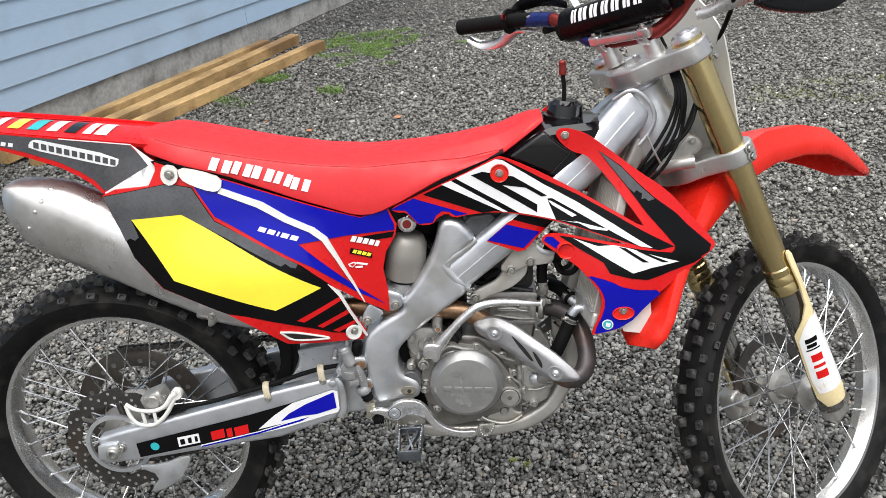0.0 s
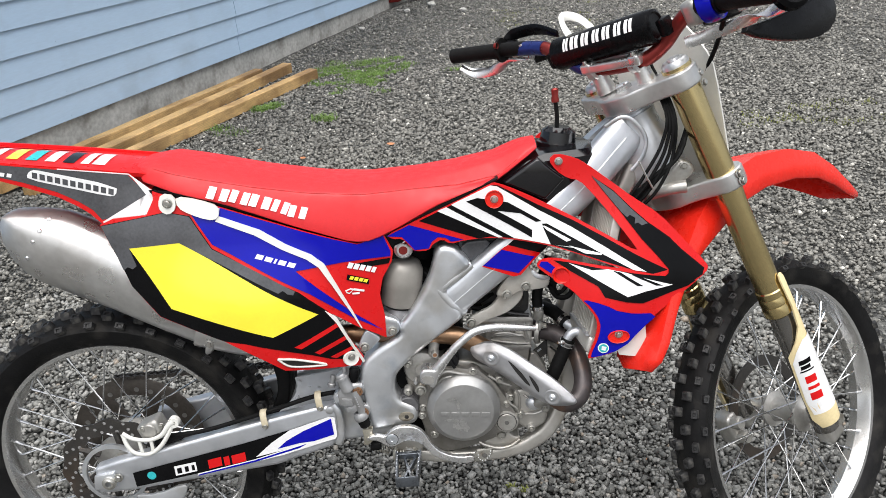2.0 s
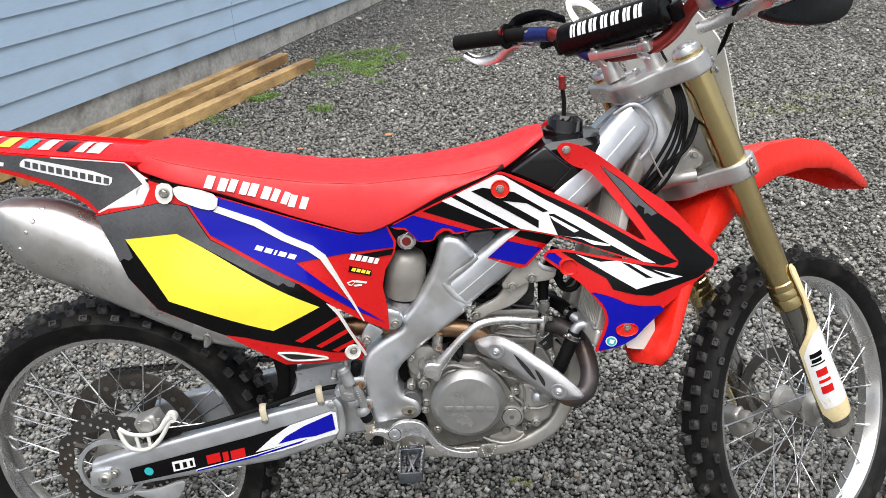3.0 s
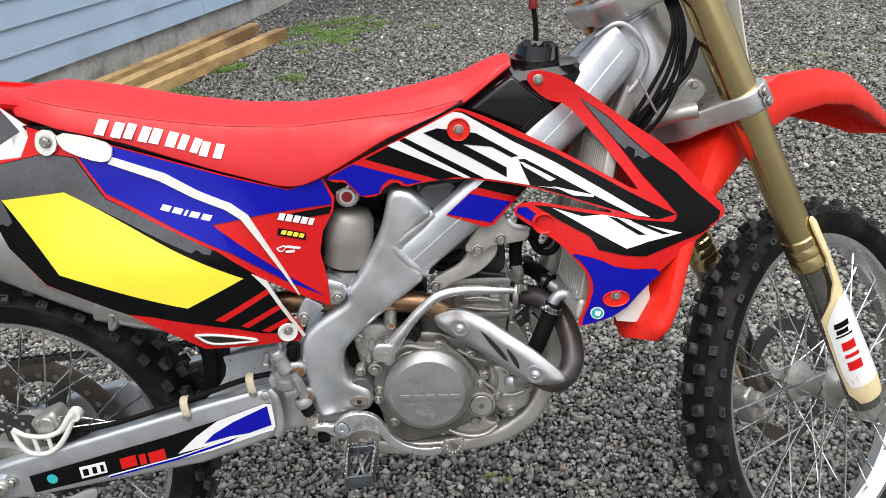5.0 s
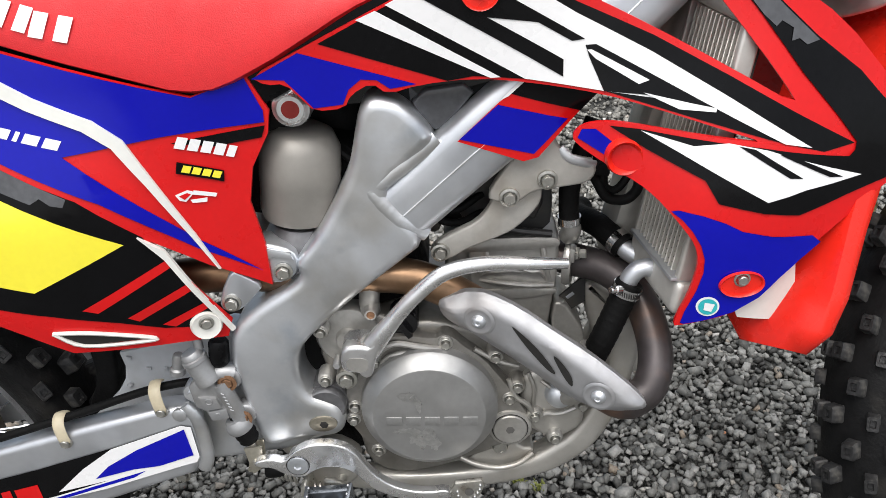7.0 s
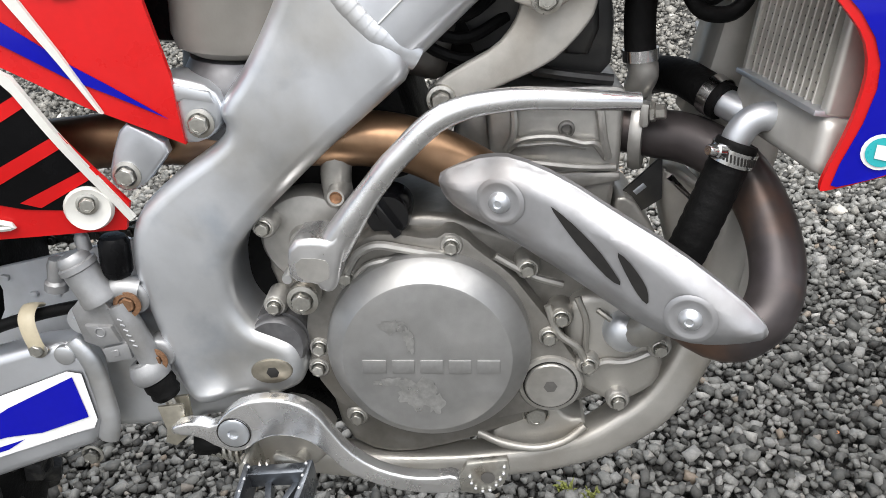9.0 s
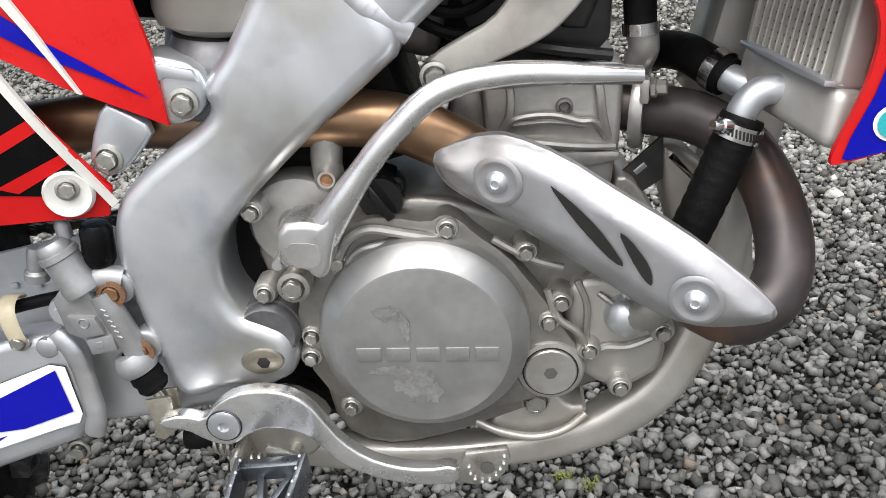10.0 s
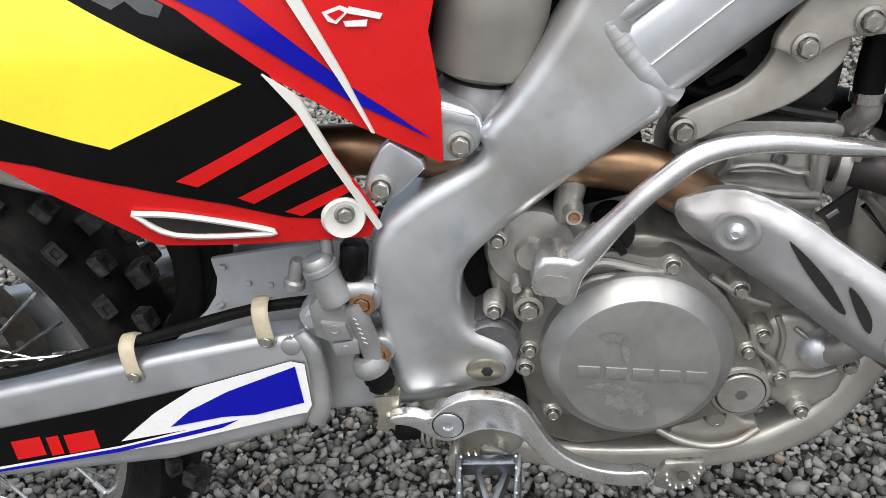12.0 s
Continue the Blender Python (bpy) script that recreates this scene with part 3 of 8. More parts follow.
def build_growth():
    rng = random.Random(11)
    spots = []
    while len(spots) < 90:
        x, y = rng.gauss(0.08, 0.22), rng.gauss(4.78, 0.24)
        if x > -0.28 and noise.noise((x * 4, y * 4, 2.0)) > -0.25:
            spots.append((x, y, rng.uniform(0.03, 0.10), rng.randint(60, 170)))
    grass_patch("grass", "patchy bright green grass growing through gravel", spots, GRASS, 0.020, 1)
    grass_patch("grass", "low green weed beside the timbers", [(-0.50, 3.95, 0.09, 700), (-0.44, 4.02, 0.06, 260), (-0.06, 3.67, 0.09, 260), (-0.02, 3.62, 0.05, 120), (-0.72, 3.55, 0.10, 150), (-0.62, 3.45, 0.12, 110)], GRASS, 0.03, 2)
    grass_patch("grass", "thin yellow-green moss in gravel", [(rng.uniform(2.3, 3.3), rng.uniform(2.95, 3.4), 0.10, 50) for _ in range(16)] + [(rng.uniform(1.2, 2.4), rng.uniform(6.0, 7.4), 0.12, 60) for _ in range(10)], GRASS_DRY, 0.014, 3)
    grass_patch("grass_tuft", "small yellow-green tuft under the engine", [(0.853, 0.213, 0.010, 26), (0.886, 0.200, 0.012, 24)], GRASS_DRY, 0.015, 4)
    for x, y, s, a in ((0.405, 3.02, 0.045, 20), (-0.074, 2.86, 0.04, 80), (0.62, 2.6, 0.03, 140), (-0.35, 3.05, 0.028, 200), (1.22, 0.291, 0.007, 30)):
        bm = bmesh.new()
        rows = []
        for i in range(5):
            t = i / 4
            w = 0.42 * math.sin(math.pi * (0.08 + 0.9 * t)) ** 0.8
            rows.append([bm.verts.new((t - 0.5, w * k, 0.10 * abs(k) + 0.12 * (t - 0.5) ** 2)) for k in (-1, 0, 1)])
        for p, q in zip(rows, rows[1:]):
            for i in range(2):
                bm.faces.new((p[i], p[i + 1], q[i + 1], q[i]))
        ob = part("fallen_leaf", bm, LEAF)
        ob.matrix_world = SITE @ Matrix.Translation((x, y, ground_height(x, y) + 0.014)) @ pose(0, 0, 0, 6, 4, a) @ Matrix.Scale(s, 4)
        tagged(ob, "curled dry brown leaf lying on gravel", "leaf", "fallen leaves")


def build_far_things():
    """Low things at the far corner of the house."""
    crate = new("crate")
    crate.matrix_world = SITE @ pose(0.72, 8.35, 0.0, 0, 0, 8)
    tagged(crate, "weathered dark wooden crate standing on gravel", "crate")
    wood = material("dark_weathered_wood", (0.06, 0.05, 0.045), 0.8, vary=0.4, scale=8)
    for i in range(4):
        part("board", box(0.62, 0.03, 0.11, pose(0, -0.2, 0.07 + 0.125 * i), 0.004), wood, crate)
    for x in (-0.29, 0.29):
        part("post", box(0.05, 0.42, 0.50, pose(x, 0, 0.25), 0.004), wood, crate)
    can = new("bucket")
    can.matrix_world = SITE @ pose(0.17, 8.2, 0.0)
    tagged(can, "dull dark red plastic bucket by the wall", "bucket")
    part("body", lathe([(0, 0.0), (0.10, 0.0), (0.13, 0.26), (0.135, 0.27), (0.12, 0.27), (0.095, 0.02)], None, 24), BAR_RED, can)
    for i, (x, y, s) in enumerate(((0.62, 7.75, 0.05), (0.36, 7.45, 0.035), (0.95, 7.3, 0.04), (-0.05, 6.6, 0.03))):
        bm = bmesh.new()
        bmesh.ops.create_icosphere(bm, subdivisions=2, radius=1)
        for v in bm.verts:
            v.co *= 1 + 0.28 * noise.noise(v.co * 1.3 + Vector((i * 5, 0, 0)))
            v.co.z *= 0.55
        ob = part("stone", bm, CONCRETE, sharp=25)
        ob.matrix_world = SITE @ pose(x, y, s * 0.35, 0, 0, 40 * i) @ Matrix.Scale(s, 4)
        tagged(ob, "flat grey loose stone lying on the gravel", "stone", "loose stones")


build_ground()
build_growth()
build_far_things()
build_stones()
build_house()
build_timbers()


# ---- the motorcycle: x forwards, y to its left, z up from the ground, 0 under the rear axle ----
bike = new("motorcycle")
bike.matrix_world = BIKE
tagged(bike, "red, blue and black motocross motorcycle with yellow side plate", "motorcycle")

BOLT6 = bolt_mesh("bolt", 0.0052, ZINC)
BOLT5 = bolt_mesh("bolt", 0.0050, ZINC, flange=1.25, h=0.8)
BOLT8 = bolt_mesh("bolt", 0.0068, ZINC)
BOLT_RUST = bolt_mesh("bolt", 0.006, RUSTY, flange=1.7, h=0.35)
BOLT_LARGE = bolt_mesh("bolt", 0.0088, ZINC, flange=1.3)
BOLT_BIG = bolt_mesh("bolt", 0.0074, ZINC, flange=1.55)


def bolt(me, x, y, z, parent=bike, m=None):
    return placed(part("bolt", me, None, parent), m if m is not None else at(x, y, z))


# -- wheels --


def knob_mesh(a, b, h):
    """A tread block, narrower at its top, with a small sunken middle."""
    rings = []
    for k, z in ((1.0, -h / 2), (0.90, h * 0.40), (0.80, h / 2), (0.44, h / 2), (0.36, h * 0.33)):
        rings.append([(x * a * k / 2, y * b * k / 2, z) for x, y in ((-1, -0.8), (-0.8, -1), (0.8, -1), (1, -0.8), (1, 0.8), (0.8, 1), (-0.8, 1), (-1, 0.8))])
    return mesh_of(loft(rings), KNOB_RUBBER)


def build_wheel(name, m, rim_r, rim_w, tyre_r, tyre_w, pattern, hub_r, spoke_n, label):
    """A spoked wheel in its own frame: the axle is the y axis. m places it on the bike."""
    w = rim_w
    prof = [(rim_r, -w), (rim_r - 0.002, -w - 0.002), (rim_r - 0.010, -w - 0.001), (rim_r - 0.0125, -w + 0.004), (rim_r - 0.017, -w * 0.45), (rim_r - 0.022, 0), (rim_r - 0.017, w * 0.45),
            (rim_r - 0.0125, w - 0.004), (rim_r - 0.010, w + 0.001), (rim_r - 0.002, w + 0.002), (rim_r, w), (rim_r - 0.006, w * 0.7), (rim_r - 0.012, 0), (rim_r - 0.006, -w * 0.7)]
    wheel = placed(part(name, lathe(prof, SIDE, 96, closed=True), RIM_ALU, bike, label), m)
    # carcass
    bead, top = rim_r - 0.004, tyre_r - 0.0145
    mid = (bead + top) / 2
    tp = [(bead, -w + 0.002), (bead + 0.008, -w - 0.008), (mid - 0.005, -tyre_w * 0.93), (mid + 0.012, -tyre_w), (top - 0.014, -tyre_w * 0.9), (top - 0.005, -tyre_w * 0.68), (top, -tyre_w * 0.3), (top, tyre_w * 0.3),
          (top - 0.005, tyre_w * 0.68), (top - 0.014, tyre_w * 0.9), (mid + 0.012, tyre_w), (mid - 0.005, tyre_w * 0.93), (bead + 0.008, w + 0.008), (bead, w - 0.002)]
    part("tyre", lathe(tp, SIDE, 96, closed=True), TYRE, wheel, "worn knobbly black tyre")
    meshes = {}
    for count, offs, tilt, size, phase, drop in pattern:
        key = size
        if key not in meshes:
            meshes[key] = knob_mesh(*size)
        for i in range(count):
            for s in ((-1, 1) if offs else (1,)):
                a = 2 * math.pi * (i + phase + (0.5 if offs and s > 0 and drop < 0 else 0)) / count
                r = tyre_r - abs(drop) - size[2] * 0.5 + 0.001
                k = part("knob", meshes[key], None, wheel)
                k.matrix_basis = pose(0, 0, 0, 0, math.degrees(a), 0) @ Matrix.Translation((0, s * offs, r)) @ pose(0, 0, 0, -s * tilt, 0, 0)
    # hub and spokes
    hp = [(0.012, -0.066), (0.020, -0.066), (0.021, -0.052), (hub_r * 0.8, -0.045), (hub_r, -0.042), (hub_r, -0.034), (hub_r * 0.7, -0.028), (0.024, -0.012), (0.024, 0.012), (hub_r * 0.7, 0.028), (hub_r, 0.034), (hub_r, 0.042),
          (hub_r * 0.8, 0.045), (0.021, 0.052), (0.020, 0.066), (0.012, 0.066)]
    part("hub", lathe(hp, SIDE, 40), CAST, wheel)
    length = rim_r - 0.018
    sp = None
    for i in range(spoke_n):
        s = 1 if i % 2 else -1
        lead = 1 if (i // 2) % 2 else -1
        a = 2 * math.pi * i / spoke_n
        a_h = a + lead * 0.95
        p = Vector((hub_r * 0.93 * math.sin(a_h), s * 0.038, hub_r * 0.93 * math.cos(a_h)))
        q = Vector((length * math.sin(a), s * 0.008, length * math.cos(a)))
        d = q - p
        if sp is None:
            bm = lathe([(0, 0), (0.0018, 0), (0.0018, d.length - 0.022), (0.0031, d.length - 0.021), (0.0031, d.length), (0, d.length)], n=7)
            sp = mesh_of(bm, CHROME)
        k = part("spoke", sp, None, wheel)
        k.matrix_basis = Matrix.Translation(p) @ d.to_track_quat("Z", "Y").to_matrix().to_4x4()
    return wheel


RAKE = 24.3
STEER = Matrix.Translation((1.127, 0, 1.024)) @ pose(0, 0, 0, 0, -RAKE, 0) @ pose(0, 0, 0, 0, 0, 37)
rear_wheel = build_wheel("rear_wheel", Matrix.Translation((0, 0, 0.340)), 0.271, 0.033, 0.347, 0.056,
                         [(32, 0.0, 0, (0.024, 0.028, 0.018), 0.0, 0.0), (32, 0.031, 20, (0.022, 0.018, 0.019), 0.5, 0.004), (32, 0.051, 48, (0.021, 0.015, 0.017), 0.0, 0.017)], 0.058, 36,
                         "silver spoked rear rim with scuffed edge")
front_wheel = build_wheel("front_wheel", STEER @ Matrix.Translation((0.024, 0, -0.80)), 0.2835, 0.026, 0.350, 0.043,
                          [(32, 0.011, 8, (0.020, 0.015, 0.018), 0.0, -0.0005), (32, 0.028, 30, (0.019, 0.014, 0.019), 0.5, 0.008), (32, 0.041, 56, (0.018, 0.012, 0.016), 0.0, 0.021)], 0.040, 36,
                          "silver spoked front rim")


def squared(pts, radii, corner=4.5, n=28):
    """A tube of rounded square section along a line."""
    line = spline(pts, 6)
    rings = []
    for i, q in enumerate(line):
        d = (line[min(i + 1, len(line) - 1)] - line[max(i - 1, 0)]).normalized()
        u = (Vector((0, 1, 0)) - d * d.y).normalized()
        w = d.cross(u)
        s = i / (len(line) - 1) * (len(radii) - 1)
        j = min(int(s), len(radii) - 2)
        rad = radii[j] + (radii[j + 1] - radii[j]) * (s - j)
        ring = []
        for k in range(n):
            c, e = math.cos(2 * math.pi * k / n), math.sin(2 * math.pi * k / n)
            f = rad / (abs(c) ** corner + abs(e) ** corner) ** (1 / corner)
            ring.append(q + u * (f * c) + w * (f * e))
        rings.append(ring)
    return loft(rings)


def mirrored(bm):
    """The same form on the bike's left side."""
    own = bm.copy()
    own.transform(Matrix.Diagonal((1, -1, 1, 1)))
    return own


def ring_outline(x, z, rx, rz=None, n=20, turn=0.0):
    rz = rz or rx
    return [(x + rx * math.cos(a) * math.cos(turn) - rz * math.sin(a) * math.sin(turn), z + rx * math.cos(a) * math.sin(turn) + rz * math.sin(a) * math.cos(turn)) for a in (2 * math.pi * i / n for i in range(n))]


# -- aluminium frame --
CAST_FRAME = [(0.732, 0.702), (0.782, 0.648), (0.742, 0.620), (0.708, 0.597), (0.668, 0.566), (0.640, 0.543), (0.625, 0.525), (0.621, 0.505), (0.621, 0.486), (0.629, 0.470), (0.645, 0.462), (0.659, 0.453),
              (0.663, 0.436), (0.658, 0.418), (0.644, 0.411), (0.622, 0.412), (0.600, 0.410), (0.575, 0.402), (0.564, 0.412), (0.560, 0.433), (0.556, 0.472), (0.551, 0.514), (0.555, 0.545), (0.567, 0.568), (0.597, 0.590), (0.633, 0.609), (0.645, 0.619), (0.641, 0.630),
              (0.646, 0.640), (0.662, 0.655), (0.685, 0.685), (0.710, 0.724), (0.723, 0.767), (0.729, 0.786), (0.740, 0.796), (0.760, 0.793), (0.774, 0.782), (0.790, 0.762), (0.797, 0.745)]


def spar_ring(a, b, y_out, y_in, r=0.014):
    """A rounded section between the points a (upper) and b (lower) of the outer face."""
    (xa, za), (xb, zb) = a, b
    out = []
    for t in (0.0, 0.02, 0.06, 0.12, 0.22, 0.36, 0.5, 0.64, 0.78, 0.88, 0.94, 0.98, 1.0):
        out.append((xa + (xb - xa) * t, y_out + 0.003 * (2 * t - 1) ** 2 + r * abs(2 * t - 1) ** 9, za + (zb - za) * t))
    out += [(xa + (xb - xa) * 0.97, y_in, za + (zb - za) * 0.97), (xa + (xb - xa) * 0.03, y_in, za + (zb - za) * 0.03)]
    return out


def build_frame():
    cast = pillow(rounded(CAST_FRAME, 2), -0.115, -0.062, 0.012, 6)
    left = mirrored(cast)
    fr = part("frame_casting", cast, ALU, bike, "cast aluminium pivot plate with scuffed faces", sharp=60)
    part("frame_casting", left, ALU, bike, sharp=60)
    keys = [spar_ring((0.732, 0.702), (0.775, 0.648), -0.113, -0.066), spar_ring((0.88, 0.815), (0.925, 0.759), -0.106, -0.058), spar_ring((0.985, 0.894), (1.032, 0.839), -0.083, -0.036),
            spar_ring((1.06, 0.966), (1.11, 0.908), -0.057, -0.012), spar_ring((1.10, 1.0), (1.15, 0.945), -0.043, 0.0)]
    lines = [spline([k[i] for k in keys], 6) for i in range(len(keys[0]))]
    bm = loft([[line[j] for line in lines] for j in range(len(lines[0]))])
    left = mirrored(bm)
    part("frame_spar", bm, ALU_BRUSHED, bike, "extruded aluminium beam", sharp=60)
    part("frame_spar", left, ALU_BRUSHED, bike, sharp=60)
    part("spar_ridge", tube([(0.757, -0.1135, 0.676), (0.9025, -0.1065, 0.787), (1.0085, -0.0835, 0.8665), (1.085, -0.0575, 0.937), (1.11, -0.049, 0.96)], 0.0008, 6), ALU, bike)

    def spar_out(x, z):
        return -lerp(x, (0.73, 0.1145), (0.90, 0.1075), (1.03, 0.0845))
    for o, layer, mat in (([(0.816, 0.746), (0.857, 0.779), (0.868, 0.786), (0.931, 0.762), (0.919, 0.751), (0.890, 0.722), (0.876, 0.7195)], 2, DECAL_RED), ([(0.818, 0.748), (0.856, 0.777), (0.919, 0.756), (0.886, 0.726)], 3, DECAL_BLUE),
                          ([(0.868, 0.786), (0.885, 0.800), (0.955, 0.782), (0.931, 0.762)], 3, DECAL_BLACK), ([(0.858, 0.781), (0.885, 0.803), (0.888, 0.801), (0.866, 0.784)], 3.5, DECAL_WHITE)):
        decal("sticker", o, spar_out, layer, mat, bike)
    # weld seams
    part("weld_seam", seam([(0.797, -0.103, 0.749), (0.774, -0.108, 0.734), (0.753, -0.1095, 0.720), (0.728, -0.110, 0.703)], 0.0088), ALU, bike, sharp=70)
    part("weld_seam", seam([(0.727, -0.110, 0.705), (0.741, -0.1105, 0.684), (0.757, -0.1095, 0.665), (0.777, -0.103, 0.650)], 0.0088), ALU, bike, sharp=70)
    # steering head
    bm = lathe([(0.02, -0.075), (0.031, -0.075), (0.033, -0.07), (0.033, 0.085), (0.036, 0.088), (0.036, 0.094), (0.02, 0.094)], STEER @ Matrix.Translation((0, 0, -0.105)), 32)
    part("steering_head", bm, ALU, bike)
    ax = STEER.to_3x3() @ Vector((0, 0, 1))
    rings = []
    for z, fore, aft, side in ((-0.024, 0.040, 0.042, 0.043), (-0.036, 0.037, 0.038, 0.041), (-0.055, 0.038, 0.042, 0.043), (-0.080, 0.044, 0.055, 0.048), (-0.110, 0.050, 0.070, 0.053), (-0.140, 0.052, 0.078, 0.054), (-0.165, 0.046, 0.076, 0.050), (-0.185, 0.036, 0.060, 0.042)):
        c = Vector((1.127, 0, 1.024)) + ax * z
        fw = Vector((ax.z, 0, -ax.x))
        rings.append([c + fw * ((fore if math.cos(a) > 0 else aft) * math.cos(a)) + Vector((0, side * math.sin(a), 0)) for a in (2 * math.pi * i / 32 for i in range(32))])
    part("head_casting", loft(rings), ALU, bike, "cast steering head with rippled welds", sharp=70)
    part("weld_seam", seam([(1.070, -0.049, 0.985), (1.098, -0.058, 1.002), (1.120, -0.058, 0.996), (1.140, -0.057, 0.972), (1.146, -0.057, 0.946), (1.136, -0.055, 0.918), (1.118, -0.052, 0.896)], 0.0042), ALU, bike, sharp=70)
    # cradle tubes
    for s in (1, -1):
        part("cradle_tube", squared([(0.585, -0.075 * s, 0.385), (0.62, -0.075 * s, 0.335), (0.70, -0.072 * s, 0.311), (0.80, -0.070 * s, 0.306), (0.860, -0.068 * s, 0.314), (0.899, -0.065 * s, 0.330), (0.934, -0.059 * s, 0.356), (0.968, -0.05 * s, 0.415), (1.0, -0.04 * s, 0.53), (1.06, -0.03 * s, 0.74), (1.13, -0.02 * s, 0.90)],
                                 [0.0135, 0.0135, 0.0132, 0.0132, 0.0145, 0.0165, 0.0168, 0.016, 0.015, 0.0148, 0.0148]), CRADLE_GREY, bike, sharp=60)
    part("down_tube", loft([[(x + a, y, z + b) for a, b, y in ((-0.026, 0.008, -0.026), (0.020, -0.004, -0.026), (0.026, -0.006, -0.018), (0.026, -0.006, 0.018), (0.020, -0.004, 0.026), (-0.026, 0.008, 0.026), (-0.032, 0.010, 0.018), (-0.032, 0.010, -0.018))] for x, z in ((0.992, 0.560), (1.010, 0.620), (1.040, 0.720), (1.085, 0.850))]), CRADLE_GREY, bike, sharp=40)
    # engine mount lugs
    HANGER = [(0.846, 0.685), (0.845, 0.672), (0.839, 0.660), (0.826, 0.647), (0.806, 0.639), (0.788, 0.631), (0.778, 0.623), (0.776, 0.614), (0.783, 0.606), (0.797, 0.608), (0.815, 0.618), (0.835, 0.624), (0.853, 0.630), (0.867, 0.637), (0.884, 0.652), (0.893, 0.664), (0.895, 0.680), (0.880, 0.695)]
    part("engine_hanger", pillow(rounded(HANGER), -0.082, -0.072, 0.0025, 3), HANGER_GREY, bike, sharp=60)
    SPAR_LUG = [(0.838, 0.678), (0.850, 0.671), (0.862, 0.666), (0.872, 0.671), (0.884, 0.679), (0.897, 0.681), (0.912, 0.681), (0.938, 0.683), (0.947, 0.692), (0.946, 0.705), (0.935, 0.708), (0.919, 0.714), (0.911, 0.724), (0.905, 0.745), (0.880, 0.730), (0.855, 0.703)]
    part("spar_lug", pillow(rounded(SPAR_LUG), -0.092, -0.082, 0.003, 3), HANGER_GREY, bike, sharp=60)
    part("weld_seam", seam([(0.913, -0.089, 0.722), (0.921, -0.092, 0.712), (0.934, -0.092, 0.706), (0.946, -0.088, 0.700)], 0.0048), ALU, bike, sharp=70)
    for x, y, z in ((0.861, -0.092, 0.6765), (0.899, -0.092, 0.6915), (0.7865, -0.082, 0.6175)):
        part("washer", lathe([(0, 0.0015), (0.0095, 0.0015), (0.0102, 0.0), (0.0102, -0.004)], at(x, y, z), 24), ZINC, bike)
        bolt(BOLT8, x, y - 0.0015, z)
    # subframe mounts
    part("subframe_lug", pillow(rounded([(0.600, 0.655), (0.610, 0.659), (0.619, 0.657), (0.642, 0.648), (0.646, 0.633), (0.640, 0.619), (0.626, 0.612), (0.613, 0.613), (0.604, 0.625)]), -0.110, -0.08, 0.004, 4), ALU, bike, sharp=60)
    part("lug_step", plate([(0.612, 0.655), (0.640, 0.646), (0.642, 0.638), (0.622, 0.643), (0.612, 0.640)], -0.1125, -0.108, 0.0015, 2), ALU, bike)
    part("subframe_bracket", pillow(rounded([(0.576, 0.633), (0.588, 0.627), (0.606, 0.612), (0.592, 0.598), (0.579, 0.587), (0.566, 0.583), (0.556, 0.591), (0.560, 0.606)]), -0.112, -0.104, 0.003, 3), ALU_BRUSHED, bike)
    bolt(BOLT8, 0.629, -0.111, 0.626)
    bolt(BOLT8, 0.570, -0.112, 0.596)
    for x, z in ((0.5455, 0.5022), (0.5525, 0.4540)):
        bolt(BOLT_RUST, x, -0.1195, z)
    part("pivot_nut", pillow(ring_outline(0.6375, 0.4345, 0.0160, 0.0105), -0.1172, -0.10, 0.0015, 2), PIVOT_BRASS, bike, "tarnished flat pivot nut")
    # Black disc paints the shade in the nut's hole.
    part("nut_hole", lathe([(0, 0.0002), (0.0044, 0.0002), (0.0050, -0.0002)], at(0.6385, -0.1174, 0.434), 6), RECESS_SHADE, bike)
    part("pivot_shaft", lathe([(0, 0), (0.019, 0), (0.019, 0.2), (0, 0.2)], at(0.634, 0.1, 0.43), 24), CAST_DARK, bike)
    part("subframe_rail", tube([(0.66, -0.07, 0.80), (0.45, -0.085, 0.84), (0.22, -0.085, 0.92), (0.10, -0.08, 0.95)], 0.013, 12), ALU, bike)
    return fr


build_frame()


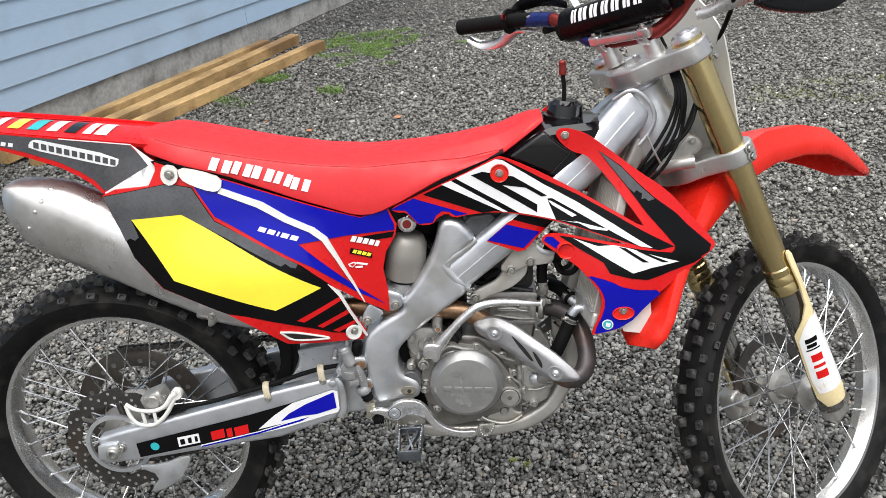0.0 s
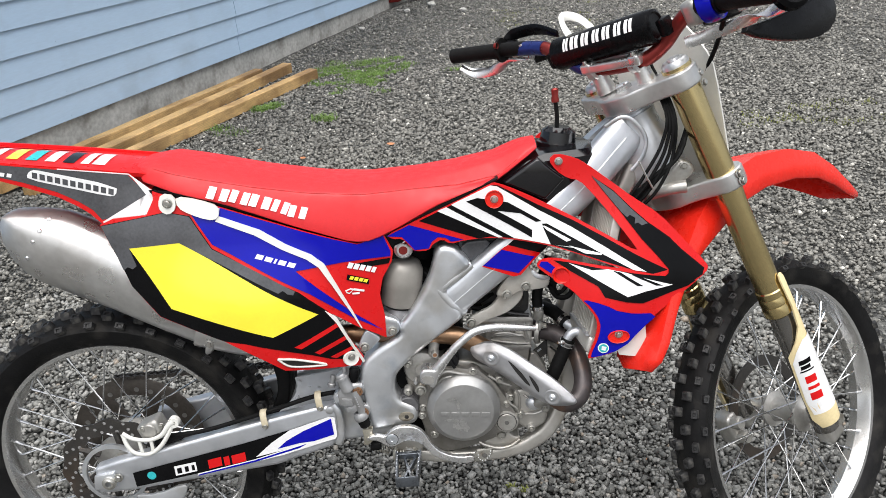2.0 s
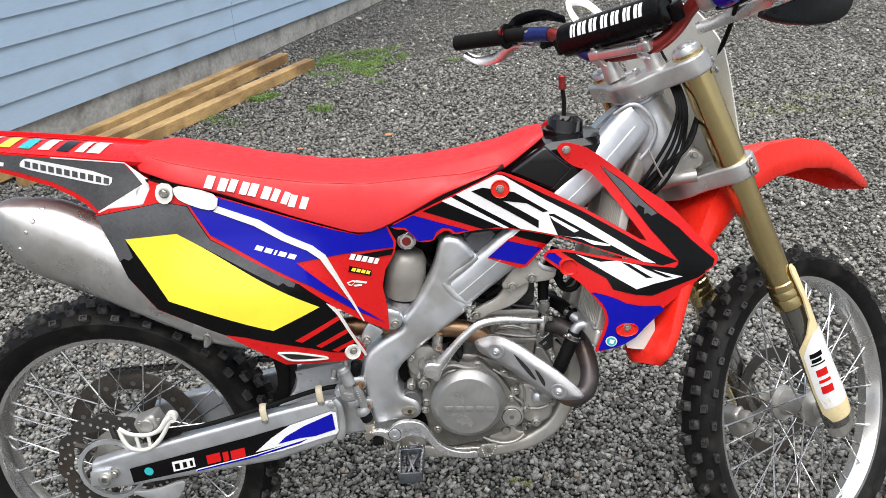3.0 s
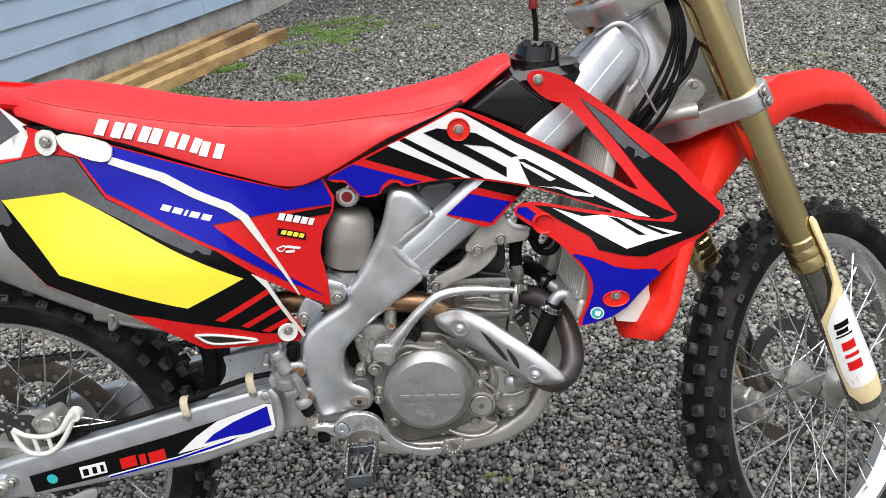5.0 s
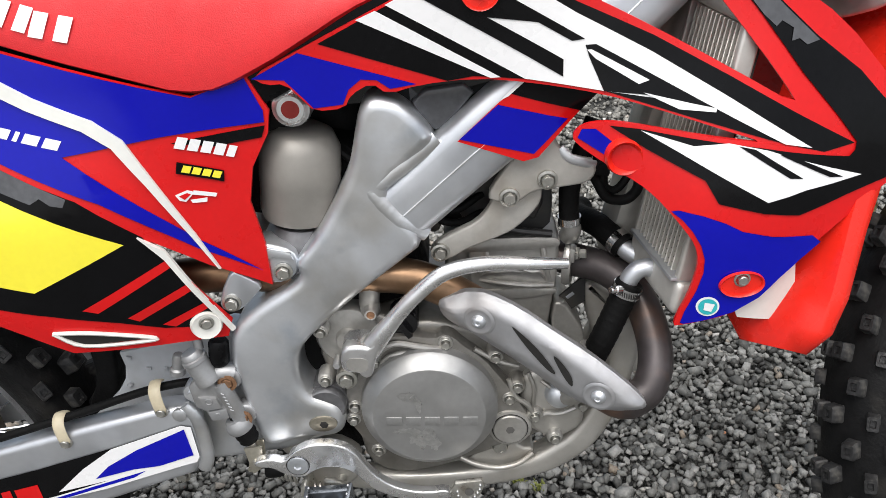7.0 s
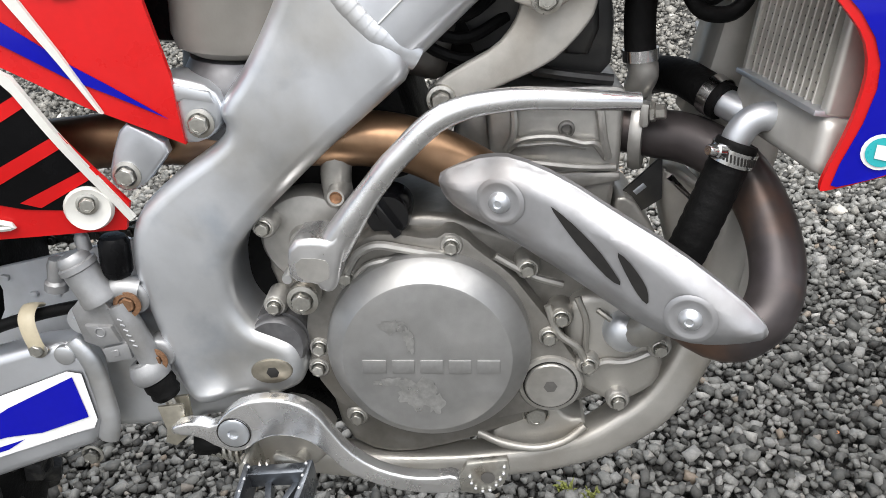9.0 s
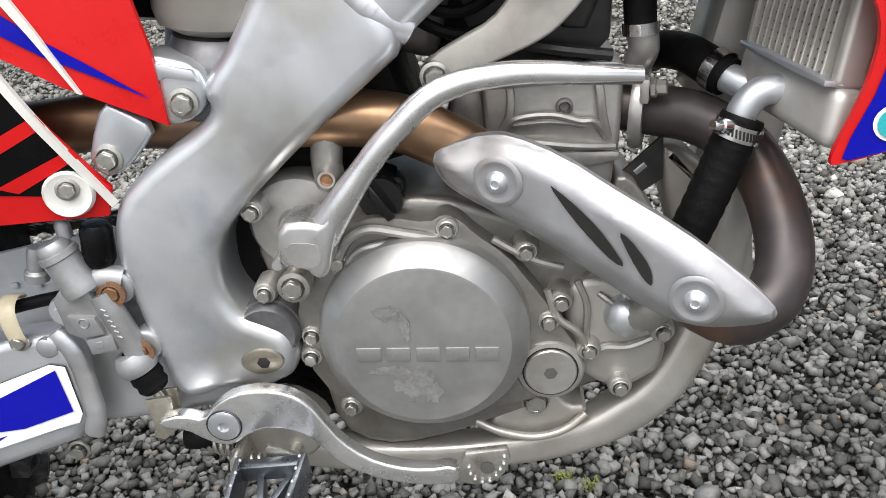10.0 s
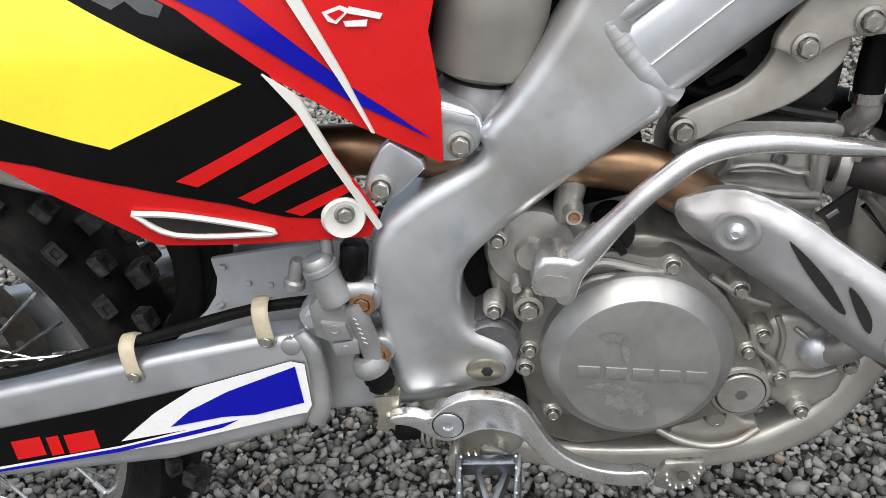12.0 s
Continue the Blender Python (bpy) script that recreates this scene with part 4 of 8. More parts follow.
# -- seat --
def build_seat():
    rings = []
    for i in range(40):
        x = 0.172 + 0.766 * i / 39
        zc = lerp(x, (0.17, 0.992), (0.21, 0.994), (0.30, 0.972), (0.40, 0.945), (0.50, 0.925), (0.60, 0.915), (0.70, 0.918), (0.78, 0.926), (0.86, 0.940), (0.915, 0.962), (0.938, 0.966))
        zb = lerp(x, (0.17, 0.980), (0.19, 0.963), (0.26, 0.938), (0.342, 0.912), (0.476, 0.855), (0.575, 0.817), (0.61, 0.817), (0.66, 0.837), (0.735, 0.873), (0.864, 0.915), (0.92, 0.948), (0.938, 0.955))
        zk = lerp(x, (0.17, 0.988), (0.21, 0.988), (0.30, 0.962), (0.40, 0.938), (0.50, 0.918), (0.60, 0.906), (0.70, 0.908), (0.78, 0.908), (0.86, 0.918), (0.915, 0.955), (0.938, 0.962))
        wk = lerp(x, (0.17, 0.060), (0.19, 0.085), (0.25, 0.103), (0.45, 0.104), (0.65, 0.098), (0.80, 0.090), (0.90, 0.075), (0.938, 0.045))
        wb = lerp(x, (0.17, 0.070), (0.19, 0.098), (0.25, 0.118), (0.45, 0.124), (0.70, 0.120), (0.86, 0.106), (0.92, 0.080), (0.938, 0.055))
        half = [(wb - 0.01, zb - 0.002), (wb, zb + 0.003), (wb - 0.001, zb + (zk - zb) * 0.35), (wk + (wb - wk) * 0.35, zb + (zk - zb) * 0.75), (wk + 0.0035, zk - 0.004), (wk + 0.0004, zk), (wk - 0.004, zk + 0.0015), (wk * 0.8, zc - 0.002), (wk * 0.45, zc + 0.002)]
        ring = [(x, -y, z) for y, z in half] + [(x, 0, zc + 0.003)] + [(x, y, z) for y, z in reversed(half)]
        rings.append(ring)
    part("seat_base", plate([(0.20, 0.95), (0.26, 0.945), (0.342, 0.918), (0.476, 0.862), (0.575, 0.822), (0.62, 0.822), (0.735, 0.876), (0.86, 0.918), (0.80, 0.86), (0.60, 0.78), (0.45, 0.80), (0.25, 0.88)], -0.110, 0.110, 0.004), BLACK_PLASTIC, bike)
    edge = [ring[5] for ring in rings[2:-2]]
    stitch = tube([(x, y - 0.0004, z) for x, y, z in edge], 0.0008, 6, step=2)
    seat = part("seat", loft(rings), VINYL, bike, "bright red grained vinyl seat with a stitched edge", sharp=50)
    part("piping", stitch, SEAM_RED, seat)
    return seat


seat = build_seat()


def seat_side(x, z):
    zb = lerp(x, (0.26, 0.938), (0.342, 0.912), (0.476, 0.855), (0.575, 0.817))
    zk = lerp(x, (0.30, 0.962), (0.40, 0.938), (0.50, 0.918), (0.60, 0.906))
    t = (z - zb) / max(0.01, zk - zb)
    return -lerp(t, (0, 0.1238), (0.35, 0.1228), (0.75, 0.1115), (0.96, 0.107))


# -- side panel and its graphics --
def panel_side(x, z):
    return -(0.112 + 0.016 * smooth((x + 0.05) / 0.25) * smooth((0.66 - x) / 0.2) * smooth((0.96 - z) / 0.12) - 0.012 * smooth((0.64 - z) / 0.1)
             + 0.036 * smooth((x - 0.08) / 0.30) * smooth((0.60 - x) / 0.22) * smooth((0.86 - z) / 0.16))


def shroud_side(x, z):
    return -(0.116 + 0.062 * smooth((x - 0.84) / 0.22) * smooth((0.93 - z) / 0.28) - 0.05 * smooth((x - 1.08) / 0.18))


def quad_bars(name, p, q, height, shares, side, layer, mat, parent, slant=0.0):
    """A row of plain bars from p to q, standing in for lettering."""
    (x0, z0), (x1, z1) = p, q
    d = Vector((x1 - x0, z1 - z0))
    u = d.normalized()
    v = Vector((-u.y, u.x))
    total = sum(a for a, _ in shares)
    pos = 0.0
    for a, fill in shares:
        if fill:
            s, e = d.length * pos / total, d.length * (pos + a) / total
            pts = [Vector(p) + u * (s - slant * height * 0) + v * 0, Vector(p) + u * e, Vector(p) + u * (e + slant * height) + v * height, Vector(p) + u * (s + slant * height) + v * height]
            decal(name, [tuple(w) for w in pts], side, layer, mat, parent)
        pos += a


def build_side_panel():
    PANEL = [(0.1000, 0.8930), (0.1270, 0.9030), (0.1920, 0.9050), (0.2090, 0.9330), (0.2090, 0.9480), (0.2530, 0.9300), (0.3310, 0.9090), (0.4370, 0.8690), (0.5368, 0.8302), (0.5817, 0.8141), (0.6340, 0.8270), (0.6480, 0.7930), (0.6430, 0.7720), (0.6220, 0.7400), (0.6129, 0.7060), (0.6180, 0.6600),
             (0.6159, 0.6129), (0.5612, 0.6471), (0.5152, 0.6853), (0.5658, 0.5765), (0.5578, 0.5570), (0.4151, 0.5774), (0.3818, 0.6044), (0.3451, 0.6295), (0.3093, 0.6516), (0.2886, 0.6600), (0.1866, 0.7053), (0.1404, 0.7688), (0.1242, 0.8261)]
    panel = part("side_panel", skin(PANEL, panel_side, 0.02, 0, 0.004), RED, bike, "red side panel with black, blue and yellow graphics")
    S = panel_side
    BLACK_P = [(0.1010, 0.8920), (0.1910, 0.9030), (0.2300, 0.9080), (0.2740, 0.8970), (0.3080, 0.8327), (0.4636, 0.7369), (0.5106, 0.6907), (0.5577, 0.5819), (0.5458, 0.5747), (0.5047, 0.5862), (0.4678, 0.6048), (0.4113, 0.6260), (0.3497, 0.6448), (0.3093, 0.6521), (0.2886, 0.6605), (0.1877, 0.7060), (0.1408, 0.7688), (0.1247, 0.8262)]
    decal("graphic", BLACK_P, S, 1, DECAL_BLACK, panel)
    # Sky reflected on the upper black film, laid on as grey.
    SHEEN_P = [(0.1020, 0.8910), (0.1910, 0.9020), (0.2300, 0.9070), (0.2730, 0.8960), (0.3070, 0.8317), (0.4061, 0.7738), (0.4571, 0.7402), (0.4528, 0.7332), (0.4426, 0.7367), (0.4349, 0.7444), (0.4259, 0.7403), (0.2472, 0.8461), (0.1501, 0.8430), (0.1578, 0.8095), (0.1488, 0.8035), (0.1396, 0.8083), (0.1304, 0.8023), (0.1232, 0.8290)]
    decal("graphic", SHEEN_P, S, 1.5, DECAL_GREY_SHEEN, panel)
    decal("number_plate", [(0.1500, 0.8450), (0.2472, 0.8482), (0.4940, 0.6870), (0.4050, 0.6540), (0.2132, 0.7217)], S, 2, DECAL_YELLOW, panel, label="blank yellow number plate")
    for o in ([(0.4406, 0.6271), (0.5247, 0.6621), (0.5311, 0.6554), (0.4534, 0.6209)], [(0.4766, 0.6085), (0.5421, 0.6340), (0.5452, 0.6260), (0.4857, 0.6018)], [(0.5039, 0.5915), (0.5534, 0.6085), (0.5567, 0.6020), (0.5145, 0.5852)]):
        decal("stripe", o, S, 2, DECAL_RED, panel)
    BLUE_P = [(0.2780, 0.8980), (0.3310, 0.9085), (0.4370, 0.8685), (0.5369, 0.8298), (0.5817, 0.8135), (0.6320, 0.8260), (0.6430, 0.7940), (0.6420, 0.7830), (0.5463, 0.7819), (0.4619, 0.7775), (0.4900, 0.7490), (0.5613, 0.6743), (0.6108, 0.6318), (0.5572, 0.6664), (0.4838, 0.7306), (0.3095, 0.8404)]
    decal("graphic", BLUE_P, S, 2, DECAL_BLUE, panel)
    decal("graphic", [(0.5550, 0.7747), (0.6420, 0.7800), (0.6370, 0.7690), (0.5924, 0.7659)], S, 2, DECAL_BLACK, panel)
    STRIP = [(0.3290, 0.8930), (0.4040, 0.8610), (0.4477, 0.8308), (0.4945, 0.8055), (0.5162, 0.7849), (0.5332, 0.7441), (0.5572, 0.6836), (0.5719, 0.6417), (0.5698, 0.6428), (0.5532, 0.6819), (0.5262, 0.7407), (0.5056, 0.7794), (0.4841, 0.7982), (0.4401, 0.8213), (0.3921, 0.8521), (0.3220, 0.8840)]
    part("white_rib", skin(STRIP, S, 0.02, 0.004, 0.003), WHITE_PLASTIC, panel)
    part("white_rib", skin([(0.5070, 0.6920), (0.5265, 0.6735), (0.5675, 0.5660), (0.5640, 0.5640), (0.5245, 0.6640), (0.5190, 0.6730)], S, 0.02, 0.004, 0.004), WHITE_PLASTIC, panel)
    part("seat_bracket", skin(rounded([(0.2520, 0.9370), (0.2960, 0.9270), (0.3340, 0.9110), (0.3290, 0.8890), (0.3100, 0.8880), (0.2760, 0.9020), (0.2560, 0.9150)]), S, 0.02, 0.007, 0.006), WHITE_PLASTIC, panel)
    part("seat_bracket", skin(rounded([(0.2270, 0.9440), (0.2520, 0.9380), (0.2520, 0.9130), (0.2360, 0.9030), (0.2220, 0.9110), (0.2190, 0.9250)]), S, 0.02, 0.006, 0.005), WHITE_PLASTIC, panel)
    bolt(BOLT8, 0.237, S(0.2370, 0.9250) - 0.006, 0.925, panel)
    part("boss", lathe([(0, 0.003), (0.009, 0.003), (0.0145, 0.005), (0.0165, 0.0)], Matrix.Translation((0.5420, S(0.5429, 0.5780) - 0.0025, 0.5790)) @ pose(0, 0, 0, 0, 0, 18) @ SIDE, 24), WHITE_PLASTIC, panel)
    bolt(BOLT6, 0, 0, 0, panel, Matrix.Translation((0.5435, S(0.5429, 0.5780) - 0.0055, 0.5830)) @ pose(0, 0, 0, 0, 0, 18) @ SIDE)
    # Slot painted as a black patch for its shade, not cut.
    decal("slot", [(0.4079, 0.6053), (0.4385, 0.5992), (0.4884, 0.5789), (0.4296, 0.5866)], S, 2.5, RECESS_SHADE, panel)
    part("slot_rim", tube([(x, S(x, z) - 0.002, z) for x, z in ((0.4060, 0.6063), (0.4384, 0.6002), (0.4893, 0.5798), (0.4866, 0.5762), (0.4296, 0.5856), (0.4060, 0.6063))], 0.0022, 6, step=4), WHITE_PLASTIC, panel)
    quad_bars("mark", (0.3880, 0.8088), (0.4596, 0.7840), 0.009, [(2, 1), (0.6, 0), (2, 1), (0.6, 0), (0.6, 1), (0.6, 0), (2, 1), (0.6, 0), (2, 1)], S, 3, DECAL_WHITE, panel, 0.3)
    quad_bars("mark", (0.5572, 0.7700), (0.6081, 0.7533), 0.0115, [(2, 1), (0.5, 0), (2, 1), (0.5, 0), (2, 1), (0.5, 0), (2, 1), (0.5, 0), (1.6, 1)], S, 3, DECAL_WHITE, panel, 0.2)
    decal("mark", [(0.5568, 0.7568), (0.5964, 0.7419), (0.5943, 0.7309), (0.5536, 0.7460)], S, 3, DECAL_BLACK, panel)
    quad_bars("mark", (0.5586, 0.7468), (0.5912, 0.7349), 0.007, [(2, 1), (0.5, 0), (2, 1), (0.5, 0), (2, 1), (0.5, 0), (2, 1)], S, 4, DECAL_YELLOW, panel, 0.2)
    decal("mark", [(0.5483, 0.7254), (0.5598, 0.7284), (0.5661, 0.7252), (0.5564, 0.7171), (0.5512, 0.7193)], S, 3, DECAL_WHITE, panel)
    decal("mark", [(0.5514, 0.7239), (0.5592, 0.7259), (0.5623, 0.7238), (0.5559, 0.7195)], S, 4, DECAL_RED, panel)
    decal("mark", [(0.5651, 0.7272), (0.5857, 0.7206), (0.5834, 0.7172), (0.5639, 0.7229)], S, 3, DECAL_WHITE, panel)
    decal("mark", [(0.5606, 0.7184), (0.5758, 0.7178), (0.5746, 0.7135), (0.5617, 0.7148)], S, 3, DECAL_WHITE, panel)
    return panel


side_panel = build_side_panel()
quads = [((0.311, 0.930), (0.348, 0.919)), ((0.352, 0.920), (0.385, 0.909)), ((0.388, 0.909), (0.424, 0.897)), ((0.428, 0.896), (0.456, 0.885)), ((0.458, 0.882), (0.490, 0.873))]
for p, q in quads:
    quad_bars("mark", p, q, 0.021, [(3, 1), (2, 0), (3, 1)], seat_side, 2, DECAL_WHITE, seat, 0.12)


# -- rear fender --
def fender_side(x, z):
    return -(0.100 - 0.012 * smooth((0.05 - x) / 0.3) + 0.010 * smooth((0.2 - abs(x - 0.2)) / 0.2) * smooth((0.98 - z) / 0.1))


def build_rear_fender():
    SIDE_OUT = [(-0.30, 1.052), (-0.16, 1.034), (-0.066, 1.020), (0.036, 1.004), (0.168, 0.983), (0.190, 0.958), (0.207, 0.949), (0.206, 0.920), (0.192, 0.906), (0.126, 0.898), (0.101, 0.890), (0.080, 0.913), (0.057, 0.930), (0.024, 0.950), (-0.035, 0.973), (-0.132, 1.007), (-0.31, 1.040)]
    f = part("rear_fender", skin(SIDE_OUT, fender_side, 0.02, 0, 0.004), RED, bike, "red rear fender with dark side graphic")
    rings = []
    for x, z, w in ((-0.50, 1.10, 0.045), (-0.43, 1.085, 0.07), (-0.30, 1.053, 0.080), (-0.16, 1.035, 0.088), (-0.03, 1.016, 0.094), (0.09, 0.998, 0.098), (0.172, 0.985, 0.100), (0.215, 0.975, 0.09)):
        rings.append([(x, w * s, z + 0.005 * (1 - s * s) - 0.012 * max(0, s)) for s in (-1, -0.6, 0, 0.6, 1)] + [(x, w * s * 0.97, z - 0.008) for s in (1, 0, -1)])
    top = part("fender_top", loft(rings), RED, f)
    part("fender_flank", mirrored(skin(SIDE_OUT, fender_side, 0.05, 0, 0.004)), RED, f)

    def on_top(x, s):
        w = lerp(x, (-0.30, 0.080), (-0.16, 0.088), (-0.03, 0.094), (0.09, 0.098), (0.172, 0.100))
        z = lerp(x, (-0.30, 1.053), (-0.16, 1.035), (-0.03, 1.016), (0.09, 0.998), (0.172, 0.985))
        return (x, w * s, z + 0.005 * (1 - s * s) - 0.012 * max(0, s) + 0.0012)
    for x, w, mat in ((-0.115, 0.016, DECAL_WHITE), (-0.082, 0.022, DECAL_YELLOW), (-0.045, 0.022, DECAL_TEAL), (-0.008, 0.020, DECAL_WHITE), (0.026, 0.022, DECAL_BLACK), (0.060, 0.016, DECAL_WHITE), (0.082, 0.024, DECAL_WHITE)):
        bm = loft([[on_top(x + w * t - 0.010 * s, s) for t in (0, 0.5, 1)] for s in (-0.72, -0.35, 0.0, 0.25)], caps=False, closed=False)
        part("mark", bm, mat, top)
    bm = loft([[on_top(x, s) for x in (-0.29, -0.16, -0.03, 0.03)] for s in (0.8, 0.97)], caps=False, closed=False)
    part("mark", bm, DECAL_BLUE, top)
    # Dark side graphic in grey, with the sky's sheen put into it.
    GREY_F = [(-0.16, 1.030), (-0.066, 1.018), (0.036, 1.002), (0.166, 0.981), (0.182, 0.960), (0.200, 0.948), (0.199, 0.922), (0.186, 0.909), (0.122, 0.902), (0.101, 0.900), (0.087, 0.920), (0.063, 0.938), (0.025, 0.960), (-0.033, 0.982), (-0.16, 1.020)]
    decal("graphic", GREY_F, fender_side, 1, DECAL_GREY_SHEEN, f)
    # White line painting the glint along the fender's film edge.
    for line, w in (([(0.036, 1.0035), (0.168, 0.9825), (0.186, 0.960), (0.2065, 0.9485), (0.2055, 0.922), (0.1925, 0.9065), (0.126, 0.8985), (0.102, 0.895)], 0.0011),):
        edge = [(x, z + w) for x, z in line] + [(x + (w if k > 2 else 0), z - w) for k, (x, z) in reversed(list(enumerate(line)))]
        decal("edge_glint", edge, fender_side, 2, DECAL_WHITE, f)
    decal("mark", rounded([(-0.025, 0.989), (-0.023, 0.999), (-0.012, 1.006), (0.004, 1.003), (0.142, 0.962), (0.137, 0.944), (0.122, 0.944), (0.05, 0.966)]), fender_side, 2, DECAL_WHITE, f)
    for k in range(11):
        x = -0.015 + 0.0138 * k
        z = 0.9905 - 0.305 * (x + 0.015)
        decal("mark", [(x, z), (x + 0.0095, z - 0.003), (x + 0.0118, z + 0.008), (x + 0.0023, z + 0.011)], fender_side, 3, DECAL_GREY_SHEEN, f)
    for k in range(4):
        x = -0.105 + 0.0135 * k
        z = 1.004 - 0.2 * (x + 0.105)
        decal("mark", [(x, z), (x + 0.009, z - 0.002), (x + 0.012, z + 0.005), (x + 0.003, z + 0.007)], fender_side, 2, DECAL_WHITE, f)
    return f


build_rear_fender()


# -- radiator shroud --
def build_shroud():
    S = shroud_side
    UPPER = [(0.638, 0.826), (0.684, 0.845), (0.743, 0.868), (0.799, 0.890), (0.844, 0.910), (0.854, 0.911), (0.899, 0.890), (0.992, 0.837), (1.053, 0.800), (1.110, 0.763), (1.098, 0.784), (1.058, 0.841), (1.029, 0.879), (1.008, 0.903), (0.987, 0.908), (0.966, 0.924), (0.952, 0.946), (0.967, 0.957), (1.004, 0.945), (1.023, 0.932), (1.064, 0.898),
             (1.106, 0.863), (1.158, 0.824), (1.200, 0.773), (1.247, 0.719), (1.248, 0.708), (1.236, 0.697), (1.205, 0.678), (1.141, 0.647), (1.085, 0.735), (1.031, 0.756), (0.989, 0.771), (0.948, 0.784), (0.886, 0.797), (0.836, 0.805), (0.787, 0.804), (0.758, 0.798), (0.745, 0.810), (0.725, 0.801), (0.718, 0.789), (0.690, 0.789), (0.681, 0.801), (0.668, 0.817), (0.651, 0.817)]
    LOWER = [(1.085, 0.736), (1.155, 0.716), (1.205, 0.679), (1.141, 0.646), (1.109, 0.622), (1.070, 0.580), (1.011, 0.562), (1.003, 0.561), (1.021, 0.606), (1.026, 0.642), (1.007, 0.671), (0.982, 0.701), (0.950, 0.720), (0.921, 0.741), (0.920, 0.750), (0.931, 0.759), (0.954, 0.761), (0.983, 0.756), (1.064, 0.740)]
    sh = part("radiator_shroud", skin(rounded(UPPER), S, 0.02, 0, 0.004), RED, bike, "red radiator shroud with black and white wing graphic")
    part("shroud_wing", skin(rounded(LOWER, 2), S, 0.02, 0.0004, 0.004), RED, sh)
    B, W = DECAL_BLACK, DECAL_WHITE
    for o, layer, mat in (
            ([(0.703, 0.849), (0.742, 0.865), (0.799, 0.888), (0.844, 0.907), (0.856, 0.906), (0.929, 0.863), (0.991, 0.831), (1.052, 0.794), (1.108, 0.758), (1.165, 0.722), (1.134, 0.721), (1.084, 0.739), (1.038, 0.756), (0.989, 0.773), (0.948, 0.787), (0.886, 0.800), (0.836, 0.807), (0.813, 0.805)], 1, B),
            ([(0.766, 0.876), (0.842, 0.907), (0.855, 0.904), (0.928, 0.854), (0.989, 0.818), (1.051, 0.777), (1.122, 0.727), (1.097, 0.734), (1.052, 0.761), (1.006, 0.789), (1.034, 0.772), (0.948, 0.787), (0.886, 0.800), (0.881, 0.801)], 2, W),
            ([(0.795, 0.880), (0.816, 0.885), (0.873, 0.872), (0.934, 0.832), (0.923, 0.831), (0.895, 0.849), (0.852, 0.857), (0.915, 0.816), (0.914, 0.801)], 3, B),
            ([(0.934, 0.827), (0.943, 0.827), (1.034, 0.772), (1.017, 0.775), (0.981, 0.783), (0.948, 0.787), (0.937, 0.816)], 3, B),
            ([(0.935, 0.823), (0.939, 0.823), (0.986, 0.795), (0.977, 0.792), (0.942, 0.815)], 4, W),
            ([(0.980, 0.785), (1.017, 0.775), (1.040, 0.769), (1.039, 0.766), (1.009, 0.770)], 4, W),
            ([(0.739, 0.866), (0.757, 0.872), (0.860, 0.804), (0.851, 0.804)], 2, W),
            ([(0.639, 0.824), (0.684, 0.843), (0.785, 0.805), (0.761, 0.803), (0.750, 0.812), (0.736, 0.814), (0.724, 0.806), (0.717, 0.793), (0.690, 0.792), (0.681, 0.804), (0.668, 0.820)], 1, DECAL_BLUE),
            ([(1.030, 0.910), (1.070, 0.879), (1.101, 0.845), (1.130, 0.816), (1.172, 0.781), (1.195, 0.755), (1.219, 0.732), (1.240, 0.712), (1.236, 0.700), (1.197, 0.683), (1.158, 0.678), (1.167, 0.723), (1.150, 0.746), (1.116, 0.788), (1.081, 0.839), (1.050, 0.881)], 2, B),
            # Sky's reflection on the arm's black film, drawn in grey.
            ([(1.031, 0.909), (1.070, 0.877), (1.101, 0.843), (1.131, 0.813), (1.119, 0.811), (1.112, 0.817), (1.105, 0.816), (1.107, 0.826), (1.097, 0.833), (1.092, 0.829), (1.082, 0.839), (1.051, 0.881)], 3, DECAL_GREY_SHEEN),
            ([(0.951, 0.757), (0.976, 0.754), (1.078, 0.733), (1.159, 0.712), (1.168, 0.718), (1.222, 0.691), (1.205, 0.684), (1.156, 0.678), (1.111, 0.670), (1.079, 0.676), (1.040, 0.688), (1.029, 0.709), (0.981, 0.737)], 2.5, B),
            ([(0.977, 0.753), (1.020, 0.739), (1.049, 0.740), (1.082, 0.731), (1.173, 0.693), (1.117, 0.692), (1.082, 0.686), (1.042, 0.712), (1.011, 0.732)], 3.5, W),
            ([(1.057, 0.737), (1.071, 0.733), (1.113, 0.703), (1.101, 0.705)], 4.5, B), ([(1.091, 0.727), (1.101, 0.725), (1.153, 0.696), (1.139, 0.699)], 4.5, B),
            ([(0.924, 0.746), (0.928, 0.754), (0.940, 0.754), (0.953, 0.743), (0.949, 0.729)], 2, DECAL_BLUE),
            (rounded([(0.996, 0.685), (1.039, 0.674), (1.069, 0.656), (1.145, 0.644), (1.107, 0.619), (1.071, 0.582), (1.015, 0.564), (1.009, 0.566), (1.029, 0.614), (1.030, 0.641), (1.015, 0.669)]), 2, DECAL_BLUE)):
        decal("graphic", o, S, layer, mat, sh)
    decal("mark", ring_outline(1.034, 0.585, 0.0105), S, 3, W, sh)
    decal("mark", ring_outline(1.034, 0.585, 0.0085), S, 4, DECAL_TEAL, sh)
    decal("mark", [(1.030, 0.582), (1.037, 0.580), (1.040, 0.588), (1.031, 0.590)], S, 5, W, sh)
